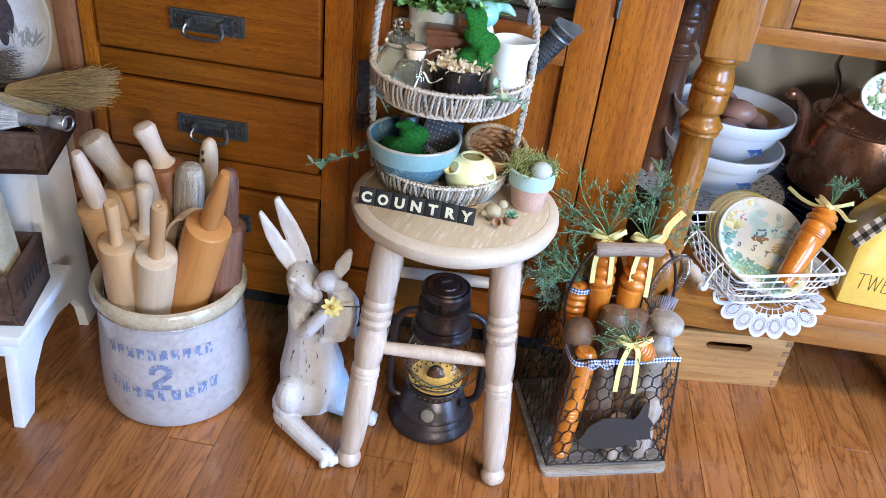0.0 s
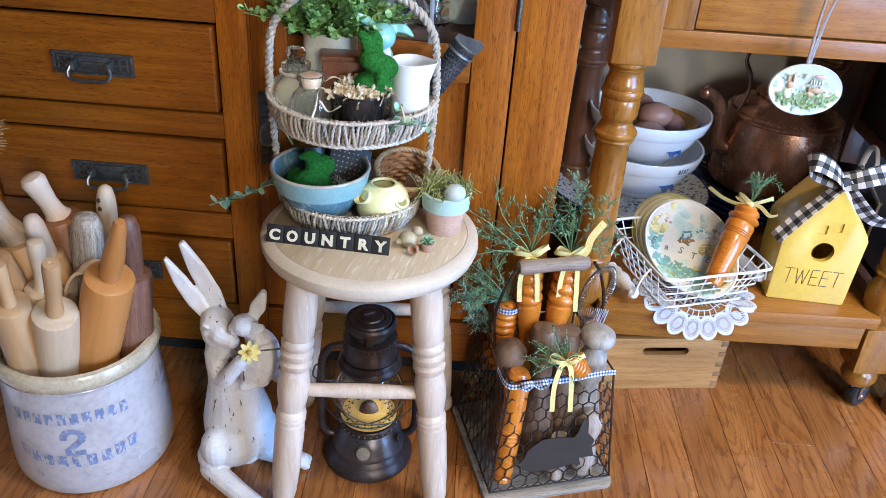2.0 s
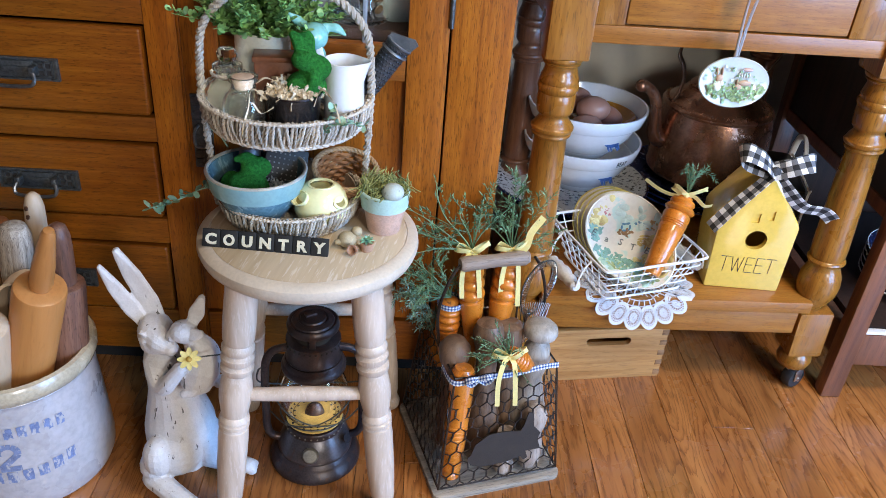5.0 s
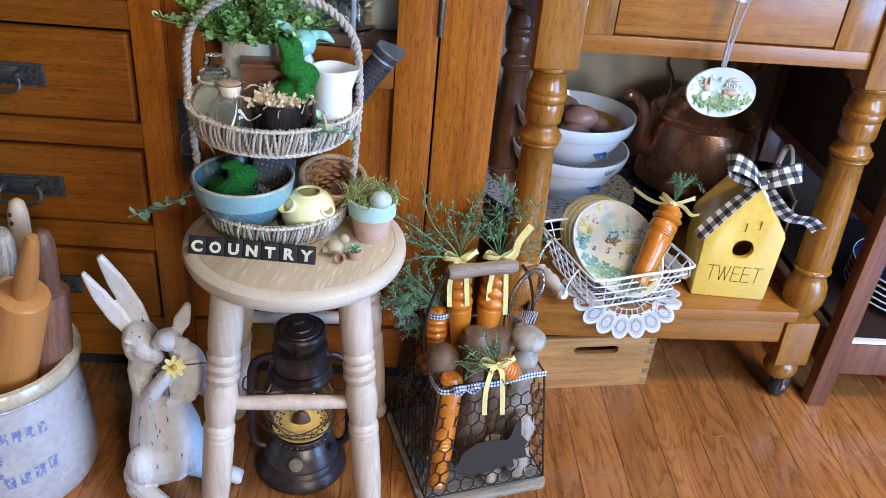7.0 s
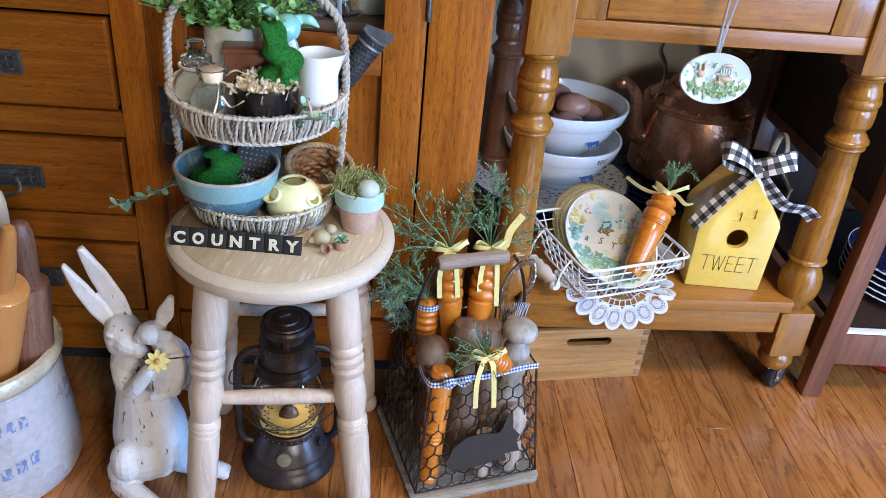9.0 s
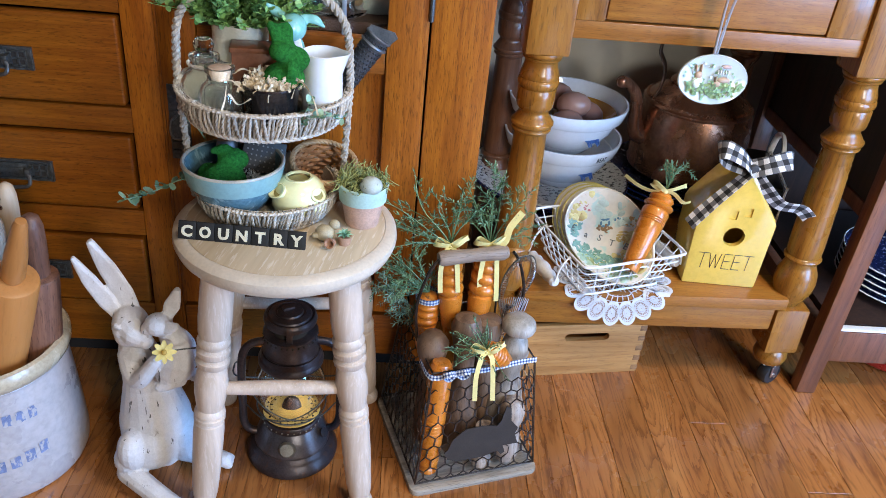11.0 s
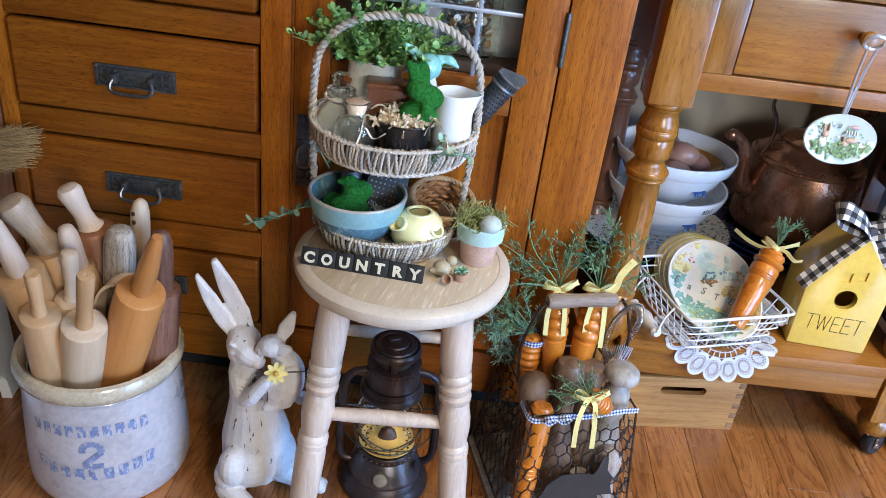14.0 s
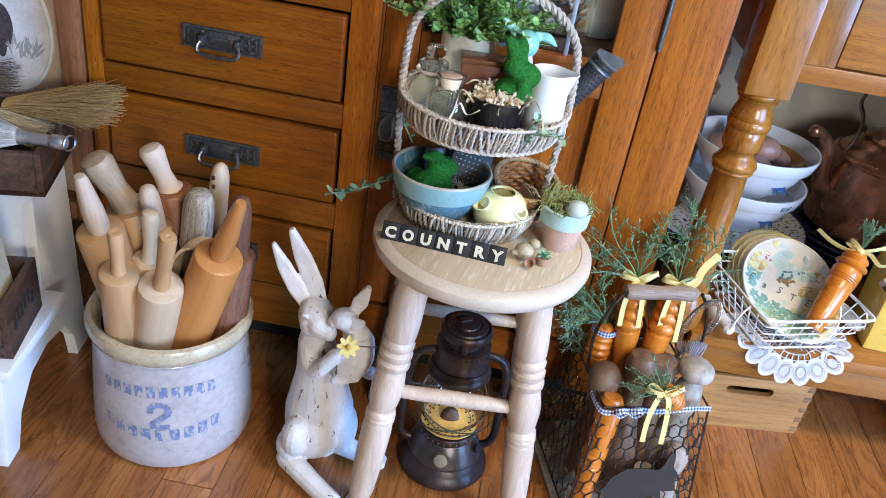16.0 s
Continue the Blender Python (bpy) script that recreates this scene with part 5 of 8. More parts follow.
def carrot(a, b, r, label, greens=0.12, spread=0.5, bow=True, seed=1, bow_side=(0, -1, 0), count=16, tails=0.06, group="wooden carrots", lsize=0.014, straight=False, rings=4, leg=False):
    """a: the pointed end, b: the crown, in the room."""
    m = align(a, b)
    L = (Vector(b) - Vector(a)).length
    t = thing("wooden_carrot", m, label, "carrot", group)
    part("root", lathe(bmesh.new(), leg_carrot(L, r) if leg else spindle(L, r) if straight else ribbed(L, r, rings), 28), CARROT, t)
    inv = m.to_3x3().inverted()
    if greens:
        tops = bmesh.new()
        if isinstance(greens, (list, tuple)):
            for k, (way, length) in enumerate(greens):
                spray(tops, (0, 0, L), inv @ Vector(way), length * 0.70, seed * 50 + k, lsize, 0.30)
                spray(tops, (0, 0, L), inv @ (Vector(way) + Vector((0.28, -0.1, 0.12)) * (1 if k % 2 else -1)), length * 0.50, seed * 70 + k, lsize, 0.30)
        else:
            sprig(tops, (0, 0, L), (Vector((0, 0, 1)) + inv @ Vector((0, 0, 0.6))), greens, spread, count, lsize, seed)
        part("carrot_top", tops, GREENS, t, "feathery green artificial carrot top")
    if bow:
        f = (inv @ Vector(bow_side)).normalized()
        s = (inv @ Vector((1, 0, 0.10)))
        s = (s - f * s.dot(f)).normalized()
        down = inv @ Vector((0, 0, -1))
        up = -down
        c = Vector((0, 0, L + 0.003)) + f * 0.007
        for k in (-1, 1):
            part("bow_loop", ribbon(bmesh.new(), smooth_path([c, c + s * k * 0.009 + f * 0.009 + up * 0.007, c + s * k * 0.021 + f * 0.008 + up * (0.013 + 0.004 * k), c + s * k * 0.026 + up * (0.012 + 0.004 * k), c + s * k * 0.019 - f * 0.008 + up * 0.009, c + s * k * 0.007 - f * 0.005 + up * 0.003, c], 6), 0.009, side=tuple(up * 0.9 - s * k * 0.4 + f * 0.25), thick=0.0006), YELLOW, t, "pale yellow satin ribbon loop")
            drop = c + f * (r * 0.9)
            part("bow_tail", ribbon(bmesh.new(), smooth_path([c, c + s * k * 0.008 + f * r * 0.6 + down * 0.004, drop + s * k * 0.013 + down * tails * 0.45, drop + s * k * (0.014 + 0.004 * k) + down * tails], 6), 0.0075, side=tuple(s), thick=0.0006), YELLOW, t, "pale yellow satin ribbon end")
        kn = bmesh.new()
        ball(kn, *c, 0.005, 0.0045, 0.0045, seg=10)
        part("bow_knot", kn, YELLOW, t)
    return t


def in_cage(x, y, z):
    return CAGE @ Vector((x, y, z))


carrot(in_cage(-0.080, -0.088, 0.022), in_cage(-0.066, -0.066, 0.240), 0.0200, "orange turned wooden spindle upright behind the wire", 0, bow=False, straight=True)
carrot(in_cage(-0.022, 0.012, 0.195), in_cage(-0.034, 0.030, 0.388), 0.0205, "orange ringed wooden carrot with green top and yellow bow",
       [((-1, 0.1, 0.75), 0.19), ((-1, 0.1, 0.42), 0.17), ((-0.55, 0.3, 1), 0.19), ((-0.15, 0.3, 1), 0.14), ((0.4, 0.3, 0.9), 0.19), ((-0.9, -0.2, 0.2), 0.12), ((0.1, 0.4, 0.8), 0.12)], bow=True, seed=3, lsize=0.012, tails=0.075)
carrot(in_cage(0.010, 0.000, 0.195), in_cage(0.030, 0.022, 0.388), 0.0210, "orange ringed wooden carrot with long greens",
       [((0.0, 0.3, 1), 0.20), ((0.45, 0.2, 1), 0.17), ((-0.35, 0.3, 1), 0.16), ((0.9, 0.1, 0.6), 0.11), ((0.2, 0.5, 1), 0.19)], bow=True, seed=5, lsize=0.012, tails=0.095)
carrot(in_cage(-0.066, 0.030, 0.18), in_cage(-0.060, 0.035, 0.300), 0.0195, "short orange wooden carrot at the back",
       [((-1, 0.0, 0.5), 0.12), ((-0.9, -0.1, 0.8), 0.13), ((-0.6, 0.2, 0.5), 0.11), ((-1, 0.2, 0.0), 0.10), ((-0.7, 0.1, 1), 0.14), ((-0.3, 0.1, 1), 0.12), ((-1, -0.3, 0.2), 0.09), ((-0.5, -0.3, 0.7), 0.10), ((-0.8, 0.4, 0.9), 0.14)], bow=False, seed=8, lsize=0.012)
carrot(in_cage(0.048, -0.075, 0.222), in_cage(-0.002, -0.088, 0.268), 0.0175, "small orange carrot lying over the wire edge with a bow", [((-1, -0.3, 0.3), 0.085), ((-1, 0.1, 0.6), 0.08), ((-0.8, -0.5, 0.0), 0.075), ((-0.6, -0.2, 0.9), 0.07), ((-1, 0.3, 0.2), 0.08), ((0.0, -0.5, 0.7), 0.06), ((0.5, -0.8, -0.2), 0.06), ((-1, 0.0, 0.0), 0.08), ((-0.9, -0.2, 0.5), 0.085), ((-0.5, 0.3, 0.8), 0.075), ((-0.7, -0.6, 0.4), 0.08), ((-0.3, 0.1, 1), 0.06)], bow=True, seed=11, tails=0.085, lsize=0.009)
DARKW = wood("dark_worn_treen", (0.085, 0.045, 0.026), (0.22, 0.135, 0.085), "z", 0.45, 1.0, 0.4)
GREYT = wood("grey_brown_treen", (0.22, 0.165, 0.13), (0.44, 0.36, 0.30), "z", 0.5, 1.0, 0.4)


def treen(label, a, b, prof, mat, category="utensil", name="wooden_utensil"):
    m = align(a, b)
    t = part(name, lathe(bmesh.new(), prof, 28), mat, smooth=50)
    t.matrix_basis = m
    return tagged(t, label, category, "old wooden kitchen tools in the wire carrier")


treen("dark wooden masher standing in the wire carrier", in_cage(-0.014, -0.050, 0.022), in_cage(-0.012, -0.030, 0.2), [(0.0, 0.0), (0.024, 0.0), (0.030, 0.01), (0.030, 0.08), (0.024, 0.11), (0.016, 0.15), (0.018, 0.20), (0.024, 0.232), (0.026, 0.246), (0.020, 0.262), (0.0, 0.268)], DARKW)
treen("brown wooden pestle beside the carrots", in_cage(0.030, -0.040, 0.022), in_cage(0.026, -0.026, 0.2), [(0.0, 0.0), (0.018, 0.0), (0.020, 0.06), (0.016, 0.16), (0.021, 0.205), (0.024, 0.235), (0.023, 0.252), (0.0, 0.258)], DARKW)
treen("pale grey wooden pestle with a mushroom head", in_cage(0.060, -0.046, 0.022), in_cage(0.066, -0.046, 0.2), [(0.0, 0.0), (0.028, 0.0), (0.034, 0.012), (0.037, 0.05), (0.033, 0.095), (0.023, 0.135), (0.017, 0.160), (0.022, 0.182), (0.0250, 0.200), (0.020, 0.222), (0.0125, 0.232), (0.0120, 0.238), (0.0150, 0.2415), (0.0265, 0.2445), (0.0285, 0.2500), (0.0265, 0.2590), (0.0180, 0.2665), (0.0, 0.269)],
      wood("pale_grey_treen", (0.22, 0.19, 0.165), (0.44, 0.40, 0.35), "z", 0.45, 1.0, 0.3))
treen("round grey wooden darner in the carrier", in_cage(0.062, -0.085, 0.022), in_cage(0.062, -0.082, 0.12), [(0.0, 0.0), (0.018, 0.0), (0.023, 0.02), (0.020, 0.05), (0.015, 0.065), (0.021, 0.085), (0.023, 0.105), (0.015, 0.125), (0.0, 0.13)], GREYT)
treen("pale wooden spool standing in the carrier", in_cage(0.016, -0.088, 0.022), in_cage(0.016, -0.088, 0.1), [(0.0, 0.0), (0.017, 0.0), (0.017, 0.012), (0.011, 0.02), (0.011, 0.06), (0.017, 0.068), (0.017, 0.08), (0.0, 0.08)], GREYT)
treen("dark round-headed masher at the side", in_cage(-0.070, -0.030, 0.05), in_cage(-0.070, -0.030, 0.2), [(0.0, 0.0), (0.02, 0.0), (0.018, 0.16), (0.024, 0.18), (0.026, 0.20), (0.016, 0.215), (0.0, 0.218)], DARKW)
wh = thing("whisk", CAGE @ pose(0.070, 0.010, 0.270, 10, 6, 0), "old bright wire whisk with a coiled loop", "whisk")
frame_loop = smooth_path([(0, 0, -0.01), (-0.020, 0, 0.02), (-0.026, 0, 0.07), (-0.012, 0, 0.108), (0.012, 0, 0.110), (0.027, 0, 0.07), (0.020, 0, 0.02)], 7, True)
part("frame_wire", tube(bmesh.new(), frame_loop, 0.0016, 6, True), M["iron"], wh)
coil, nloop = [], len(frame_loop)
for k in range(nloop * 9):
    q = frame_loop[k // 9].lerp(frame_loop[(k // 9 + 1) % nloop], (k % 9) / 9)
    inward = (Vector((0, 0, 0.055)) - q).normalized()
    a = k * 0.82
    coil.append(q + inward * (0.005 * (1 - math.cos(a))) + Vector((0, 0.005 * math.sin(a), 0)))
part("coil", tube(bmesh.new(), coil, 0.0007, 4, True), M["steel"], wh)
fr = random.Random(12)
for k in range(16):
    a = -0.9 + 1.8 * k / 15
    part("fan_wire", tube(bmesh.new(), smooth_path([(0, 0, -0.13), (0.010 * math.sin(a), -0.01, -0.06), (0.024 * math.sin(a), -0.016 - 0.006 * fr.random(), -0.01), (0.034 * math.sin(a), -0.012, 0.02 + 0.014 * math.cos(a))], 4), 0.0007, 4), M["steel"], wh)
part("shaft", tube(bmesh.new(), [(0, 0, -0.16), (0, 0, 0.004)], 0.003, 8), M["steel_dark"], wh)
wrap = Vector(in_cage(-0.060, 0.035, 0.292))
part("gingham_band", ribbon(bmesh.new(), [wrap + Vector((0.0215 * math.cos(a), 0.0215 * math.sin(a), 0.0)) for a in np.linspace(0, 2 * math.pi, 22)], 0.010, side=(0, 0, 1)), BLUECHECK, cage, "blue gingham band at the back", at=CAGE.inverted())
gr = part("eucalyptus_spray", sprig(bmesh.new(), (0, 0, 0), (-0.35, 0.2, 1.0), 0.17, 0.8, 6, 0.012, 21), leafy("blue_green_sprig", (0.05, 0.105, 0.075), (0.16, 0.26, 0.19)))
gr.matrix_basis = CAGE @ pose(-0.055, 0.045, 0.20)
tagged(gr, "blue-green feathery artificial spray in the wire carrier", "greenery")

tailr = part("ribbon_tail", ribbon(bmesh.new(), smooth_path([in_cage(0.030, 0.006, 0.390), in_cage(0.044, 0.0, 0.405), in_cage(0.052, 0.004, 0.428), in_cage(0.070, 0.006, 0.452)], 7), 0.011, side=(0.8, -0.5, -0.4), thick=0.0007), YELLOW)
tagged(tailr, "pale yellow satin ribbon end standing up from the carrots", "ribbon")

# ---- on and under the work table ----
def carve(ob, cutter):
    """Cuts a shape out of a mesh once, and keeps the result."""
    me = bpy.data.meshes.new("cutter")
    bmesh.ops.recalc_face_normals(cutter, faces=cutter.faces[:])
    cutter.to_mesh(me)
    cutter.free()
    tool = new("cutter", me)
    tool.matrix_basis = ob.matrix_basis
    was, ob.parent = ob.parent, None
    b = ob.modifiers.new("cut", "BOOLEAN")
    b.operation, b.object, b.solver = "DIFFERENCE", tool, "EXACT"
    bpy.context.view_layer.update()
    out = bpy.data.meshes.new_from_object(ob.evaluated_get(bpy.context.evaluated_depsgraph_get()))
    ob.modifiers.clear()
    ob.data = out
    ob.parent = was
    out.set_sharp_from_angle(angle=radians(40))
    bpy.data.objects.remove(tool)
    return ob


CRATEW = wood("waxed_pine_crate", (0.37, 0.165, 0.048), (0.55, 0.290, 0.100), "x", 0.45, 0.9, 0.3)
CRATEE = wood("pine_end_grain", (0.20, 0.095, 0.04), (0.34, 0.18, 0.08), "x", 0.6, 2.0, 0.5)
crate = thing("crate", pose(0.4975, 1.2735, 0, 0, 0, 8.0), "pine crate with a hand hole and finger joints under the table", "crate")
front = part("front_board", solid(0, 0.006, 0.062, 0.300, 0.012, 0.124, 0.0015), CRATEW, crate)
cut = bmesh.new()
hole = [(0.037 + 0.009 * math.sin(a), 0.009 * math.cos(a)) for a in np.linspace(0, math.pi, 9)] + [(-0.037 - 0.009 * math.sin(a), -0.009 * math.cos(a)) for a in np.linspace(0, math.pi, 9)]
prism(cut, [(0.028 + x, 0.094 + z) for x, z in hole], 0.05, pose(0, -0.02, 0))
carve(front, cut)
part("back_board", solid(0, 0.262, 0.062, 0.300, 0.012, 0.124, 0.0015), CRATEW, crate)
for s in (-1, 1):
    part("side_board", solid(s * 0.144, 0.134, 0.062, 0.012, 0.243, 0.124, 0.0015), CRATEW, crate)
for k in range(5):
    part("finger_joint", solid(0.1435, 0.0055, 0.012 + k * 0.0248, 0.0140, 0.0125, 0.0122, 0.0006), CRATEE, crate)
part("bottom_board", solid(0, 0.134, 0.007, 0.276, 0.244, 0.008), CRATEW, crate)

# yellow birdhouse
BIRD = paint("yellow_glazed_ceramic", (0.72, 0.47, 0.085), 0.12, 0.08, 16.0, 0.03, coat=0.6)
bh = thing("birdhouse", pose(0.756, 1.290, SHELF, 0, 0, -3.6), "glossy yellow ceramic birdhouse on the table shelf", "birdhouse")
house = part("house_body", prism(bmesh.new(), [(-0.0705, 0.0), (0.0705, 0.0), (0.0735, 0.138), (0.068, 0.150), (0.006, 0.236), (-0.006, 0.236), (-0.068, 0.150), (-0.0735, 0.138)], 0.105, None, 0.006), BIRD, bh)
carve(house, solid(0, 0.0525, 0.085, 0.118, 0.084, 0.13))
cut = bmesh.new()
lathe(cut, [(0.0, 0.0), (0.0195, 0.0), (0.0195, 0.05), (0.0, 0.05)], 32, pose(0.002, -0.02, 0.108, -90, 0, 0))
for x, z in ((-0.010, 0.153), (0.015, 0.160)):
    box(cut, x, 0.0, z, 0.014, 0.006, 0.018)
carve(house, cut)
TWEET_INK = paint("black_incised_ink", (0.03, 0.022, 0.012), 0.6)
STROKES = {"T": [((-0.5, 1), (0.5, 1)), ((0.02, 1), (-0.04, 0))], "W": [((-0.55, 1), (-0.28, 0)), ((-0.28, 0), (0.0, 0.95)), ((0.0, 0.95), (0.30, 0)), ((0.30, 0), (0.58, 1))],
           "E": [((-0.35, 1), (-0.38, 0)), ((-0.35, 1), (0.40, 1)), ((-0.37, 0.52), (0.30, 0.52)), ((-0.38, 0), (0.40, 0))]}
for k, (ch, dx) in enumerate(zip("TWEET", (-0.043, -0.0205, 0.003, 0.022, 0.042))):
    bm = bmesh.new()
    for (x0, z0), (x1, z1) in STROKES[ch]:
        tube(bm, [(dx + x0 * 0.0185, -0.0002, 0.038 + z0 * 0.032), (dx + x1 * 0.0185, -0.0002, 0.038 + z1 * 0.032)], 0.0007, 5)
    part("letter", bm, TWEET_INK, bh, "thin black letter")
CHECK = gingham("black_gingham", (0.012, 0.012, 0.014), (0.16, 0.16, 0.17), (0.78, 0.78, 0.78), 0.0104)
bow = thing("gingham_bow", bh.matrix_basis @ pose(0.0, 0.008, 0.242), "black and white gingham ribbon bow on the birdhouse", "bow")
for s, up in ((-1, 1.0), (1, 0.75)):
    part("loop", ribbon(bmesh.new(), smooth_path([(0, 0, 0), (s * 0.025, -0.012, 0.024 * up), (s * 0.055, -0.008, 0.036 * up), (s * 0.066, 0.006, 0.026 * up), (s * 0.045, 0.016, 0.008), (0, 0.004, 0)], 7), 0.034, side=(0.1 * s, 0.75, 0.7), thick=0.0009), CHECK, bow)
part("tail", ribbon(bmesh.new(), smooth_path([(0, -0.002, 0), (-0.030, -0.014, -0.028), (-0.060, -0.020, -0.062), (-0.092, -0.022, -0.108)], 7), 0.027, side=(0.75, -0.6, 0.5), thick=0.0009), CHECK, bow)
part("tail", ribbon(bmesh.new(), smooth_path([(0, -0.002, 0), (0.030, -0.012, -0.030), (0.062, -0.016, -0.056), (0.098, -0.018, -0.060), (0.122, -0.018, -0.078)], 7), 0.027, side=(0.4, -0.5, 0.8), thick=0.0009), CHECK, bow)
kn = bmesh.new()
ball(kn, 0, -0.004, 0.002, 0.011, 0.008, 0.010, seg=14)
part("knot", kn, paint("black_knot_cloth", (0.06, 0.06, 0.065), 0.8, 0.5, 120.0, 0.2), bow)

# lace doily hanging over the shelf edge
LACE = paint("white_cotton_lace", (0.60, 0.60, 0.62), 0.85, 0.06, 200.0, 0.3)
doily = thing("doily", pose(0, 0, 0), "white crocheted lace doily hanging over the shelf edge", "doily")
DC = Vector((0.552, 1.292))
EDGE = 1.247


def drape(x, y, lift=0.0):
    """Lays a flat point on the shelf, and lets it fall over its front edge."""
    edge = EDGE + (x - 0.6) * 0.035
    if y >= edge:
        return Vector((x, y, SHELF + 0.0022 + lift))
    over = edge - y
    return Vector((x, edge - 0.004 - 0.25 * over - lift, SHELF + 0.001 - 0.93 * over))


SC = 19
for k in range(SC):
    a = 2 * math.pi * k / SC
    if not -0.20 < math.sin(a) * -1 + 0.0:
        continue
    mid = DC + Vector((math.cos(a), math.sin(a))) * 0.088
    u, w = Vector((math.cos(a), math.sin(a))), Vector((-math.sin(a), math.cos(a)))
    bm = bmesh.new()
    def ring_at(f, lift):
        pts = []
        for t in range(28):
            b = 2 * math.pi * t / 28
            q = mid + u * (0.0250 * f * math.cos(b)) + w * (0.0170 * f * math.sin(b))
            pts.append(bm.verts.new(drape(q.x, q.y, lift)))
        return pts

    for f0, f1 in ((0.74, 1.0), (0.60, 0.66)):
        loops = [ring_at(f1, 0.0), ring_at(f1, 0.0013), ring_at(f0, 0.0013), ring_at(f0, 0.0)]
        for a0, a1 in zip(loops, loops[1:] + loops[:1]):
            for t in range(28):
                bm.faces.new((a0[t], a0[(t + 1) % 28], a1[(t + 1) % 28], a1[t]))
    for t in range(18):
        b = 2 * math.pi * t / 18
        p, q = (mid + u * (0.0250 * f * math.cos(b)) + w * (0.0170 * f * math.sin(b)) for f in (0.06, 0.78))
        tube(bm, [drape(*p, 0.0006), drape(*q, 0.0006)], 0.0008, 4)
    tube(bm, [drape(*(mid + u * (0.0250 * 0.36 * math.cos(b)) + w * (0.0170 * 0.36 * math.sin(b))), 0.0006) for b in np.linspace(0, 2 * math.pi, 20)[:-1]], 0.0010, 4, True)
    part("scallop", bm, LACE, doily, kind="stuff")
dcen = bmesh.new()
for rr in (0.026, 0.040, 0.053, 0.065):
    tube(dcen, [drape(DC.x + rr * math.cos(b), DC.y + rr * math.sin(b)) for b in np.linspace(0, 2 * math.pi, 50)[:-1]], 0.0016, 5, True, flat=0.6)
for t in range(36):
    b = 2 * math.pi * t / 36
    tube(dcen, [drape(DC.x + rr * math.cos(b), DC.y + rr * math.sin(b)) for rr in (0.01, 0.035, 0.053, 0.068)], 0.0011, 4)
part("centre", dcen, LACE, doily, kind="stuff")

# white wire basket
WHITEW = paint("white_coated_wire", (0.78, 0.79, 0.80), 0.35, 0.06, 90.0, 0.05)
WB = pose(0.532, 1.328, SHELF + 0.004, 0, 0, 19)
wb = thing("wire_basket", WB, "white wire basket with wooden handles on a doily", "basket")
bx, by, tx, ty, th = 0.080, 0.082, 0.108, 0.108, 0.078


def wring(z):
    f = z / th
    x, y = bx + (tx - bx) * f, by + (ty - by) * f
    return [(-x, -y, z), (x, -y, z), (x, y, z), (-x, y, z)]


for z, r in ((0.002, 0.0022), (0.022, 0.0015), (0.041, 0.0015), (0.060, 0.0015), (th, 0.0027)):
    part("ring_wire", tube(bmesh.new(), smooth_path([Vector(p).lerp(Vector(q), t) for p, q in zip(wring(z), wring(z)[1:] + wring(z)[:1]) for t in (0.08, 0.5, 0.92)], 3, True), r, 6, True), WHITEW, wb)
for side in range(4):
    p0, p1 = wring(0.002)[side], wring(0.002)[(side + 1) % 4]
    q0, q1 = wring(th)[side], wring(th)[(side + 1) % 4]
    for k in range(1, 8):
        t = k / 8
        part("upright_wire", tube(bmesh.new(), [Vector(p0).lerp(Vector(p1), t), Vector(q0).lerp(Vector(q1), t)], 0.0013, 5), WHITEW, wb)
for k in range(1, 8):
    x = -bx + 2 * bx * k / 8
    part("floor_wire", tube(bmesh.new(), [(x, -by, 0.002), (x, by, 0.002)], 0.0012, 5), WHITEW, wb)
for s in (-1, 1):
    hp = lathe(bmesh.new(), [(0.0, -0.05), (0.007, -0.05), (0.0105, -0.044), (0.0085, -0.036), (0.0125, -0.026), (0.0105, -0.016), (0.014, -0.004), (0.014, 0.004), (0.0105, 0.016), (0.0125, 0.026), (0.0085, 0.036), (0.0105, 0.044), (0.007, 0.05), (0.0, 0.05)], 18, pose(s * 0.133, -0.015 if s < 0 else -0.01, 0.024, 90, 0, 0))
    h = part("handle", hp, paint("white_turned_handle", (0.70, 0.70, 0.70), 0.4, 0.15, 40.0, 0.1), wb, "white turned wooden handle")
    for yy in (-0.066, 0.040):
        part("handle_wire", tube(bmesh.new(), smooth_path([(s * tx, yy + 0.005, th), (s * 0.128, yy, 0.058), (s * 0.136, yy, 0.026)], 5), 0.0019, 6), WHITEW, h)

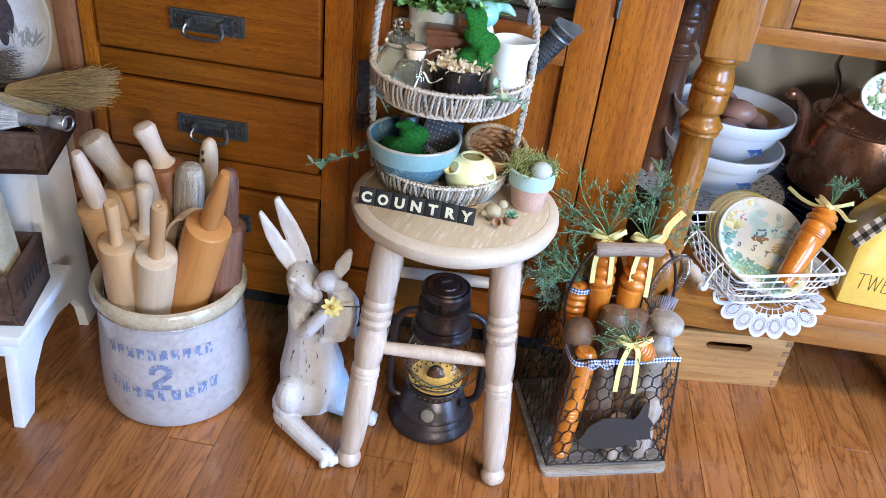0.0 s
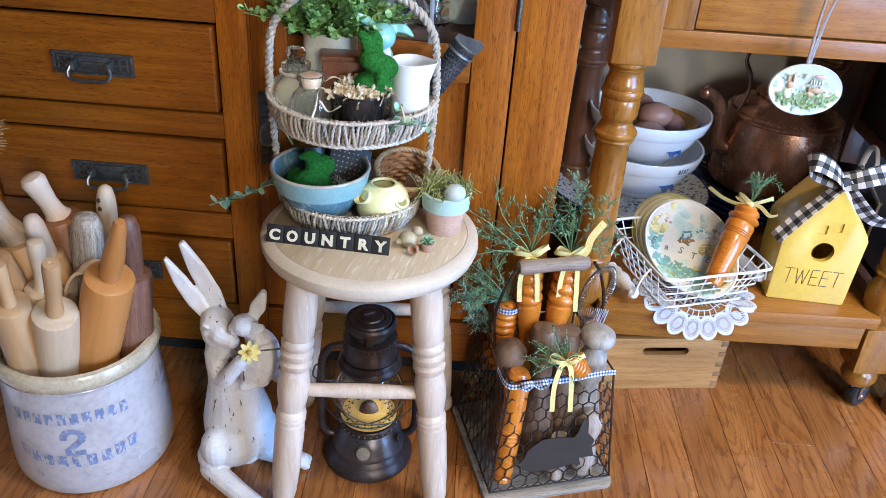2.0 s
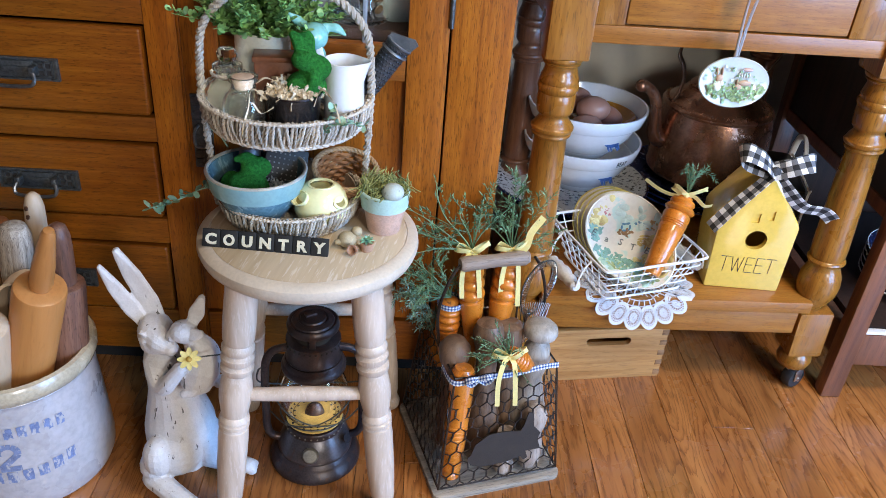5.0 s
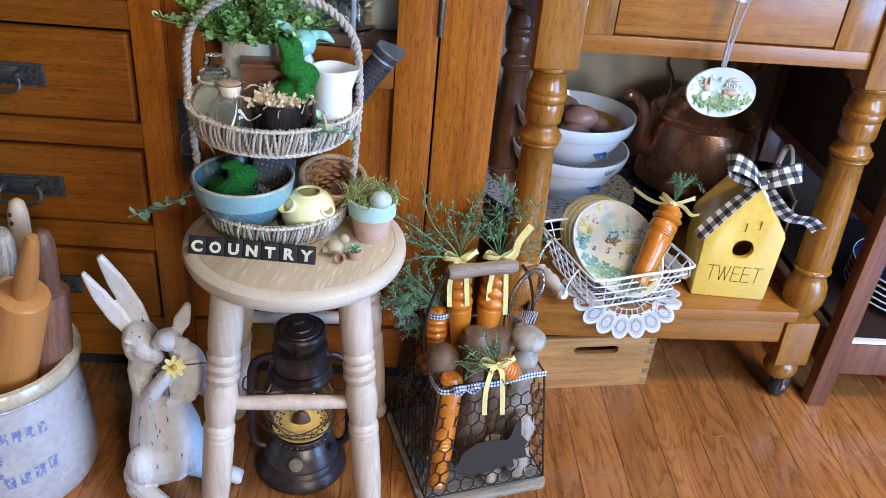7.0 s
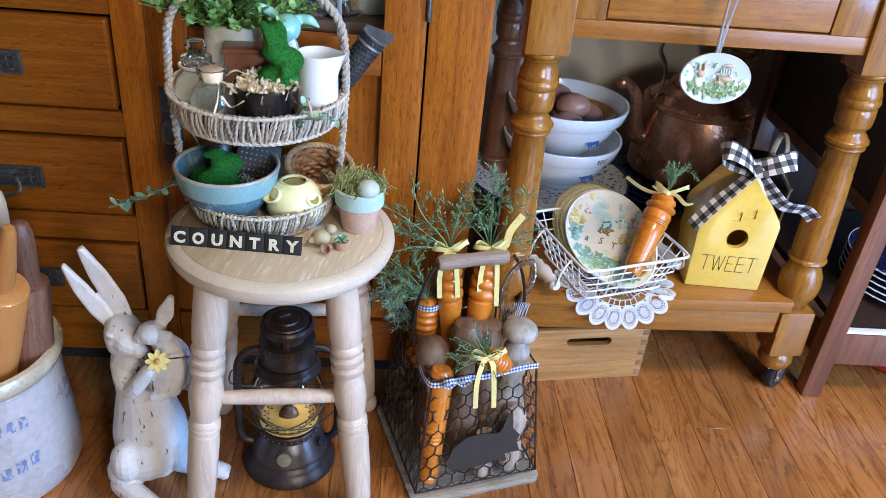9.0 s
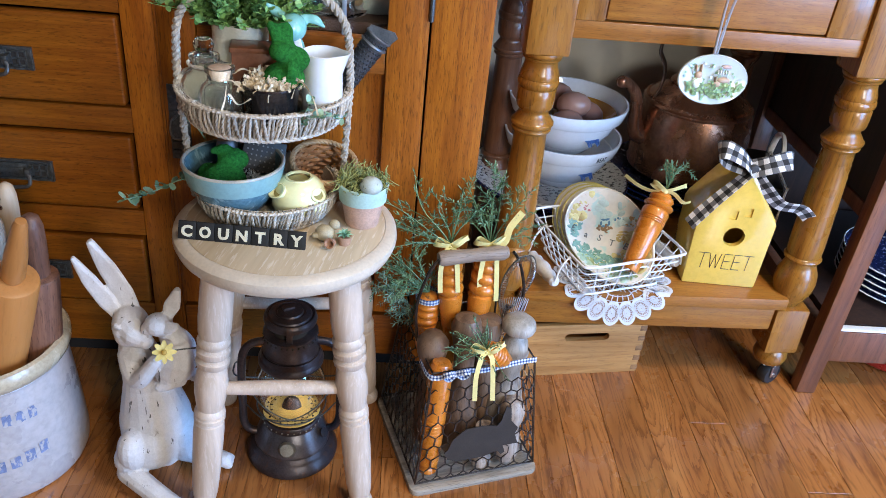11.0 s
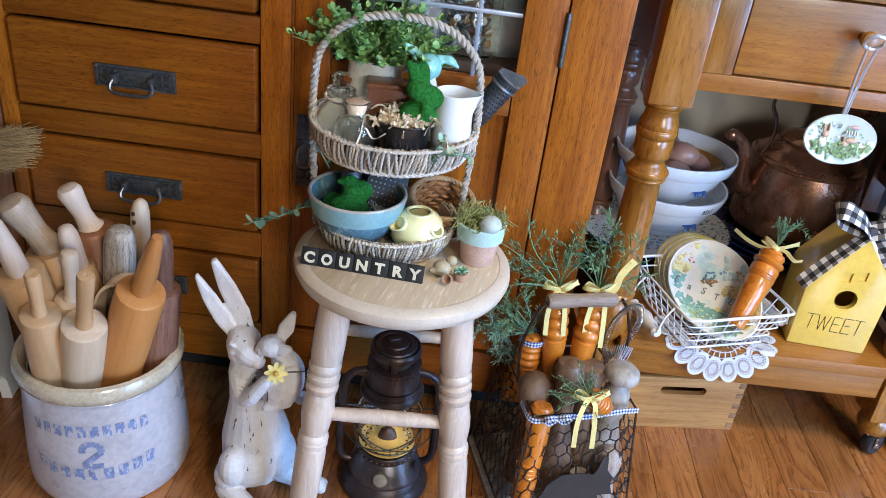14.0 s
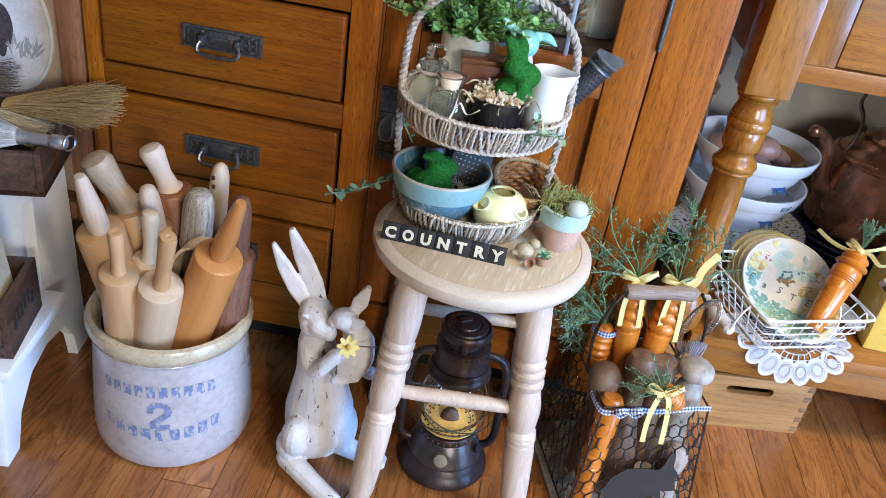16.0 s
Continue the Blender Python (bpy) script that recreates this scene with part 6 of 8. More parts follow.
# stacked Easter dishes leaning in the basket
CREAM = paint("cream_glazed_dish", (0.84, 0.83, 0.75), 0.18, 0.05, 20.0, 0.02, coat=0.5)
YEL = paint("yellow_dish_rim", (0.70, 0.62, 0.20), 0.2, 0.1, 30.0, 0.02, coat=0.5)
PAT = {"sky": paint("painted_sky_wash", (0.62, 0.82, 0.86), 0.2, 0.1, 50.0), "lemon": paint("painted_lemon_wash", (0.84, 0.80, 0.42), 0.2, 0.12, 50.0), "mint": paint("painted_mint_wash", (0.52, 0.76, 0.62), 0.2, 0.15, 50.0),
       "straw": paint("painted_straw_yellow", (0.66, 0.56, 0.24), 0.3, 0.2, 90.0), "green": paint("painted_leaf_green", (0.16, 0.36, 0.20), 0.3, 0.2, 90.0), "blue": paint("painted_blue", (0.13, 0.33, 0.56), 0.3, 0.2, 90.0),
       "pink": paint("painted_pink", (0.62, 0.25, 0.30), 0.3, 0.2, 90.0), "tan": paint("painted_tan", (0.56, 0.40, 0.20), 0.3, 0.2, 90.0),
       "leaf": paint("painted_pale_green", (0.40, 0.52, 0.26), 0.3, 0.2, 90.0), "teal": paint("painted_teal", (0.28, 0.56, 0.54), 0.3, 0.25, 70.0), "brown": paint("painted_brown", (0.36, 0.23, 0.13), 0.35, 0.25, 90.0)}


WASHED = paint("pale_washed_glaze", (0.88, 0.89, 0.86), 0.18, 0.06, 16.0, 0.02, second=(0.60, 0.83, 0.84), amount=0.54, coat=0.5)


SLATEINK = paint("painted_slate", (0.16, 0.20, 0.23), 0.35, 0.25, 90.0)


def dish_prof(s=1.0):
    return [(0.0, 0.0), (0.045 * s, 0.0), (0.060 * s, 0.004), (0.076 * s, 0.015), (0.0775 * s, 0.017), (0.075 * s, 0.0175), (0.058 * s, 0.0075), (0.044 * s, 0.0035), (0.0, 0.0035)]


def dish_reach(x, y):
    """Distance from the dish's middle, as on its round profile."""
    c, s = math.cos(radians(56)), math.sin(radians(56))
    return math.hypot((x * c + y * s) / 0.84, (y * c - x * s) / 1.26)


def dish_height(x, y):
    q = dish_reach(x, y)
    return 0.0036 + max(0.0, min(q, 0.058) - 0.044) * 0.286 + max(0.0, q - 0.058) * 0.588


DISH = Matrix.Translation((0.542, 1.324, SHELF + 0.070)) @ Euler((radians(44), radians(-16), radians(-24))).to_matrix().to_4x4() @ Matrix.Scale(1.10, 4) @ Matrix.Rotation(radians(-18), 4, "Z")
for k in range(4):
    d = thing("oval_dish", DISH @ pose(-0.013 * k, 0.004 * k, -0.0095 * k), "oval painted Easter dish with a scalloped cream rim", "dish", "stacked Easter dishes")
    part("bowl", lathe(bmesh.new(), dish_prof(), 48, pose(0, 0, 0, 0, 0, 56), lambda a, z: 1 + 0.02 * math.sin(3 * a), (0.84, 1.26)), WASHED if k == 0 else CREAM, d)
    part("rim", tube(bmesh.new(), [(0.0765 * 0.84 * (1 + 0.02 * math.sin(3 * a)) * math.cos(a), 0.0765 * 1.26 * (1 + 0.02 * math.sin(3 * a)) * math.sin(a), 0.0172) for a in np.linspace(0, 2 * math.pi, 60)[:-1]], 0.0016, 6, True, pose(0, 0, 0, 0, 0, 56)), CREAM if k == 0 else YEL, d, "cream glazed rim" if k == 0 else "yellow painted rim")
    if k == 0:
        r = random.Random(9)

        def blobs(name, items, mat):
            bm = bmesh.new()
            for x, y, s, q in items:
                if dish_reach(x, y) < 0.071:
                    e = 0.002
                    gx, gy = (dish_height(x + e, y) - dish_height(x - e, y)) / (2 * e), (dish_height(x, y + e) - dish_height(x, y - e)) / (2 * e)
                    tip = Vector((-gx, -gy, 1)).to_track_quat("Z", "Y").to_matrix().to_4x4()
                    lathe(bm, [(0.0, 0.0), (s, 0.0), (s * 0.9, 0.0005), (0.0, 0.0007)], 10, Matrix.Translation((x, y, dish_height(x, y))) @ tip @ pose(0, 0, 0, 0, 0, r.uniform(0, 360)), None, (1, q))
            part(name, bm, PAT[mat], d, "painted motif", kind="stuff")

        def spread(n, x0, x1, y0, y1, s0, s1, q):
            return [(r.uniform(x0, x1), r.uniform(y0, y1), r.uniform(s0, s1), q) for _ in range(n)]

        blobs("painted_wash", spread(26, -0.050, 0.060, 0.030, 0.072, 0.007, 0.012, 0.6), "sky")
        blobs("painted_wash", spread(30, 0.020, 0.090, -0.040, 0.020, 0.006, 0.011, 0.6) + spread(16, -0.092, -0.060, 0.000, 0.060, 0.006, 0.010, 0.7), "lemon")
        blobs("painted_wash", spread(40, -0.050, 0.070, -0.075, -0.036, 0.006, 0.011, 0.5), "mint")
        blobs("painted_meadow", spread(60, -0.078, -0.056, -0.020, 0.006, 0.003, 0.006, 0.5) + spread(120, -0.056, 0.046, -0.052, -0.028, 0.004, 0.007, 0.45), "teal")
        blobs("painted_leaves", spread(70, -0.060, 0.050, -0.054, -0.030, 0.0015, 0.0035, 0.3), "green")
        blobs("painted_leaves", spread(90, -0.030, 0.090, -0.075, -0.042, 0.003, 0.006, 0.5), "leaf")
        blobs("painted_straw", spread(50, 0.012, 0.050, -0.002, 0.018, 0.003, 0.006, 0.35) + spread(50, 0.030, 0.080, -0.030, 0.006, 0.003, 0.006, 0.5), "straw")
        blobs("painted_straw", spread(60, -0.090, -0.072, 0.004, 0.056, 0.003, 0.005, 0.7), "straw")
        blobs("painted_flowers", spread(16, -0.076, -0.054, 0.031, 0.056, 0.0016, 0.003, 0.7), "pink")
        blobs("painted_egg", [(-0.0639, 0.0193, 0.0085, 1.3)], "straw")
        blobs("painted_egg", [(-0.064, 0.0205, 0.0092, 0.3), (-0.0635, 0.012, 0.007, 0.3)], "tan")
        blobs("painted_ribbon", [(-0.0197 + 0.007 * math.cos(b), 0.0214 + 0.007 * math.sin(b), 0.0045, 0.45) for b in (0.3, 1.4, 2.5, 3.6, 4.7, 5.6)] + spread(10, -0.012, 0.010, 0.030, 0.038, 0.0015, 0.003, 0.5), "blue")
        blobs("painted_basket", spread(22, -0.028, -0.006, 0.004, 0.018, 0.002, 0.0045, 0.6), "brown")
        blobs("painted_basket", spread(14, 0.014, 0.034, 0.030, 0.044, 0.002, 0.0045, 0.6), "tan")
        for k2, ch in enumerate("EaSTER"):
            x = -0.0655 + 0.0240 * k2
            lettering("lettering", ch, 0.0165, 0.0003, SLATEINK, d, pose(x, -0.0125 - 0.002 * (k2 % 2), dish_height(x, -0.012) + 0.0006, 0, 0, (-8, 6, -4, 5, -6, 8)[k2]), "slate painted letter")
lean = carrot((0.559, 1.237, SHELF + 0.055), (0.621, 1.324, SHELF + 0.174), 0.0245, "long orange turned carrot leaning in the wire basket", 0.075, 0.35, False, 31, count=8, lsize=0.011, leg=True)
LINV = lean.matrix_basis.inverted()
knot = Vector((0.617, 1.312, SHELF + 0.181))
for name, pts, side in (("bow_tail", ((0, 0, 0), (-0.020, 0.010, -0.006), (-0.044, 0.022, -0.002), (-0.068, 0.036, 0.010)), (0.1, -0.5, 0.8)),
                        ("bow_tail", ((0, 0, 0), (0.016, -0.004, -0.002), (0.034, -0.008, -0.016), (0.048, -0.008, -0.014)), (0.1, -0.5, 0.8)),
                        ("bow_loop", ((0, 0, 0), (0.012, -0.008, 0.010), (0.030, -0.004, 0.016), (0.034, 0.004, 0.010), (0.016, 0.004, 0.002), (0, 0, 0)), (-0.2, -0.5, 0.8)),
                        ("bow_loop", ((0, 0, 0), (-0.010, -0.008, 0.010), (-0.022, -0.002, 0.018), (-0.024, 0.006, 0.010), (-0.012, 0.004, 0.002), (0, 0, 0)), (0.2, -0.5, 0.8))):
    part(name, ribbon(bmesh.new(), smooth_path([LINV @ (knot + Vector(q)) for q in pts], 6), 0.009, side=tuple(LINV.to_3x3() @ Vector(side)), thick=0.0006), YELLOW, lean, "pale yellow satin ribbon")
kn = bmesh.new()
ball(kn, *(LINV @ knot), 0.0055, 0.005, 0.005, seg=10)
part("bow_knot", kn, YELLOW, lean)

# mixing bowls with eggs
BOWLW = paint("white_glazed_stoneware", (0.84, 0.86, 0.88), 0.12, 0.04, 12.0, 0.02, coat=0.6)
INK = paint("blue_transfer_print", (0.03, 0.09, 0.28), 0.3, 0.3, 90.0)
NAVY = paint("navy_pottery_glaze", (0.016, 0.026, 0.10), 0.15, 0.3, 60.0, 0.02, second=(0.42, 0.42, 0.40), amount=0.60, coat=0.5)
FLORAL = paint("cream_flowered_glaze", (0.62, 0.62, 0.58), 0.15, 0.08, 60.0, 0.02, second=(0.02, 0.025, 0.06), amount=0.545, coat=0.5)
BX, BY = 0.4825, 1.618
for k in range(3):
    under = thing("pottery_plate", pose(BX - 0.01, BY, SHELF + 0.001 + 0.0135 * k), "navy blue pottery plate stacked under the bowls", "plate", "plates under the bowls")
    part("plate", lathe(bmesh.new(), [(0.0, 0.0), (0.09, 0.0), (0.10, 0.003), (0.135, 0.014), (0.136, 0.016), (0.132, 0.0165), (0.098, 0.007), (0.0, 0.006)], 48), NAVY, under)
tray = thing("pottery_platter", pose(BX - 0.02, BY - 0.01, SHELF + 0.041), "cream pottery platter with dark blue flowers under the bowls", "platter")
part("dish", lathe(bmesh.new(), [(0.0, 0.0), (0.11, 0.0), (0.125, 0.003), (0.172, 0.020), (0.174, 0.023), (0.170, 0.0235), (0.124, 0.008), (0.0, 0.006)], 56), FLORAL, tray)
part("rim", tube(bmesh.new(), [(0.1725 * math.cos(a), 0.1725 * math.sin(a), 0.022) for a in np.linspace(0, 2 * math.pi, 64)[:-1]], 0.0028, 6, True), NAVY, tray, "navy blue glazed rim")

def mixing_bowl(z, label, rot):
    b = thing("mixing_bowl", pose(BX, BY, z, 0, 0, rot), label, "bowl", "nested mixing bowls")
    part("bowl", lathe(bmesh.new(), [(0.0, 0.002), (0.045, 0.002), (0.052, 0.0), (0.057, 0.003), (0.072, 0.022), (0.094, 0.053), (0.108, 0.078), (0.1155, 0.0785), (0.1195, 0.083), (0.1255, 0.106), (0.1245, 0.109), (0.1205, 0.1085), (0.113, 0.084), (0.100, 0.054), (0.076, 0.022), (0.05, 0.008), (0.0, 0.007)], 64), BOWLW, b)
    return b


low = mixing_bowl(SHELF + 0.048, "white stoneware mixing bowl with a blue print, beneath another", 0)
high = mixing_bowl(SHELF + 0.124, "white stoneware mixing bowl holding brown eggs", 0)
for b, kind in ((low, 0), (high, 1)):
    pr = bmesh.new()
    r = random.Random(kind)
    a0 = radians(-66)
    m = Matrix.Rotation(a0, 4, "Z") @ Matrix.Translation((0.0975, 0, 0.055)) @ Euler((0, radians(-38), 0)).to_matrix().to_4x4() @ Euler((radians(90), 0, radians(90))).to_matrix().to_4x4()
    for x, y, sx, sy in ((0, 0, 0.017, 0.009), (-0.016, 0.006, 0.008, 0.007), (0.010, 0.002, 0.010, 0.010), (-0.009, -0.009, 0.003, 0.008), (-0.003, -0.009, 0.002, 0.008), (0.011, -0.009, 0.003, 0.008), (0.016, -0.008, 0.002, 0.008)):
        ball(pr, x, y, 0.0, sx, sy, 0.0012, m, 10)
    part("printed_motif", pr, INK, b, "small blue printed shape")
GREYINK = paint("grey_ink", (0.07, 0.07, 0.08), 0.5)
for k, ch in enumerate("BEAT"):
    lettering("lettering", ch, 0.0165, 0.0003, GREYINK, low, Matrix.Rotation(radians(-62.5 + 3.1 * k), 4, "Z") @ Matrix.Translation((0.1222, 0, 0.0880)) @ Euler((0, radians(14), 0)).to_matrix().to_4x4() @ Euler((radians(90), 0, radians(90))).to_matrix().to_4x4() @ Matrix.Diagonal((0.55, 1, 1, 1)), "thin grey letter")
dish2 = thing("wooden_dish", pose(BX + 0.022, BY + 0.004, SHELF + 0.160), "amber wooden dish inside the mixing bowl", "dish")
part("dish", lathe(bmesh.new(), [(0.0, 0.0), (0.04, 0.0), (0.070, 0.026), (0.084, 0.046), (0.082, 0.048), (0.068, 0.030), (0.04, 0.006), (0.0, 0.005)], 40), paint("amber_varnished_wood", (0.50, 0.235, 0.035), 0.25, 0.2, 40.0, 0.05, coat=0.4), dish2)
EGG = paint("brown_eggshell", (0.42, 0.215, 0.155), 0.34, 0.08, 60.0, 0.1)
for x, y, z, rz in ((0.006, -0.022, 0.224, 78), (-0.020, 0.034, 0.222, 60), (-0.012, -0.062, 0.198, 96), (0.046, 0.000, 0.196, 30), (-0.066, 0.0, 0.206, 20)):
    e = bmesh.new()
    lathe(e, [(0.0, -0.034), (0.014, -0.031), (0.024, -0.020), (0.0285, -0.004), (0.0265, 0.010), (0.020, 0.025), (0.009, 0.0345), (0.0, 0.037)], 24)
    ob = part("egg", e, EGG)
    ob.matrix_basis = pose(BX + x, BY + y, SHELF + z, 80, 0, rz)
    tagged(ob, "smooth brown egg in a mixing bowl", "egg", "brown eggs")

# copper kettle
COPPER = paint("aged_copper", (0.56, 0.28, 0.17), 0.26, 0.35, 14.0, 0.12, second=(0.30, 0.13, 0.075), amount=0.58, metal=0.8)
KX, KY, KZ = 0.795, 1.705, SHELF + 0.045
for k in range(3):
    pl = thing("blue_plate", pose(KX - 0.01, KY, SHELF + 0.013 * k + 0.001), "dark blue rimmed pottery plate under the kettle", "plate", "plates under the kettle")
    part("plate", lathe(bmesh.new(), [(0.0, 0.0), (0.10, 0.0), (0.11, 0.003), (0.163, 0.017), (0.164, 0.019), (0.160, 0.0195), (0.108, 0.008), (0.0, 0.006)], 56), NAVY, pl)
    part("rim", tube(bmesh.new(), [(0.1625 * math.cos(a), 0.1625 * math.sin(a), 0.0185) for a in np.linspace(0, 2 * math.pi, 60)[:-1]], 0.0018, 6, True), paint("cobalt_rim_glaze", (0.02, 0.06, 0.30), 0.15, 0.2, 40.0, 0.0, coat=0.5), pl)
ket = thing("kettle", pose(KX, KY + 0.01, KZ + 0.004, 0, 0, 8), "large aged copper kettle with a swan spout", "kettle")
part("body", lathe(bmesh.new(), [(0.0, 0.0), (0.120, 0.0), (0.127, 0.004), (0.1295, 0.014), (0.1275, 0.020), (0.1295, 0.045), (0.1285, 0.095), (0.1240, 0.135), (0.1195, 0.154), (0.1212, 0.157), (0.1212, 0.161), (0.1190, 0.1635), (0.1120, 0.1660), (0.0980, 0.1760), (0.0800, 0.1905), (0.0720, 0.1960), (0.0735, 0.1985), (0.0, 0.199)], 56), COPPER, ket)
part("seam_band", tube(bmesh.new(), [((0.1125 - 0.0034 * math.sin(64 * a)) * math.cos(a), (0.1125 - 0.0034 * math.sin(64 * a)) * math.sin(a), 0.1664 + 0.0026 * math.sin(64 * a)) for a in np.linspace(0, 2 * math.pi, 400)[:-1]], 0.0009, 6, True), COPPER, ket, "zigzag dovetail seam")
part("lid", lathe(bmesh.new(), [(0.0, 0.198), (0.0680, 0.198), (0.0700, 0.202), (0.0620, 0.208), (0.0300, 0.214), (0.010, 0.217), (0.008, 0.225), (0.013, 0.233), (0.009, 0.239), (0.0, 0.240)], 40), COPPER, ket)
part("spout", (lambda b: (limb(b, [(-0.112, -0.010, 0.082), (-0.134, -0.013, 0.088), (-0.146, -0.014, 0.112), (-0.151, -0.015, 0.150), (-0.162, -0.016, 0.184), (-0.184, -0.018, 0.204), (-0.198, -0.019, 0.208)], [0.025, 0.0205, 0.0170, 0.0140, 0.0118, 0.0112, 0.0135], 16), b)[1])(bmesh.new()), COPPER, ket)
STRAP = paint("tarnished_copper_strap", (0.16, 0.10, 0.07), 0.35, 0.3, 40.0, 0.1, metal=0.9)
for s in (-1, 1):
    part("handle_ear", tube(bmesh.new(), smooth_path([(s * 0.106, 0, 0.168), (s * 0.098, 0, 0.190), (s * 0.096, 0, 0.220), (s * 0.102, 0, 0.245), (s * 0.118, 0, 0.275), (s * 0.108, 0, 0.31)], 5), 0.0072, 10, flat=0.45), STRAP, ket)
part("handle", tube(bmesh.new(), smooth_path([(-0.108, 0, 0.31), (-0.084, 0, 0.338), (0.0, 0, 0.350), (0.084, 0, 0.338), (0.108, 0, 0.31)], 6), 0.0075, 12), STRAP, ket)

# black enamel tin behind the birdhouse
BLACKT = paint("black_enamel", (0.014, 0.014, 0.015), 0.3, 0.3, 30.0, 0.05, coat=0.3)
tin = thing("enamel_tin", pose(0.868, 1.475, SHELF, 0, 0, -12), "black enamel tin with a white rim and handle", "tin")
part("tin_body", solid(0, 0, 0.085, 0.050, 0.19, 0.17, 0.010), BLACKT, tin)
part("rim", tube(bmesh.new(), smooth_path([(0.026, -0.096, 0.006), (0.026, -0.096, 0.160), (0.026, -0.088, 0.171), (0.026, 0.088, 0.171)], 4), 0.0022, 6), WHITEW, tin)
part("handle", tube(bmesh.new(), smooth_path([(0.024, 0.02, 0.165), (0.030, 0.01, 0.20), (0.030, 0.045, 0.222), (0.030, 0.085, 0.205), (0.024, 0.085, 0.165)], 6), 0.0065, 10, flat=0.6), WHITEW, tin, "white enamel loop handle")

# spoon rest hung from the drawer knob
NICKEL = paint("polished_nickel", (0.78, 0.78, 0.78), 0.16, 0.06, 60.0, 0.02, metal=0.7)
sp = thing("hanging_spoon", pose(0.597, 1.226, 0.798, 0, 0, 2), "silver spoon with a painted oval ceramic dish, hung on a knob", "spoon")
part("ring", tube(bmesh.new(), [(0.0140 * math.cos(a), -0.026 - 0.006 * math.sin(a), 0.004 + 0.0105 * math.sin(a)) for a in np.linspace(0, 2 * math.pi, 28)[:-1]], 0.0032, 8, True), NICKEL, sp)
for s in (-1, 1):
    part("stem", tube(bmesh.new(), smooth_path([(s * 0.007 + 0.002, -0.022, -0.004), (s * 0.0045, -0.018, -0.045), (s * 0.002 - 0.002, -0.020, -0.104)], 6), 0.0023, 8), NICKEL, sp)
plq = part("plaque", lathe(bmesh.new(), [(0.0, 0.0), (0.046, 0.0), (0.054, 0.002), (0.0555, 0.0045), (0.054, 0.0065), (0.048, 0.005), (0.0, 0.004)], 48, pose(0.001, -0.024, -0.142, 78, 0, 0), None, (1.0, 0.68)), paint("glazed_porcelain", (0.50, 0.54, 0.52), 0.15, 0.05, 40.0, 0.02, coat=0.5), sp, "oval white porcelain plaque with raised garden shapes")
r = random.Random(2)
PLM = pose(0.001, -0.0245, -0.142, 78, 0, 0)
RELIEF = {"leaf_a": paint("pale_cabbage_green", (0.40, 0.54, 0.26), 0.35, 0.2, 120.0, 0.1), "leaf_b": paint("soft_leaf_green", (0.26, 0.40, 0.20), 0.35, 0.2, 120.0, 0.1), "grey": paint("pale_blue_grey", (0.55, 0.62, 0.62), 0.35, 0.1, 90.0, 0.05),
          "fur": paint("soft_tan_relief", (0.50, 0.33, 0.22), 0.4, 0.15, 90.0, 0.1), "white": paint("white_relief", (0.74, 0.72, 0.66), 0.4, 0.1, 90.0, 0.05), "roof": paint("pink_roof_relief", (0.60, 0.40, 0.34), 0.4, 0.1, 90.0, 0.05)}
for mat, cnt, y0, y1, s in (("leaf_b", 70, -0.031, -0.008, 0.0036), ("leaf_a", 120, -0.031, -0.004, 0.0034), ("leaf_b", 24, -0.006, 0.020, 0.0028), ("grey", 16, 0.000, 0.022, 0.0032)):
    bm = bmesh.new()
    for _ in range(cnt):
        x, y = r.uniform(-0.046, 0.046), r.uniform(y0, y1)
        if (x / 0.049) ** 2 + (y / 0.033) ** 2 < 0.95:
            a = r.uniform(0, 3.14)
            leaf(bm, PLM @ Vector((x, y, 0.0055)), PLM.to_3x3() @ Vector((math.cos(a), math.sin(a), r.uniform(0.2, 0.8))), PLM.to_3x3() @ Vector((0, 0, 1)), s * 2.2 * r.uniform(0.7, 1.3), s * 1.5, 0.1)
    part("raised_leaves", bm, RELIEF[mat], plq, kind="stuff")


def relief(mat, blobs):
    bm = bmesh.new()
    for x, y, sx, sy in blobs:
        ball(bm, x, y, 0.0055, sx, sy, 0.0038, PLM, 12)
    part("raised_shape", bm, RELIEF[mat], plq, kind="stuff")


relief("fur", [(-0.024, 0.006, 0.0062, 0.0058), (-0.029, 0.015, 0.0020, 0.0065), (-0.021, 0.016, 0.0020, 0.0065)])
relief("white", [(-0.026, -0.006, 0.0075, 0.0085), (-0.020, -0.003, 0.0035, 0.0060)])
relief("fur", [(0.006, -0.006, 0.0065, 0.0050), (0.016, 0.000, 0.0110, 0.0048), (0.004, 0.002, 0.0018, 0.0055)])
relief("roof", [(0.018, 0.020, 0.0085, 0.0030)])
for x in (0.006, 0.010, 0.014, 0.018, 0.022):
    part("fence_picket", solid(x, 0.0115, 0.006, 0.0014, 0.0070, 0.0030, 0.0004, PLM), RELIEF["white"], plq)

# side shelves standing next to the table
RED = wood("reddish_mahogany", (0.105, 0.034, 0.015), (0.25, 0.088, 0.038), "z", 0.35, 1.0, 0.4, coat=0.2)
rack = thing("shelf_unit", pose(0.990, 1.268, 0, 0, 0, 0), "reddish wooden open shelf unit with blue dishes", "shelf")
part("post", solid(0.0, 0.0, 0.45, 0.040, 0.032, 0.90, 0.004), RED, rack)
# inner boards coloured near black for the shade inside the unit
INNER = wood("shaded_inner_boards", (0.016, 0.008, 0.006), (0.040, 0.018, 0.012), "z", 0.5, 1.0, 0.4)
part("side_panel", solid(-0.004, 0.255, 0.655, 0.012, 0.470, 0.47, 0.002), INNER, rack, "side panel darkened for the shade in the unit")
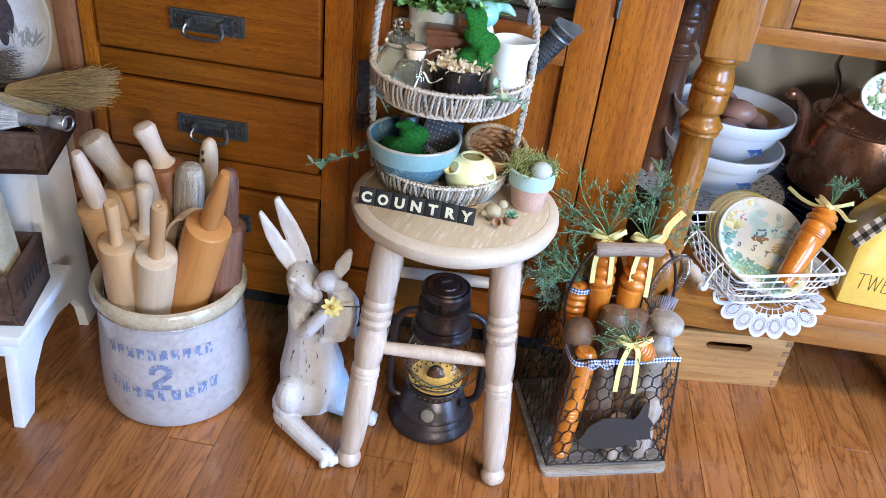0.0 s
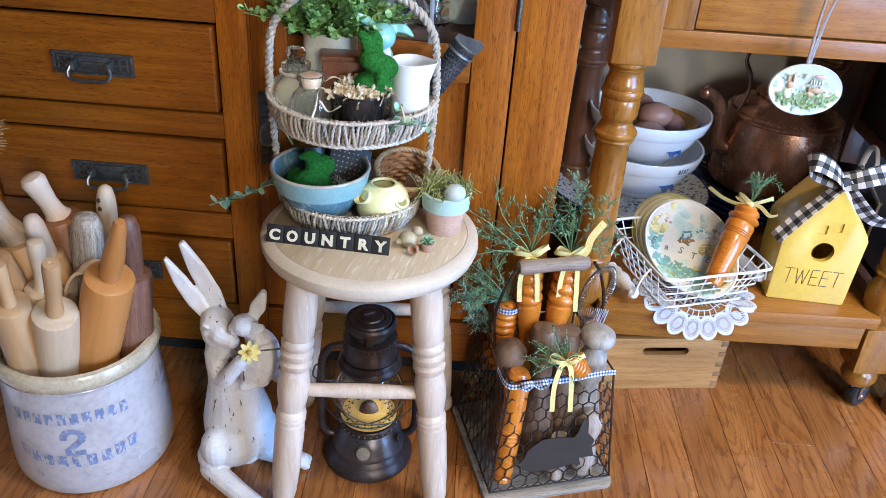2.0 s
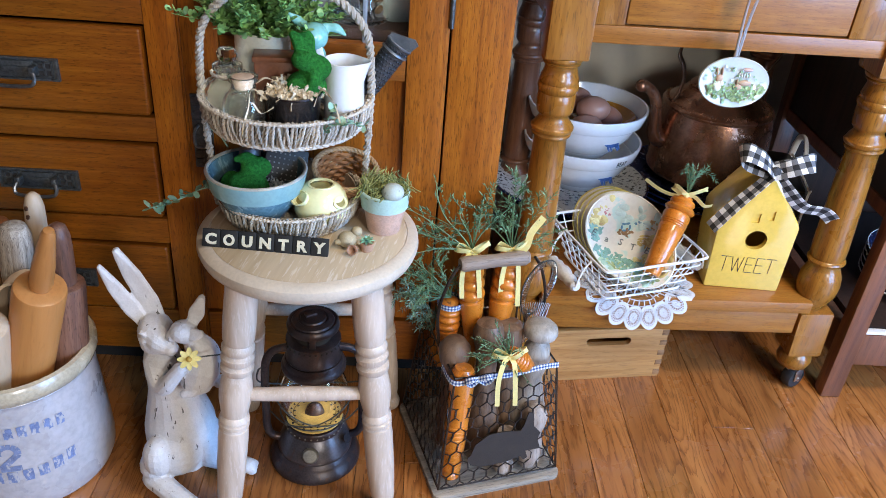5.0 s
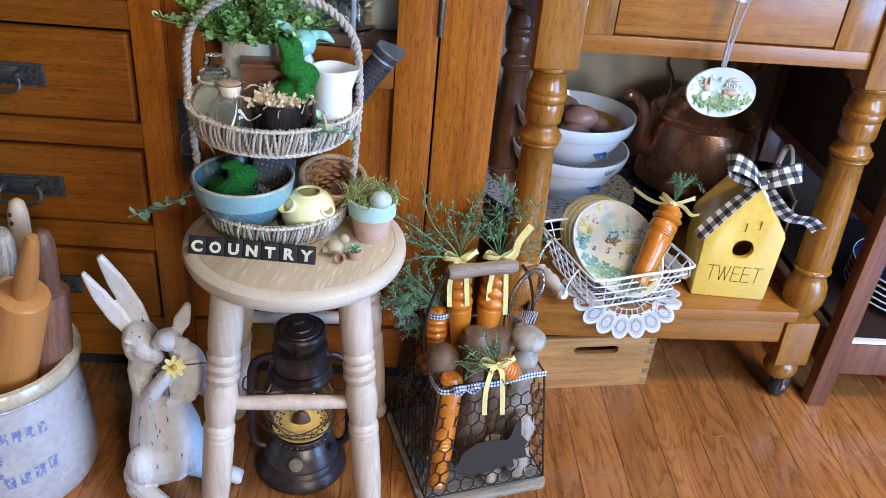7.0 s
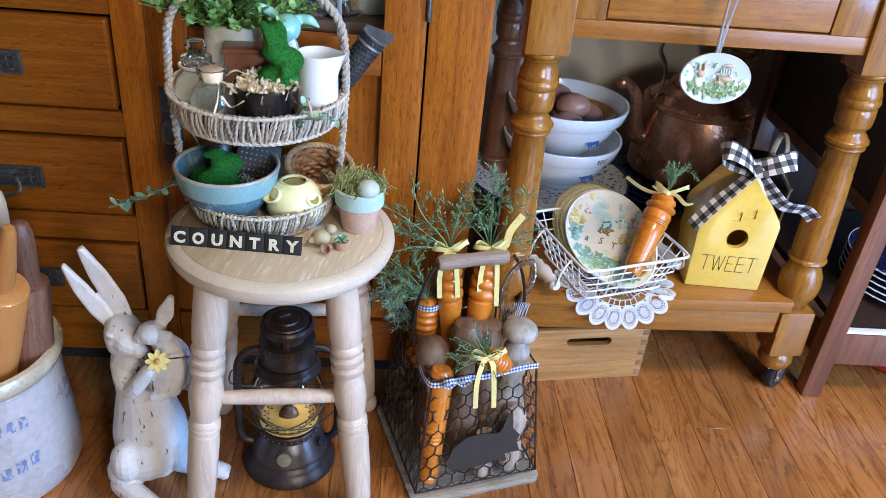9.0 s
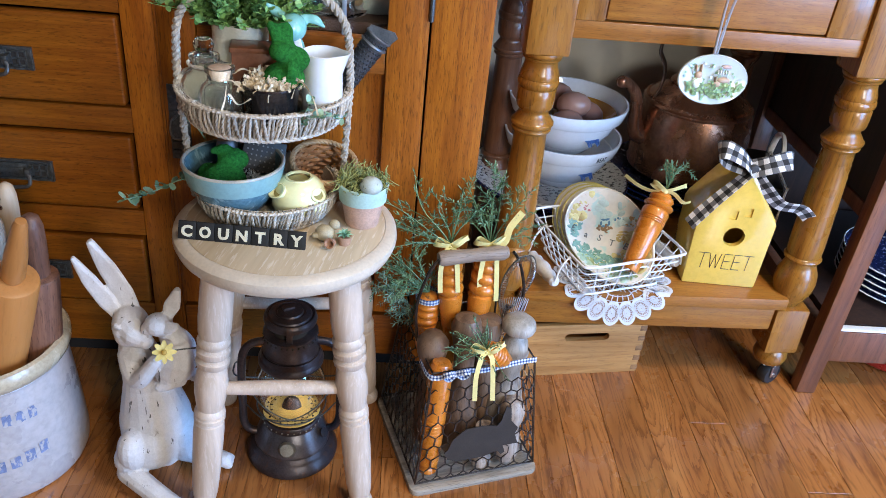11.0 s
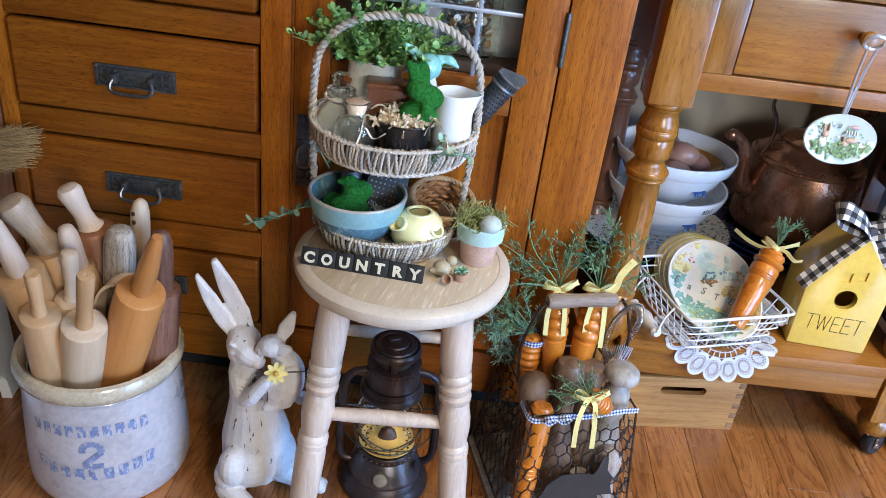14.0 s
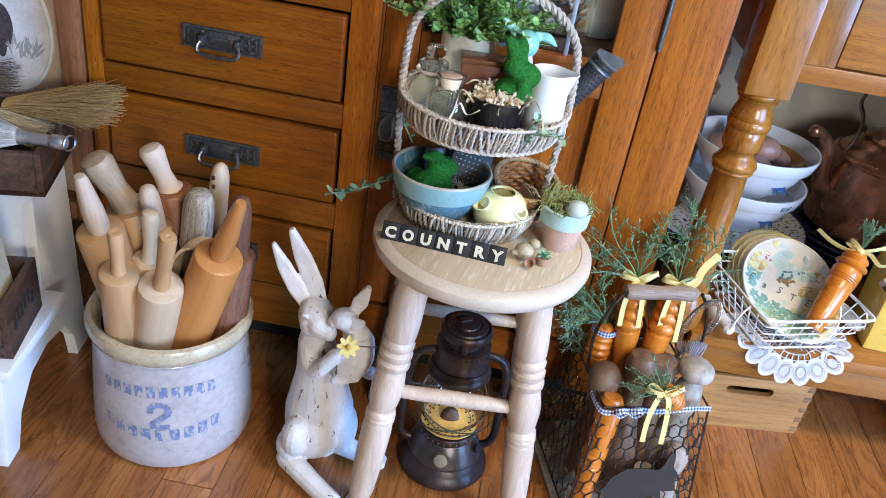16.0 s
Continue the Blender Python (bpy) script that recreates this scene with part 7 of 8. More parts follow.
part("side_rail", solid(-0.002, 0.255, 0.405, 0.022, 0.470, 0.028, 0.003), RED, rack)
part("side_rail", solid(-0.002, 0.255, 0.120, 0.022, 0.470, 0.070, 0.003), RED, rack)
part("back_panel", solid(0.31, 0.532, 0.47, 0.62, 0.010, 0.86, 0.001), INNER, rack, "back panel darkened for the shade in the unit")
part("post", solid(0.0, 0.51, 0.45, 0.040, 0.032, 0.90, 0.004), RED, rack)
part("post", solid(0.62, 0.0, 0.45, 0.040, 0.032, 0.90, 0.004), RED, rack)
part("post", solid(0.62, 0.51, 0.45, 0.040, 0.032, 0.90, 0.004), RED, rack)
part("side_panel", solid(0.62, 0.255, 0.47, 0.012, 0.470, 0.84, 0.002), INNER, rack, "side panel darkened for the shade in the unit")
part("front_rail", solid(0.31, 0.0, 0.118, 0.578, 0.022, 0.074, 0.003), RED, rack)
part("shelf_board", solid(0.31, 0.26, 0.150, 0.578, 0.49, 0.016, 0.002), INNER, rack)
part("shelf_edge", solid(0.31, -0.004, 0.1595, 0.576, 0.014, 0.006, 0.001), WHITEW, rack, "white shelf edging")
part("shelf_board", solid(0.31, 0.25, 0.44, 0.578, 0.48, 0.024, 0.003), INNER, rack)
part("top_board", solid(0.31, 0.255, 0.91, 0.70, 0.60, 0.022, 0.004), RED, rack)
rt = thing("red_tray", pose(1.30, 1.47, 0.001), "red enamel tray on the floor below the shelf", "tray")
part("tray", lathe(bmesh.new(), [(0.0, 0.0), (0.17, 0.0), (0.185, 0.012), (0.19, 0.03), (0.187, 0.03), (0.17, 0.006), (0.0, 0.005)], 48), paint("red_enamel", (0.45, 0.025, 0.02), 0.25, 0.1, 20.0, 0.02, coat=0.4), rt)
for k in range(5):
    pl = thing("pottery_plate", pose(1.215, 1.43, 0.160 + 0.014 * k), "blue and white flowered pottery plate in a stack", "plate", "stacked blue plates")
    part("plate", lathe(bmesh.new(), [(0.0, 0.0), (0.075, 0.0), (0.085, 0.003), (0.13, 0.018), (0.131, 0.020), (0.127, 0.0205), (0.083, 0.008), (0.0, 0.006)], 48), NAVY, pl)
    part("rim", tube(bmesh.new(), [(0.1295 * math.cos(a), 0.1295 * math.sin(a), 0.0195) for a in np.linspace(0, 2 * math.pi, 48)[:-1]], 0.0016, 6, True), BOWLW, pl)

# ---- the two-tier rope basket on the stool ----
SEAT = 0.457
BK = pose(-0.056, 1.086, SEAT, 0, 0, 4)
bk = thing("tiered_basket", BK, "two-tier grey seagrass basket with a roped arch handle", "basket")
GRASS = wood("natural_seagrass", (0.46, 0.39, 0.31), (0.76, 0.69, 0.58), "z", 0.8, 6.0, 0.35, bump=0.6, hue_vary=0.5)


def woven_tray(z0, h, r, n, seed):
    """A tray wall of leaning wrapped strands between two laid ropes, over a coiled floor."""
    rr = random.Random(seed)
    ring = [(r * math.cos(a), r * math.sin(a), z0 + h) for a in np.linspace(0, 2 * math.pi, 121)[:-1]]
    for k in range(n):
        bm = bmesh.new()
        a = 2 * math.pi * k / n + rr.uniform(-0.01, 0.01)
        lean = 2 * math.pi / n * rr.choice((1.9, 1.4, 2.2, -1.3, -0.9, 1.0))
        pts = []
        for t in range(7):
            f = t / 6
            q = a + lean * (f - 0.5)
            out = r - 0.005 + 0.0045 * math.sin(math.pi * f) + (0.0022 if k % 2 else 0.0) - 0.012 * (1 - f)
            pts.append(Vector((out * math.cos(q), out * math.sin(q), z0 + h * (-0.02 + 1.07 * f))))
        w = 0.0026 * rr.uniform(0.75, 1.25)
        rope(bm, smooth_path(pts, 2), w * 0.95, 55 + 30 * rr.random(), 2, 5)
        part("strand", bm, GRASS, bk, smooth=180)
    part("rim_rope", rope(bmesh.new(), ring, 0.0027, 90, 3, 6, closed=True), GRASS, bk)
    part("foot_rope", rope(bmesh.new(), [(x * (r - 0.014) / r, y * (r - 0.014) / r, z0 + 0.003) for x, y, _ in ring], 0.0042, 38, 3, 6, closed=True), GRASS, bk)
    part("backing", lathe(bmesh.new(), [(r - 0.017, z0 + 0.001), (r - 0.008, z0 + h), (r - 0.0095, z0 + h), (r - 0.0185, z0 + 0.001), (r - 0.017, z0 + 0.001)], 48), GRASS, bk)
    fl = bmesh.new()
    coil = [((0.006 + (r - 0.02) * t) * math.cos(70 * t), (0.006 + (r - 0.02) * t) * math.sin(70 * t), z0 + 0.003) for t in np.linspace(0, 1, 420)]
    tube(fl, coil, 0.0042, 5, flat=0.6)
    part("tray_floor", fl, GRASS, bk)


woven_tray(0.002, 0.036, 0.104, 138, 1)
woven_tray(0.143, 0.040, 0.1165, 156, 2)
arch = smooth_path([(-0.104, 0, 0.010), (-0.109, 0, 0.08), (-0.1135, 0, 0.165), (-0.1135, 0, 0.215), (-0.1065, 0, 0.268), (-0.078, 0, 0.304), (-0.040, 0, 0.321), (0.0, 0, 0.325),
                    (0.040, 0, 0.321), (0.078, 0, 0.304), (0.1065, 0, 0.268), (0.1135, 0, 0.215), (0.1135, 0, 0.165), (0.109, 0, 0.08), (0.104, 0, 0.010)], 14)
part("arch_handle", rope(bmesh.new(), arch, 0.0058, 55, 2, 6), GRASS, bk)
T1, T2 = SEAT + 0.009, SEAT + 0.151


def put(ob, x, y, z, rx=0, ry=0, rz=0):
    ob.matrix_basis = pose(x, y, z, rx, ry, rz)
    return ob


MOSS = paint("green_flocked_moss", (0.055, 0.36, 0.060), 0.95, 0.5, 260.0, 1.0, dist=0.004, spec=0.1)


def bunny(s, upright=True):
    bm = bmesh.new()
    if upright:
        ball(bm, -0.02 * s, 0, 0.24 * s, 0.32 * s, 0.28 * s, 0.25 * s)
        ball(bm, -0.16 * s, -0.16 * s, 0.16 * s, 0.18 * s, 0.16 * s, 0.16 * s)
        ball(bm, 0.12 * s, 0, 0.54 * s, 0.25 * s, 0.22 * s, 0.20 * s)
        ball(bm, -0.04 * s, -0.06 * s, 0.68 * s, 0.20 * s, 0.19 * s, 0.16 * s)
        limb(bm, [(-0.04 * s, 0.02 * s, 0.74 * s), (-0.10 * s, 0.04 * s, 0.90 * s), (-0.20 * s, 0.04 * s, 1.02 * s)], [0.13 * s, 0.14 * s, 0.07 * s], 12, 0.8)
        limb(bm, [(0.02 * s, 0.04 * s, 0.76 * s), (0.02 * s, 0.08 * s, 0.94 * s), (-0.02 * s, 0.10 * s, 1.08 * s)], [0.12 * s, 0.12 * s, 0.05 * s], 12, 0.7)
        ball(bm, 0.10 * s, -0.20 * s, 0.40 * s, 0.10 * s, 0.10 * s, 0.16 * s)
    else:
        ball(bm, 0, 0, 0.26 * s, 0.38 * s, 0.30 * s, 0.29 * s)
        ball(bm, -0.26 * s, 0.02, 0.22 * s, 0.20 * s, 0.22 * s, 0.22 * s)
        ball(bm, 0.16 * s, 0.16 * s, 0.56 * s, 0.27 * s, 0.20 * s, 0.20 * s)
        limb(bm, [(0.22 * s, 0.14 * s, 0.62 * s), (0.02 * s, 0.18 * s, 0.74 * s), (-0.16 * s, 0.20 * s, 0.70 * s)], [0.09 * s, 0.11 * s, 0.06 * s], 10, 0.6)
    return bm


mb = tagged(put(melted(part("moss_rabbit", bunny(0.084), MOSS), 0.0022, 3), -0.020, 1.026, T2 + 0.044, 0, 0, 6), "green flocked moss rabbit ornament in a dark tin pot", "ornament")
mb2 = tagged(put(melted(part("moss_rabbit", bunny(0.080, False), MOSS), 0.002, 3), -0.106, 1.032, T1 + 0.032, 0, 0, 10), "green flocked moss rabbit lying in the blue bowl", "ornament")

# dark tin pot with shredded paper
tp = thing("tin_pot", pose(-0.036, 1.012, T2 + 0.006), "dark metal pot filled with shredded straw paper", "pot")
part("pot", lathe(bmesh.new(), [(0.0, 0.0), (0.028, 0.0), (0.030, 0.003), (0.0355, 0.054), (0.0375, 0.056), (0.0375, 0.058), (0.035, 0.0575), (0.028, 0.006), (0.0, 0.005)], 40), paint("gunmetal_tin", (0.075, 0.070, 0.072), 0.22, 0.3, 60.0, 0.15, metal=0.8), tp)
SHRED = leafy("straw_paper_shred", (0.50, 0.37, 0.21), (0.72, 0.60, 0.42), 0.8)


def shreds(n, rad, z, seed, ln=0.028, wd=0.0028, dome=0.012):
    """Crinkled paper strips heaped in a pot."""
    r = random.Random(seed)
    bm = bmesh.new()
    for _ in range(n):
        a, q = r.uniform(0, 6.28), rad * math.sqrt(r.random())
        p = Vector((q * math.cos(a), q * math.sin(a), z + dome * (1 - (q / rad) ** 2) * r.uniform(0.2, 1.0)))
        d = Vector((r.uniform(-1, 1), r.uniform(-1, 1), r.uniform(-0.35, 0.45))).normalized()
        L = ln * r.uniform(0.4, 1.0)
        pts = [p + d * (L * t / 6) + Vector((r.uniform(-1, 1), r.uniform(-1, 1), (1 if t % 2 else -1) * 1.0)) * 0.0016 for t in range(7)]
        ribbon(bm, pts, wd, thick=0.0004)
    return bm


part("shredded_paper", shreds(210, 0.031, 0.055, 4, 0.017, 0.0042, 0.010), SHRED, tp, "straw-coloured paper shred", kind="stuff")
for q in (
    [(-0.030, -0.02, 0.05), (-0.046, -0.028, 0.066), (-0.052, -0.032, 0.04), (-0.058, -0.036, 0.02), (-0.062, -0.04, -0.004)],
    [(0.028, -0.02, 0.045), (0.038, -0.026, 0.07), (0.050, -0.03, 0.062), (0.058, -0.03, 0.045), (0.062, -0.032, 0.03)],
    [(-0.02, -0.03, 0.045), (-0.035, -0.035, 0.038), (-0.046, -0.038, 0.052), (-0.055, -0.036, 0.03)],
    [(-0.01, 0.0, 0.055), (-0.03, -0.01, 0.075), (-0.044, -0.012, 0.068)]):
    part("paper_shred", ribbon(bmesh.new(), smooth_path(q, 6), 0.0024, thick=0.0003, twist=5.0), SHRED, tp)

# bottles
BOTTLE = clear_glass("old_bottle_glass", (0.90, 0.92, 0.86))
BOTTLE.node_tree.nodes["Principled BSDF"].inputs["Transmission Weight"].default_value = 0.98


def bottle(x, y, z, r, h, label, stopper, neck=0.48):
    t = thing("glass_bottle", pose(x, y, z), label, "bottle", "glass bottles in the basket")
    o = [(0.0, 0.0), (r * 0.85, 0.0), (r, 0.004), (r, h * 0.55), (r * (0.55 + neck * 0.55), h * 0.68), (r * (neck + 0.04), h * 0.78), (r * neck, h * 0.90), (r * (neck + 0.14), h * 0.93), (r * (neck + 0.14), h)]
    i = [(r * (neck - 0.02), h), (r * (neck - 0.06), h * 0.80), (r * (0.46 + neck * 0.55), h * 0.67), (r * 0.90, h * 0.54), (r * 0.90, 0.008), (0.0, 0.006)]
    g = part("bottle", lathe(bmesh.new(), o + i, 32), BOTTLE, t)
    g.visible_shadow = False
    if stopper == "cork":
        part("cork", lathe(bmesh.new(), [(0.0, h * 0.80), (r * (neck - 0.08), h * 0.80), (r * (neck - 0.04), h * 0.985), (r * (neck - 0.08), h * 0.995), (0.0, h * 0.99)], 20), paint("pale_cork", (0.58, 0.42, 0.30), 0.8, 0.25, 120.0, 0.4), t, "pale cork stopper")
    else:
        b = bmesh.new()
        lathe(b, [(0.0, h * 0.9), (r * 0.38, h * 0.9), (r * 0.38, h * 1.02), (r * 0.26, h * 1.06), (r * 0.40, h * 1.12), (r * 0.44, h * 1.20), (r * 0.32, h * 1.28), (0.0, h * 1.30)], 12)
        st = part("stopper", b, M["glass"], t, "faceted clear glass stopper", smooth=0)
        st.visible_shadow = False
        part("twine", rope(bmesh.new(), [(r * 0.66 * math.cos(a), r * 0.66 * math.sin(a), h * 0.86) for a in np.linspace(0, 2 * math.pi, 30)[:-1]], 0.0024, 60, 2, 5, closed=True), GRASS, t)


bottle(-0.100, 1.018, T2, 0.0280, 0.076, "small clear glass bottle with a pale cork", "cork", 0.54)
bottle(-0.128, 1.058, T2, 0.0315, 0.076, "clear glass bottle with a faceted stopper and twine", "glass")

# ivory pot with boxwood
bp = thing("boxwood_pot", pose(-0.092, 1.118, T2 + 0.021), "ivory enamel mug planted with artificial boxwood", "plant")
IVORY = paint("ivory_glaze", (0.83, 0.79, 0.64), 0.25, 0.10, 20.0, 0.03, coat=0.4)
part("pot", lathe(bmesh.new(), [(0.0, 0.0), (0.034, 0.0), (0.037, 0.003), (0.0375, 0.084), (0.0390, 0.086), (0.0375, 0.088), (0.034, 0.084), (0.033, 0.006), (0.0, 0.005)], 40), IVORY, bp)
part("handle", tube(bmesh.new(), smooth_path([(0.040, 0.0, 0.074), (0.058, 0, 0.078), (0.064, 0, 0.058), (0.056, 0, 0.034), (0.040, 0, 0.026)], 6), 0.0042, 8), IVORY, bp)
BOX = leafy("boxwood_leaf", (0.075, 0.180, 0.040), (0.24, 0.43, 0.14), 0.45)


def boxwood(n, seed):
    r = random.Random(seed)
    bm = bmesh.new()
    for _ in range(n):
        a, e = r.uniform(0, 6.28), r.uniform(0.10, 1.40)
        if math.sin(a) < -0.3:
            e = max(e, 0.34)
        d = Vector((math.cos(a) * math.cos(e), math.sin(a) * math.cos(e), math.sin(e))).normalized()
        L = r.uniform(0.050, 0.092) * (1.08 if abs(d.x) > 0.6 else 0.95)
        base = Vector((0.02 * math.cos(a), 0.02 * math.sin(a), 0.082))
        pts = [base + d * (L * t / 5) + Vector((0, 0, 0.012 * math.sin(t))) * 0.3 for t in range(6)]
        tube(bm, pts, [0.0011, 0.001, 0.0009, 0.0008, 0.0007, 0.0005], 4)
        for t in range(3, 17):
            p = base + d * (L * t / 16)
            for s in range(3):
                w = (d * 0.5 + Vector((r.uniform(-1, 1), r.uniform(-1, 1), r.uniform(-0.5, 1)))).normalized()
                round_leaf(bm, p, w, Vector((r.uniform(-0.5, 0.5), r.uniform(-0.5, 0.5), 1)), r.uniform(0.0068, 0.0112), r.uniform(0.0064, 0.0100))
    return bm


part("foliage", boxwood(80, 5), BOX, bp, "small round green artificial leaves")

# brown box, turquoise rabbit, creamer
LEATH = paint("brown_stained_box", (0.20, 0.070, 0.030), 0.4, 0.2, 24.0, 0.08, coat=0.2)
sb = thing("wooden_box", pose(-0.062, 1.064, T2 + 0.006, 0, 0, 6), "small red-brown wooden box with a metal clasp", "box")
part("box_body", solid(0, 0, 0.040, 0.062, 0.032, 0.080, 0.003), LEATH, sb)
part("lid", solid(0, -0.001, 0.0835, 0.066, 0.036, 0.007, 0.002), LEATH, sb)
lab = bmesh.new()
for k, (w, z) in enumerate(((0.026, 0.060), (0.030, 0.053))):
    box(lab, 0.004, -0.0164, z, w, 0.0008, 0.0032)
part("writing_bars", lab, paint("pale_gold_ink", (0.52, 0.38, 0.22), 0.5), sb, "pale illegible writing", kind="stuff")
part("clasp", tube(bmesh.new(), smooth_path([(0.010, -0.018, 0.040), (0.012, -0.022, 0.056), (0.022, -0.022, 0.060), (0.028, -0.020, 0.048)], 5), 0.0020, 8), M["iron"], sb)
TURQ = paint("turquoise_glaze", (0.24, 0.55, 0.50), 0.15, 0.15, 40.0, 0.05, coat=0.6)
tq = bmesh.new()
ball(tq, 0, 0, 0.040, 0.022, 0.022, 0.042)
ball(tq, 0.004, -0.012, 0.090, 0.019, 0.022, 0.020)
limb(tq, [(-0.012, 0.0, 0.102), (-0.022, 0.002, 0.108), (-0.032, 0.0, 0.116)], [0.007, 0.008, 0.003], 8, 0.6)
limb(tq, [(0.018, 0.0, 0.100), (0.032, 0.0, 0.100), (0.044, -0.002, 0.092)], [0.007, 0.008, 0.003], 8, 0.6)
bmesh.ops.scale(tq, vec=(0.96, 0.92, 0.93), verts=tq.verts[:])
tagged(put(melted(part("ceramic_animal", tq, TURQ), 0.002, 3), -0.020, 1.084, T2 + 0.032, 0, 0, 0), "turquoise glazed ceramic animal figurine", "figurine")
cr = thing("creamer", pose(0.024, 1.058, T2, 0, 0, -20) @ Matrix.Diagonal((0.98, 0.98, 1.08, 1)), "white ironstone creamer jug in the basket", "jug")
WHITEC = paint("white_ironstone", (0.80, 0.80, 0.80), 0.15, 0.04, 16.0, 0.02, coat=0.5)
part("jug", lathe(bmesh.new(), [(0.0, 0.0), (0.026, 0.0), (0.0280, 0.003), (0.0275, 0.030), (0.0268, 0.060), (0.0272, 0.080), (0.0278, 0.085), (0.0262, 0.0855), (0.0248, 0.060), (0.0230, 0.006), (0.0, 0.005)], 44, None, lambda a, z: 1 + (0.34 * max(0.0, math.cos(a - 0.35)) ** 10 * (z - 0.062) / 0.023 if z > 0.062 else 0.0)), WHITEC, cr)
part("handle", tube(bmesh.new(), smooth_path([(-0.027, 0, 0.070), (-0.042, 0, 0.072), (-0.048, 0, 0.052), (-0.040, 0, 0.032), (-0.027, 0, 0.024)], 6), 0.0040, 8, flat=0.7), WHITEC, cr)
stick = thing("painted_spreader", pose(0.004, 1.055, T2 + 0.05, -8, -14, 0), "blue and white handled spreader in the creamer", "utensil")
part("handle", solid(0, 0, 0.030, 0.009, 0.004, 0.06, 0.0018), gingham("blue_band", (0.10, 0.20, 0.45), (0.45, 0.52, 0.66), (0.75, 0.78, 0.80), 0.004), stick)
# tin graters
TIN = paint("galvanised_tin", (0.17, 0.185, 0.20), 0.38, 0.25, 60.0, 0.15, metal=0.6)


def grater(name, m, w, d, h, label, holes=True):
    t = thing(name, m, label, "grater")
    prof = [(w / 2 * math.cos(a), d * math.sin(a)) for a in np.linspace(0, math.pi, 13)]
    bm = bmesh.new()
    lo = [[bm.verts.new((x * f, -y * f, z)) for x, y in prof] for z, f in ((0, 0.72), (h, 1.0))]
    for k in range(12):
        bm.faces.new((lo[0][k], lo[0][k + 1], lo[1][k + 1], lo[1][k]))
    bmesh.ops.solidify(bm, geom=bm.faces[:], thickness=0.0012)
    part("curved_plate", bm, TIN, t)
    if holes:
        hb = bmesh.new()
        for j in range(1, int(h / 0.0062)):
            z = j * 0.0062
            f = 0.72 + 0.28 * z / h
            for k in range(1, 11):
                a = math.pi * (k + 0.5 * (j % 2)) / 11
                ball(hb, w / 2 * math.cos(a) * f, -d * math.sin(a) * f - 0.0003, z, 0.0015, 0.0015, 0.0015, seg=6)
        part("tooth", hb, paint("punched_tooth", (0.06, 0.06, 0.065), 0.4, 0.3, 90.0, 0.0, metal=0.7), t, kind="stuff")
    part("frame_band", tube(bmesh.new(), [(x * 1.03, -y * 1.03, h) for x, y in prof] + [(0, 0.004, h)], 0.0020, 6, True), TIN, t)
    part("back_plate", solid(0, 0.001, h * 0.5, w * 0.80, 0.0016, h, 0.0006), TIN, t)
    return t


def facing(a, b, front):
    """From a towards b along z, with the curved side (-y) turned to the front."""
    z = (Vector(b) - Vector(a)).normalized()
    f = Vector(front)
    y = -(f - z * f.dot(z)).normalized()
    return Matrix.Translation(a) @ Matrix((y.cross(z), y, z)).transposed().to_4x4()


g1 = grater("tin_grater", facing((0.036, 1.110, T2 + 0.010), (0.106, 1.118, T2 + 0.118), (0.15, -1.0, 0.5)), 0.036, 0.017, 0.106, "grey perforated tin grater leaning out of the basket")
part("hanger", prism(bmesh.new(), [(-0.018, 0.104), (0.018, 0.104), (0.022, 0.120), (0.014, 0.124), (-0.018, 0.113)], 0.0016, None), TIN, g1)
part("top_band", tube(bmesh.new(), [(0.0178 * math.cos(a), -0.0172 * math.sin(a), 0.094) for a in np.linspace(0, math.pi, 15)], 0.0024, 6), TIN, g1)

# blue banded bowl with its things
bb = thing("banded_bowl", pose(-0.096, 1.050, T1) @ Matrix.Diagonal((1.02, 1.02, 1.10, 1)), "slate-blue pottery bowl with a pale teal band", "bowl")
SLATE = paint("slate_blue_glaze", (0.11, 0.225, 0.28), 0.2, 0.25, 24.0, 0.06, second=(0.20, 0.33, 0.37), amount=0.56, coat=0.5)
TEAL = paint("pale_teal_glaze", (0.225, 0.415, 0.435), 0.2, 0.1, 24.0, 0.05, coat=0.5)
part("bowl", lathe(bmesh.new(), [(0.0, 0.002), (0.034, 0.0), (0.037, 0.003), (0.050, 0.022), (0.0600, 0.042), (0.0605, 0.046), (0.0665, 0.0665), (0.063, 0.0665), (0.057, 0.046), (0.046, 0.022), (0.030, 0.008), (0.0, 0.006)], 56), SLATE, bb)
part("band", lathe(bmesh.new(), [(0.0612, 0.0425), (0.0636, 0.0430), (0.0688, 0.0640), (0.0692, 0.0670), (0.0640, 0.0674), (0.0612, 0.0425)], 56), TEAL, bb, "raised pale teal band")
part("rim", tube(bmesh.new(), [(0.0663 * math.cos(a), 0.0663 * math.sin(a), 0.0674) for a in np.linspace(0, 2 * math.pi, 64)[:-1]], 0.0026, 8, True), paint("worn_cream_rim", (0.44, 0.42, 0.36), 0.3, 0.2, 60.0, 0.05, coat=0.3), bb, "worn cream bowl rim")
part("shredded_paper", shreds(150, 0.045, 0.041, 6, 0.018, 0.0022, 0.004), leafy("grey_blue_shred", (0.30, 0.36, 0.40), (0.52, 0.58, 0.62), 0.8), bb, "grey-blue paper shred", kind="stuff")
BLACKG = paint("black_tin", (0.012, 0.013, 0.014), 0.5, 0.3, 60.0, 0.1, spec=0.3)
gb = thing("small_grater", pose(-0.066, 1.060, T1 + 0.030, -24, 16, 14) @ Matrix.Diagonal((1.40, 1.15, 1.20, 1)), "small black four-sided grater in the blue bowl", "grater")
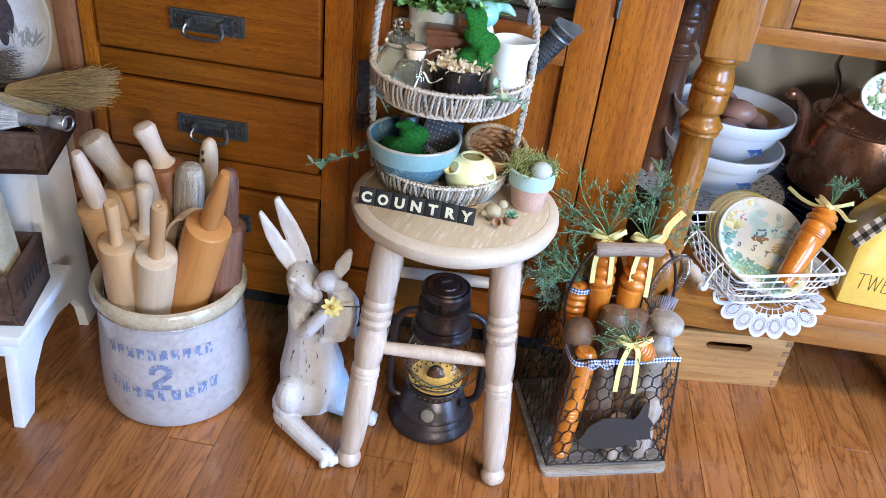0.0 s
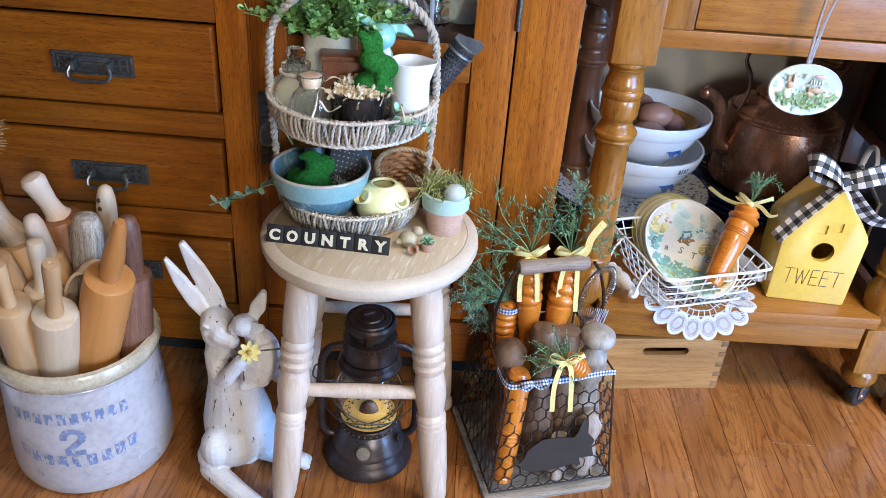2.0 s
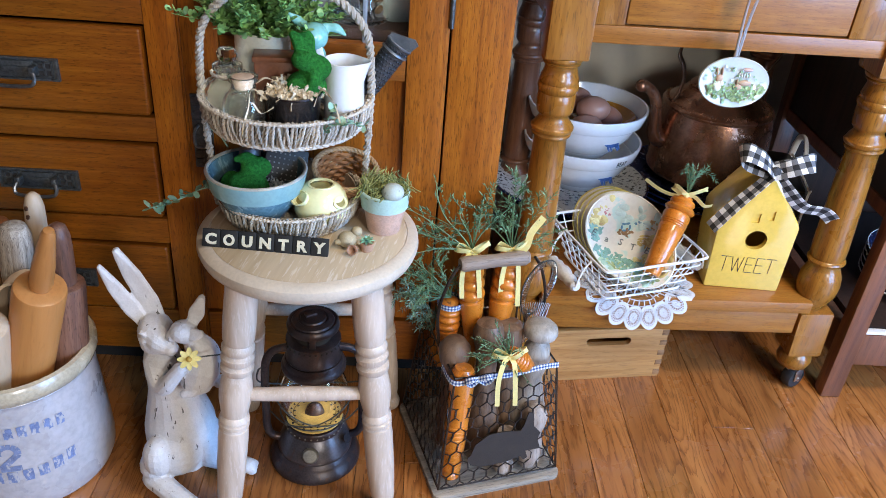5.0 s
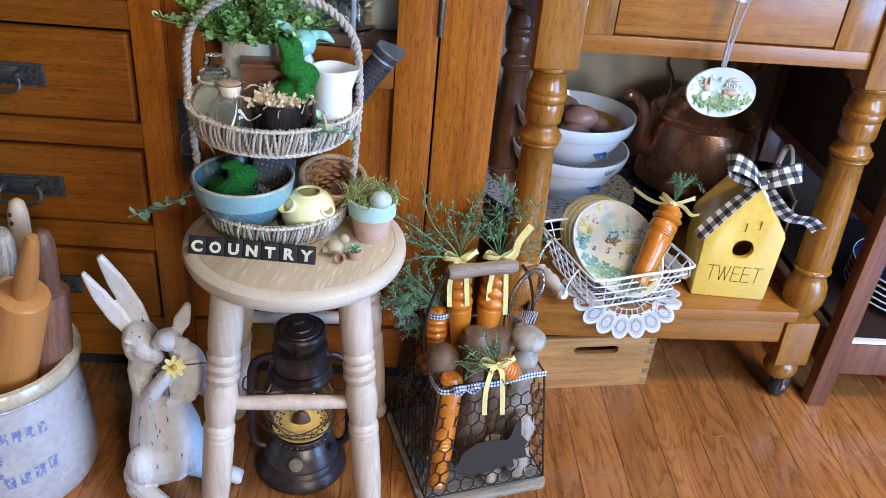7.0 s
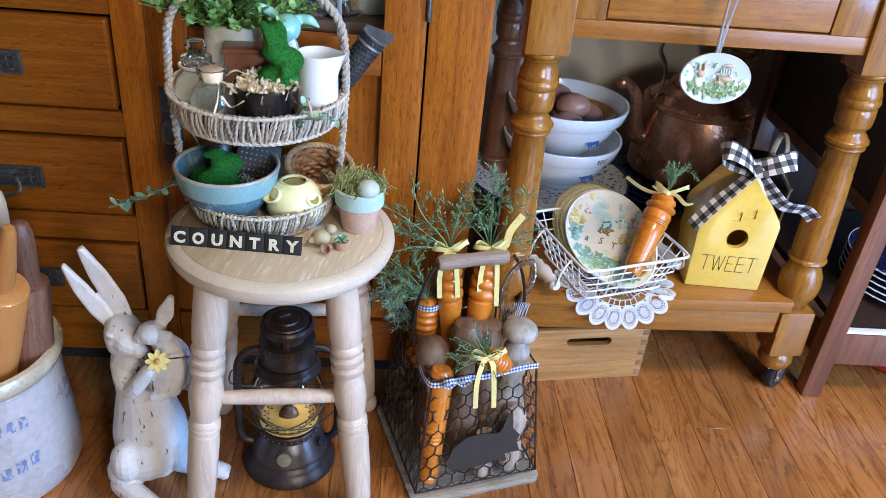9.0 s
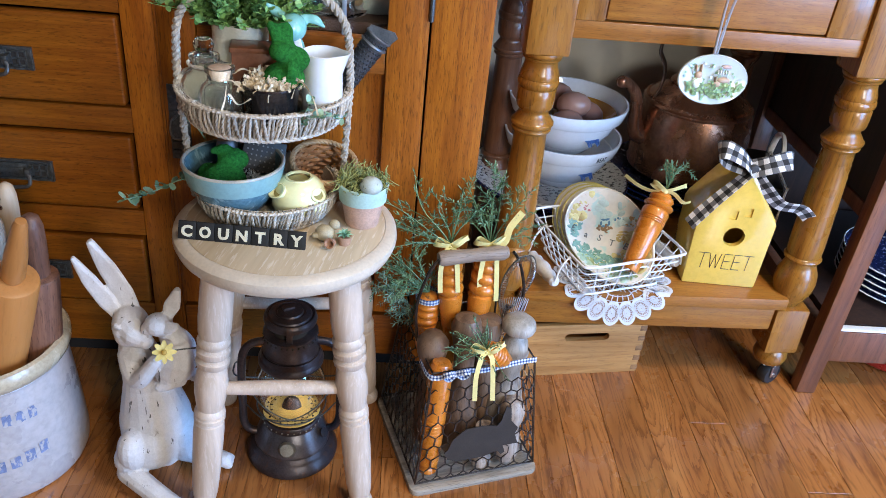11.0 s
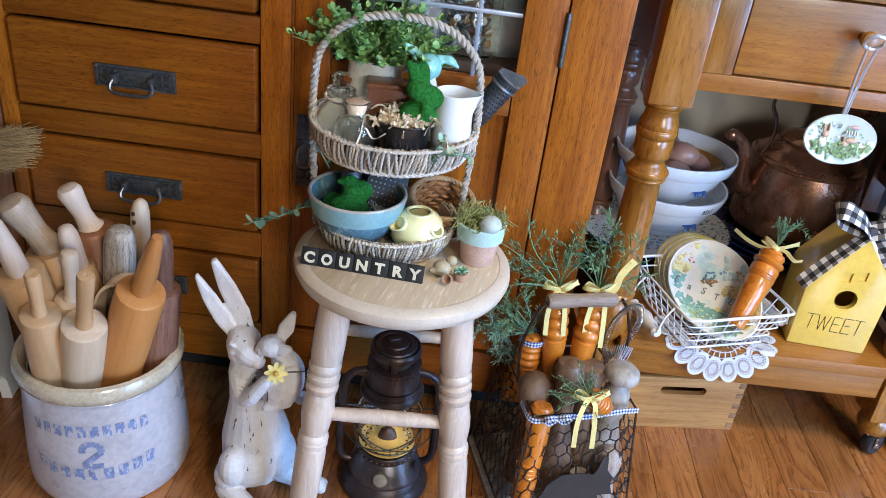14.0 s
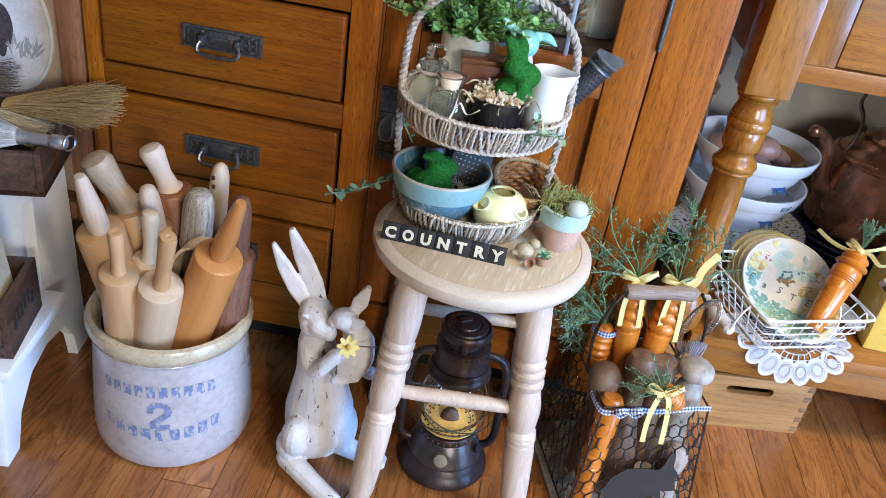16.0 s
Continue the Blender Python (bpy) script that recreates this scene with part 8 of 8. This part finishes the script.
part("box_plate", prism(bmesh.new(), [(-0.024, 0.0), (0.024, 0.0), (0.021, 0.056), (-0.021, 0.056)], 0.020, None, 0.0015), BLACKG, gb)
tb = bmesh.new()
for j in range(8):
    for k in range(8):
        ball(tb, -0.017 + k * 0.0048, -0.0002, 0.006 + j * 0.006, 0.0010, 0.0006, 0.0010, seg=6)
part("tooth", tb, M["steel_dark"], gb, kind="stuff")
gb2 = thing("tin_shaker", pose(-0.108, 1.080, T1 + 0.036, -14, -6, 0), "small perforated tin shaker behind the moss rabbit", "shaker")
part("cylinder", lathe(bmesh.new(), [(0.0, 0.0), (0.015, 0.0), (0.015, 0.045), (0.013, 0.050), (0.0, 0.051)], 24), TIN, gb2)

# pale yellow pocket pot
YP = paint("butter_yellow_glaze", (0.83, 0.80, 0.44), 0.16, 0.05, 20.0, 0.03, coat=0.5)
yp = thing("pocket_pot", pose(-0.006, 1.046, T1 + 0.0005, 0, 0, 6) @ Matrix.Diagonal((1.05, 1.0, 0.80, 1)), "small butter-yellow pottery strawberry pot", "pot")
ypb = part("pot", lathe(bmesh.new(), [(0.0, 0.0), (0.026, 0.0), (0.030, 0.003), (0.0365, 0.022), (0.0370, 0.036), (0.0320, 0.056), (0.0250, 0.066), (0.0185, 0.070), (0.0180, 0.072), (0.0150, 0.072), (0.0155, 0.068), (0.022, 0.062), (0.030, 0.050), (0.033, 0.034), (0.027, 0.006), (0.0, 0.005)], 44), YP, yp)
# darker yellow discs put the shade within the pockets into colour
POTIN = paint("shaded_pot_inside", (0.30, 0.25, 0.08), 0.7)
spout_at = align((-0.017, -0.012, 0.044), (-0.034, -0.026, 0.064)) @ Matrix.Scale(0.90, 4)
part("pocket", ring_lathe(bmesh.new(), [(0.0115, 0.0), (0.0120, 0.012), (0.0150, 0.0215), (0.0150, 0.0235), (0.0130, 0.0240), (0.0100, 0.0130), (0.0090, 0.0)], 28, spout_at), YP, yp)
part("pocket_opening", lathe(bmesh.new(), [(0.0, 0.0), (0.0106, 0.0), (0.0106, 0.0012), (0.0, 0.0010)], 20, spout_at @ pose(0, 0, 0.0140)), POTIN, yp)
hole_at = align((0.0240, -0.0215, 0.0500), (0.0340, -0.0305, 0.0590))
part("pocket", ring_lathe(bmesh.new(), [(0.0080, -0.004), (0.0120, -0.002), (0.0122, 0.0020), (0.0102, 0.0034), (0.0084, 0.0022)], 24, hole_at), YP, yp)
part("pocket_opening", lathe(bmesh.new(), [(0.0, 0.0), (0.0092, 0.0), (0.0092, 0.0010), (0.0, 0.0010)], 20, hole_at), POTIN, yp)
# mouth disc darkened for the shade inside the pot
part("mouth", lathe(bmesh.new(), [(0.0, 0.064), (0.0158, 0.064), (0.0158, 0.0655), (0.0, 0.065)], 24), paint("pot_inside", (0.30, 0.26, 0.10), 0.7), yp)

# small brown wicker basket
# brown willow, its colour deepened for the upper tray's shade inside the basket
WICK = wood("brown_willow", (0.22, 0.095, 0.042), (0.46, 0.24, 0.105), "x", 0.6, 3.0, 0.4, bump=0.5)
wk = thing("wicker_basket", pose(0.018, 1.114, T1 + 0.001, 14, 6, 0) @ Matrix.Diagonal((0.92, 0.92, 0.80, 1)), "small brown willow basket with a braided rim", "basket")
wbm = bmesh.new()
for j in range(8):
    z = 0.004 + j * 0.0082
    rr = 0.034 + 0.014 * (z / 0.066)
    pts = []
    for k in range(96):
        a = 2 * math.pi * k / 96
        q = rr + 0.0026 * math.sin(12 * a + math.pi * (j % 2))
        pts.append((q * math.cos(a), q * math.sin(a), z))
    tube(wbm, pts, 0.0042, 5, True)
part("weave", wbm, WICK, wk)
for k in range(24):
    a = 2 * math.pi * k / 24
    part("stake", tube(bmesh.new(), [(0.034 * math.cos(a), 0.034 * math.sin(a), 0.0), (0.049 * math.cos(a), 0.049 * math.sin(a), 0.070)], 0.0018, 5), WICK, wk)
part("braided_rim", rope(bmesh.new(), [(0.050 * math.cos(a), 0.050 * math.sin(a), 0.072) for a in np.linspace(0, 2 * math.pi, 80)[:-1]], 0.0046, 45, 3, 6, closed=True), wood("pale_willow", (0.36, 0.22, 0.11), (0.58, 0.40, 0.22), "x", 0.6, 3.0, 0.4), wk)
part("bottom", lathe(bmesh.new(), [(0.0, 0.0), (0.035, 0.0), (0.035, 0.004), (0.0, 0.004)], 24), WICK, wk)
part("side_loop", rope(bmesh.new(), smooth_path([(0.030, -0.036, 0.070), (0.044, -0.046, 0.080), (0.052, -0.040, 0.060), (0.048, -0.022, 0.066)], 8), 0.0045, 45, 2, 6), WICK, wk)

# terracotta pot with moss and a speckled egg
tc = thing("terracotta_pot", pose(0.0835, 1.046, SEAT) @ Matrix.Diagonal((1, 1, 0.90, 1)), "small terracotta pot with a mint rim, moss and an egg", "pot")
part("pot", lathe(bmesh.new(), [(0.0, 0.0), (0.0225, 0.0), (0.0240, 0.002), (0.0300, 0.046), (0.0285, 0.048), (0.021, 0.006), (0.0, 0.005)], 40), paint("terracotta", (0.62, 0.39, 0.29), 0.75, 0.18, 40.0, 0.3), tc)
part("rim_band", lathe(bmesh.new(), [(0.0295, 0.044), (0.0335, 0.044), (0.0355, 0.070), (0.0345, 0.071), (0.0315, 0.071), (0.0290, 0.046), (0.0295, 0.044)], 40), paint("mint_chalk_paint", (0.44, 0.62, 0.56), 0.7, 0.12, 40.0, 0.2), tc, "mint painted rim band")
soil = bmesh.new()
ball(soil, 0, 0, 0.062, 0.030, 0.030, 0.012)
part("soil", soil, paint("dark_moss_base", (0.05, 0.055, 0.02), 0.95, 0.4, 90.0, 0.8), tc)
mo = bmesh.new()
r = random.Random(8)
for _ in range(420):
    a, q = r.uniform(0, 6.28), 0.030 * math.sqrt(r.random())
    p = Vector((q * math.cos(a), q * math.sin(a) + 0.004, 0.066))
    d = Vector((r.uniform(-1, 1), r.uniform(-1, 1), r.uniform(0.1, 1.4))).normalized()
    L = r.uniform(0.010, 0.030)
    side = d.orthogonal()
    pts = [p + d * (L * t / 5) + side * (0.006 * math.sin(t * 0.9 + a)) for t in range(6)]
    tube(mo, pts, 0.0007, 4)
part("moss", mo, leafy("dried_moss", (0.07, 0.11, 0.03), (0.34, 0.36, 0.13), 0.85), tc, "tangled green and straw moss", kind="stuff")
se = bmesh.new()
ball(se, 0, 0, 0, 0.0160, 0.0145, 0.0130)
ob = part("speckled_egg", se, paint("speckled_mint_egg", (0.48, 0.54, 0.49), 0.5, 0.15, 60.0, 0.15, second=(0.20, 0.21, 0.19), amount=0.62))
put(ob, 0.095, 1.024, SEAT + 0.0710, 0, 0, 0)
tagged(ob, "pale grey-green speckled egg on moss", "egg")

# tiny shell pots with a succulent
sh = thing("miniature_bird", pose(0.044, 0.986, SEAT, 0, 0, 0), "beige stone miniature beside a tiny green succulent", "ornament")
BEIGE = paint("beige_resin", (0.44, 0.36, 0.22), 0.6, 0.2, 70.0, 0.2)
sbm = bmesh.new()
ball(sbm, -0.008, 0.004, 0.012, 0.014, 0.012, 0.012)
ball(sbm, 0.004, 0.010, 0.022, 0.008, 0.008, 0.007)
limb(sbm, [(-0.010, 0.002, 0.012), (-0.022, -0.002, 0.010)], [0.007, 0.004])
part("stone_body", sbm, BEIGE, sh)
part("tiny_pot", lathe(bmesh.new(), [(0.0, 0.0), (0.005, 0.0), (0.0075, 0.013), (0.006, 0.013), (0.0, 0.004)], 20, pose(0.004, -0.012, 0.007, 70, 0, -20)), paint("tiny_terracotta", (0.38, 0.20, 0.12), 0.7, 0.2, 90.0, 0.2), sh)
part("tiny_pot", lathe(bmesh.new(), [(0.0, 0.0), (0.008, 0.0), (0.010, 0.013), (0.008, 0.013), (0.0, 0.008)], 20, pose(0.019, -0.002, 0.0)), paint("tiny_terracotta_upright", (0.42, 0.24, 0.15), 0.7, 0.2, 90.0, 0.2), sh)
suc = bmesh.new()
for ring, (el, ln) in enumerate(((0.1, 0.013), (0.5, 0.011), (1.0, 0.008))):
    for k in range(8):
        a = 2 * math.pi * (k + 0.5 * ring) / 8
        leaf(suc, Vector((0.019, -0.002, 0.014)), Vector((math.cos(a) * math.cos(el), math.sin(a) * math.cos(el), math.sin(el))), Vector((0, 0, 1)), ln, 0.0055, 0.2)
part("succulent", suc, leafy("succulent_green", (0.16, 0.36, 0.22), (0.34, 0.58, 0.40)), sh, "tiny mint green succulent")

# letter tiles
TILE = paint("black_chalk_tile", (0.008, 0.008, 0.008), 0.6, 0.3, 60.0, 0.15)
BONE = paint("bone_white_paint", (0.66, 0.60, 0.44), 0.5, 0.15, 60.0, 0.1)
sign = thing("letter_sign", pose(-0.0735, 0.9655, SEAT, 0, 0, -4.0), "black letter tiles spelling a word in bone white", "sign")
for k, ch in enumerate("COUNTRY"):
    x = (k - 3) * 0.0246
    tilt = pose(x, 0, 0.0, -24, 0, 0)
    t = part("letter_tile", solid(0, 0.003, 0.0125, 0.0240, 0.006, 0.0245, 0.0008, tilt), TILE, sign)
    lettering("letter", ch, 0.0200, 0.0004, BONE, t, tilt @ pose(0, -0.0006, 0.0048, 90, 0, 0) @ Matrix.Diagonal((1.08 if ch != "O" else 0.95, 1, 1, 1)), "bone white raised letter", bold=0.0009)

# vine trails
VINE = leafy("eucalyptus_leaf", (0.10, 0.20, 0.12), (0.27, 0.42, 0.29))


def vine(name, pts, seed, label, size=0.009):
    r = random.Random(seed)
    bm = bmesh.new()
    p = smooth_path(pts, 8)
    tube(bm, p, 0.0011, 5)
    for k in range(3, len(p), 2):
        for s in range(2):
            w = Vector((r.uniform(-1, 1), r.uniform(-1, 1), r.uniform(-0.4, 1.0)))
            round_leaf(bm, p[k], w, Vector((r.uniform(-0.4, 0.4), r.uniform(-0.4, 0.4), 1)), size * r.uniform(0.8, 1.2), size * r.uniform(0.6, 0.9))
    t = part(name, bm, VINE)
    return tagged(t, label, "greenery")


vine("vine_sprig", [(-0.150, 1.07, SEAT + 0.042), (-0.176, 1.062, SEAT + 0.040), (-0.200, 1.052, SEAT + 0.030), (-0.226, 1.042, SEAT + 0.022), (-0.246, 1.036, SEAT + 0.018)], 3, "trailing green sprig hanging from the lower tier", 0.0135)
vine("vine_sprig", [(-0.150, 1.12, SEAT + 0.08), (-0.165, 1.12, SEAT + 0.105), (-0.168, 1.10, SEAT + 0.120), (-0.16, 1.09, SEAT + 0.13)], 6, "green sprig behind the lower tier")
vine("vine_sprig", [(-0.010, 1.000, T2 + 0.010), (0.015, 0.995, T2 + 0.026), (0.038, 0.996, T2 + 0.030), (0.056, 1.002, T2 + 0.024)], 9, "blue-green sprig lying at the front of the top tier", 0.011)
vine("vine_sprig", [(0.000, 0.998, T2 + 0.012), (0.012, 0.992, T2 + 0.040), (0.020, 0.994, T2 + 0.052)], 12, "blue-green sprig standing in the top tier", 0.011)

# ---- the white step bench, trays and picture at the side ----
WP = paint("white_chalk_paint", (0.74, 0.75, 0.76), 0.45, 0.05, 12.0, 0.08)
bench = thing("step_bench", pose(-0.80, 0.985, 0, 0, 0, 8), "white painted two-step wooden bench with shaped ends", "bench")
side = [(-0.160, 0.0), (-0.120, 0.0), (-0.100, 0.060), (-0.050, 0.100), (0.010, 0.110), (0.080, 0.095), (0.110, 0.050), (0.115, 0.0), (0.165, 0.0), (0.150, 0.385), (0.030, 0.385), (0.022, 0.190), (-0.130, 0.190)]
for x in (0.105, -0.30):
    part("end_panel", prism(bmesh.new(), side, 0.018, pose(x, 0, 0, 0, 0, 90), 0.002), WP, bench)
part("lower_step", solid(-0.095, -0.075, 0.199, 0.47, 0.20, 0.020, 0.005), WP, bench)
part("upper_step", solid(-0.110, 0.088, 0.394, 0.42, 0.15, 0.020, 0.005), WP, bench)
part("riser", solid(-0.105, 0.035, 0.29, 0.40, 0.012, 0.19, 0.002), WP, bench)
part("apron", solid(-0.105, -0.140, 0.165, 0.40, 0.012, 0.045, 0.002), WP, bench)

WALN = wood("dark_walnut_tray", (0.034, 0.017, 0.011), (0.120, 0.060, 0.038), "y", 0.5, 1.0, 0.5, bump=0.5)


def wood_tray(name, m, sx, sy, h, label, t=0.010):
    e = thing(name, m, label, "tray")
    part("floor_board", solid(0, 0, 0.006, sx, sy, 0.010, 0.001), WALN, e)
    for s in (-1, 1):
        part("side_wall", solid(s * (sx / 2 - t / 2), 0, h / 2 + 0.001, t, sy, h, 0.0015), WALN, e)
        part("end_wall", solid(0, s * (sy / 2 - t / 2), h / 2 + 0.001, sx - 2 * t, t, h, 0.0015), WALN, e)
    for s in (-1, 1):
        for z in (0.25, 0.7):
            part("nail", lathe(bmesh.new(), [(0.0, -0.0012), (0.0024, -0.0008), (0.0026, 0.0)], 10, pose(sx / 2 - 0.012, s * 0, h * z, 90, 0, 0) @ pose(0, 0, -0 + (sy / 2 + 0.0002) * 1)), M["iron"], e)
    return e


up = wood_tray("wooden_tray", bench.matrix_basis @ pose(-0.034, 0.058, 0.4045, 0, 0, 8), 0.34, 0.20, 0.068, "dark walnut tray holding old brushes on the bench")
lowt = wood_tray("wooden_tray", bench.matrix_basis @ pose(0.044, -0.092, 0.2095, 0, 0, 6), 0.17, 0.130, 0.090, "dark stencilled wooden box with old cards on the bench")
st = bmesh.new()
r = random.Random(3)
for k in range(6):
    box(st, 0.0855, -0.04 + 0.014 * k, 0.052 + r.uniform(-0.008, 0.008), 0.0012, 0.008, 0.020)
part("stencil_mark", st, paint("black_stencil", (0.012, 0.010, 0.010), 0.8), lowt, "faint black stencilled marks", kind="stuff")
for k, (c, h) in enumerate((((0.48, 0.40, 0.27), 0.196), ((0.16, 0.14, 0.15), 0.186), ((0.62, 0.57, 0.48), 0.205), ((0.40, 0.16, 0.14), 0.190), ((0.66, 0.60, 0.50), 0.200), ((0.30, 0.26, 0.25), 0.195), ((0.60, 0.52, 0.40), 0.200), ((0.50, 0.42, 0.32), 0.190))):
    b = thing("old_card_book", lowt.matrix_basis @ pose(0.064 - 0.0165 * k, 0.004, 0.0115, 0, -5, 0), "thin old booklet with worn cream pages in the box", "book", "booklets in the wooden box")
    part("cover", solid(0, -0.010, h / 2, 0.012, 0.064, h, 0.0012), paint("worn_paper_cover", c, 0.8, 0.2, 40.0, 0.2), b)

# brushes
BRIST = leafy("straw_bristle", (0.30, 0.18, 0.068), (0.50, 0.34, 0.145), 0.8)
GREYB = leafy("grey_bristle", (0.30, 0.28, 0.26), (0.60, 0.57, 0.53), 0.8)
DARKB = leafy("dark_bristle", (0.07, 0.05, 0.032), (0.22, 0.165, 0.11), 0.8)


def bristles(n, L, r0, r1, seed, bend=0.0, flat=0.4):
    """Hairs fanning along x from a bound end."""
    r = random.Random(seed)
    bm = bmesh.new()
    for _ in range(n):
        a, q = r.uniform(0, 6.28), math.sqrt(r.random())
        y, z = q * math.cos(a), q * math.sin(a) * flat
        ln = L * r.uniform(0.72, 1.08)
        pts = [(ln * t, (r0 + (r1 - r0) * t) * y + r.uniform(-0.005, 0.005) * t * t + r.uniform(-0.001, 0.001), (r0 + (r1 - r0) * t) * z + bend * t * t + r.uniform(-0.006, 0.006) * t * t) for t in (0.0, 0.35, 0.7, 1.0)]
        tube(bm, pts, [0.0007, 0.0006, 0.0005, 0.0003], 3)
    return bm


b1 = thing("straw_brush", pose(-0.758, 1.085, 0.492, 0, -7, 9), "straw-coloured whisk broom with splayed bristles", "brush")
part("bristle", bristles(1100, 0.155, 0.016, 0.056, 1, 0.0, 0.5), BRIST, b1, kind="stuff")
part("binding", rope(bmesh.new(), [(0.004 + 0.0006 * k, 0.015 * math.cos(k * 0.5), 0.007 * math.sin(k * 0.5)) for k in range(40)], 0.0016, 20, 2, 4), M["iron"], b1)
b2 = thing("straw_brush", pose(-0.90, 1.045, 0.498, 0, 4, 4), "pale straw hearth brush lying in the tray", "brush")
part("bristle", bristles(800, 0.215, 0.020, 0.032, 2, -0.016, 0.5), leafy("pale_straw_bristle", (0.38, 0.28, 0.13), (0.62, 0.50, 0.28), 0.8), b2, kind="stuff")
b3 = thing("round_brush", pose(-0.690, 1.006, 0.486, 0, 0, 187), "grey bristle brush with a tarnished metal handle", "brush")
part("bristle", bristles(1000, 0.110, 0.013, 0.050, 3, 0.004, 0.8), GREYB, b3, kind="stuff")
part("ferrule", lathe(bmesh.new(), [(0.0, -0.066), (0.008, -0.066), (0.0105, -0.060), (0.0105, -0.046), (0.008, -0.043), (0.0085, -0.010), (0.0105, -0.004), (0.0115, 0.004), (0.0, 0.004)], 24, pose(0, 0, 0, 0, 90, 0)), paint("tarnished_silver", (0.52, 0.52, 0.52), 0.28, 0.25, 60.0, 0.1, metal=0.75), b3)
part("hang_ring", tube(bmesh.new(), [(-0.070 + 0.004 * math.cos(a), 0.011 * math.cos(a), 0.011 * math.sin(a)) for a in np.linspace(0, 2 * math.pi, 24)[:-1]], 0.0016, 6, True), M["steel"], b3)
b4 = thing("dark_brush", pose(-0.905, 1.085, 0.495, 0, -10, 16), "dark horsehair brush behind the straw ones", "brush")
part("bristle", bristles(500, 0.14, 0.02, 0.045, 4, -0.004, 0.6), DARKB, b4, kind="stuff")

# framed oval picture leaning beside the cabinet
pic = thing("framed_picture", pose(-0.842, 1.170, 0.30, 0, 0, 0), "wooden framed oval print with a white mat edge", "picture")
part("mat_board", solid(0, 0.030, 0.36, 0.30, 0.004, 0.74), paint("tan_mat_board", (0.54, 0.38, 0.27), 0.8, 0.10, 30.0, 0.1), pic)
FRM = wood("brown_picture_frame", (0.16, 0.060, 0.024), (0.32, 0.135, 0.060), "z", 0.4, 1.0, 0.4)
for x in (-0.155, 0.1475):
    part("frame_bar", solid(x, 0.016, 0.36, 0.034, 0.052, 0.80, 0.005), FRM, pic)
part("frame_bar", solid(-0.004, 0.016, -0.023, 0.269, 0.052, 0.034, 0.005), FRM, pic)
OX, OZ = 0.018, 0.270
part("print", lathe(bmesh.new(), [(0.0, 0.0), (0.100, 0.0), (0.100, 0.001), (0.0, 0.001)], 56, pose(OX, 0.0275, OZ, 90, 0, 0), None, (0.80, 1.06)), paint("pale_sepia_print", (0.80, 0.76, 0.75), 0.7, 0.12, 24.0, 0.05), pic, "pale sepia oval print")
part("oval_edge", tube(bmesh.new(), [(OX + 0.081 * math.cos(a), 0.026, OZ + 0.107 * math.sin(a)) for a in np.linspace(0, 2 * math.pi, 64)[:-1]], 0.0034, 8, True), M["white_trim"], pic)
pr = bmesh.new()
for x, z, sx, sz in ((0.000, 0.000, 0.019, 0.036), (-0.020, 0.018, 0.020, 0.028), (-0.006, -0.030, 0.010, 0.022)):
    ball(pr, OX + x, 0.0262, OZ + z, sx, 0.0008, sz, seg=14)
part("printed_shape", pr, paint("dark_print_ink", (0.10, 0.075, 0.080), 0.7, 0.5, 120.0, 0.0), pic, "dark printed shape")
pg = bmesh.new()
for k in range(34):
    x = OX + 0.010 + 0.045 * r.random()
    leaf(pg, Vector((x, 0.0258, OZ - 0.052 + 0.022 * r.random())), Vector((r.uniform(-0.9, 0.9), 0, 1)), Vector((0, -1, 0)), 0.024, 0.004, 0.05)
part("printed_grass", pg, paint("grey_print_ink", (0.46, 0.43, 0.42), 0.7), pic, "grey printed grasses", kind="stuff")

# ---- oak strip floor, plank by plank ----
floor_ob = bpy.data.objects["floor"]
PW = 0.083
prng = random.Random(12)
plank_mesh = {}


def plank_of(length):
    key = round(length, 2)
    if key not in plank_mesh:
        bm = solid(0, 0, -0.005, PW - 0.0008, key - 0.0016, 0.010, 0.0003, seg=1)
        me = bpy.data.meshes.new("plank")
        bmesh.ops.recalc_face_normals(bm, faces=bm.faces[:])
        bm.to_mesh(me)
        bm.free()
        me.materials.append(M["plank"])
        plank_mesh[key] = me
    return plank_mesh[key]


far_planks = bmesh.new()
for c in range(-37, 24):
    x = 0.7575 + c * PW
    if not -2.3 < x < 2.2:
        continue
    y = 1.151 if c == 0 else 1.94 - prng.uniform(0.0, 0.5)
    cuts = [y]
    while cuts[-1] > -2.4:
        cuts.append(round(cuts[-1] - prng.choice((0.62, 0.85, 1.1, 1.3)), 3))
    cuts = [1.94] + cuts
    for a, b in zip(cuts, cuts[1:]):
        b = max(b, -2.52)
        L = round(a - b, 2)
        if L < 0.05:
            continue
        if -1.15 < x < 1.55 and a > 0.45:
            ob = new("plank", plank_of(L))
            ob.parent = floor_ob
            ob.location = (x, (a + b) / 2, 0.0)
        else:
            box(far_planks, x, (a + b) / 2, -0.005, PW - 0.0009, L - 0.0009, 0.010)
part("far_planks", far_planks, M["plank"], floor_ob, smooth=0, kind="stuff")
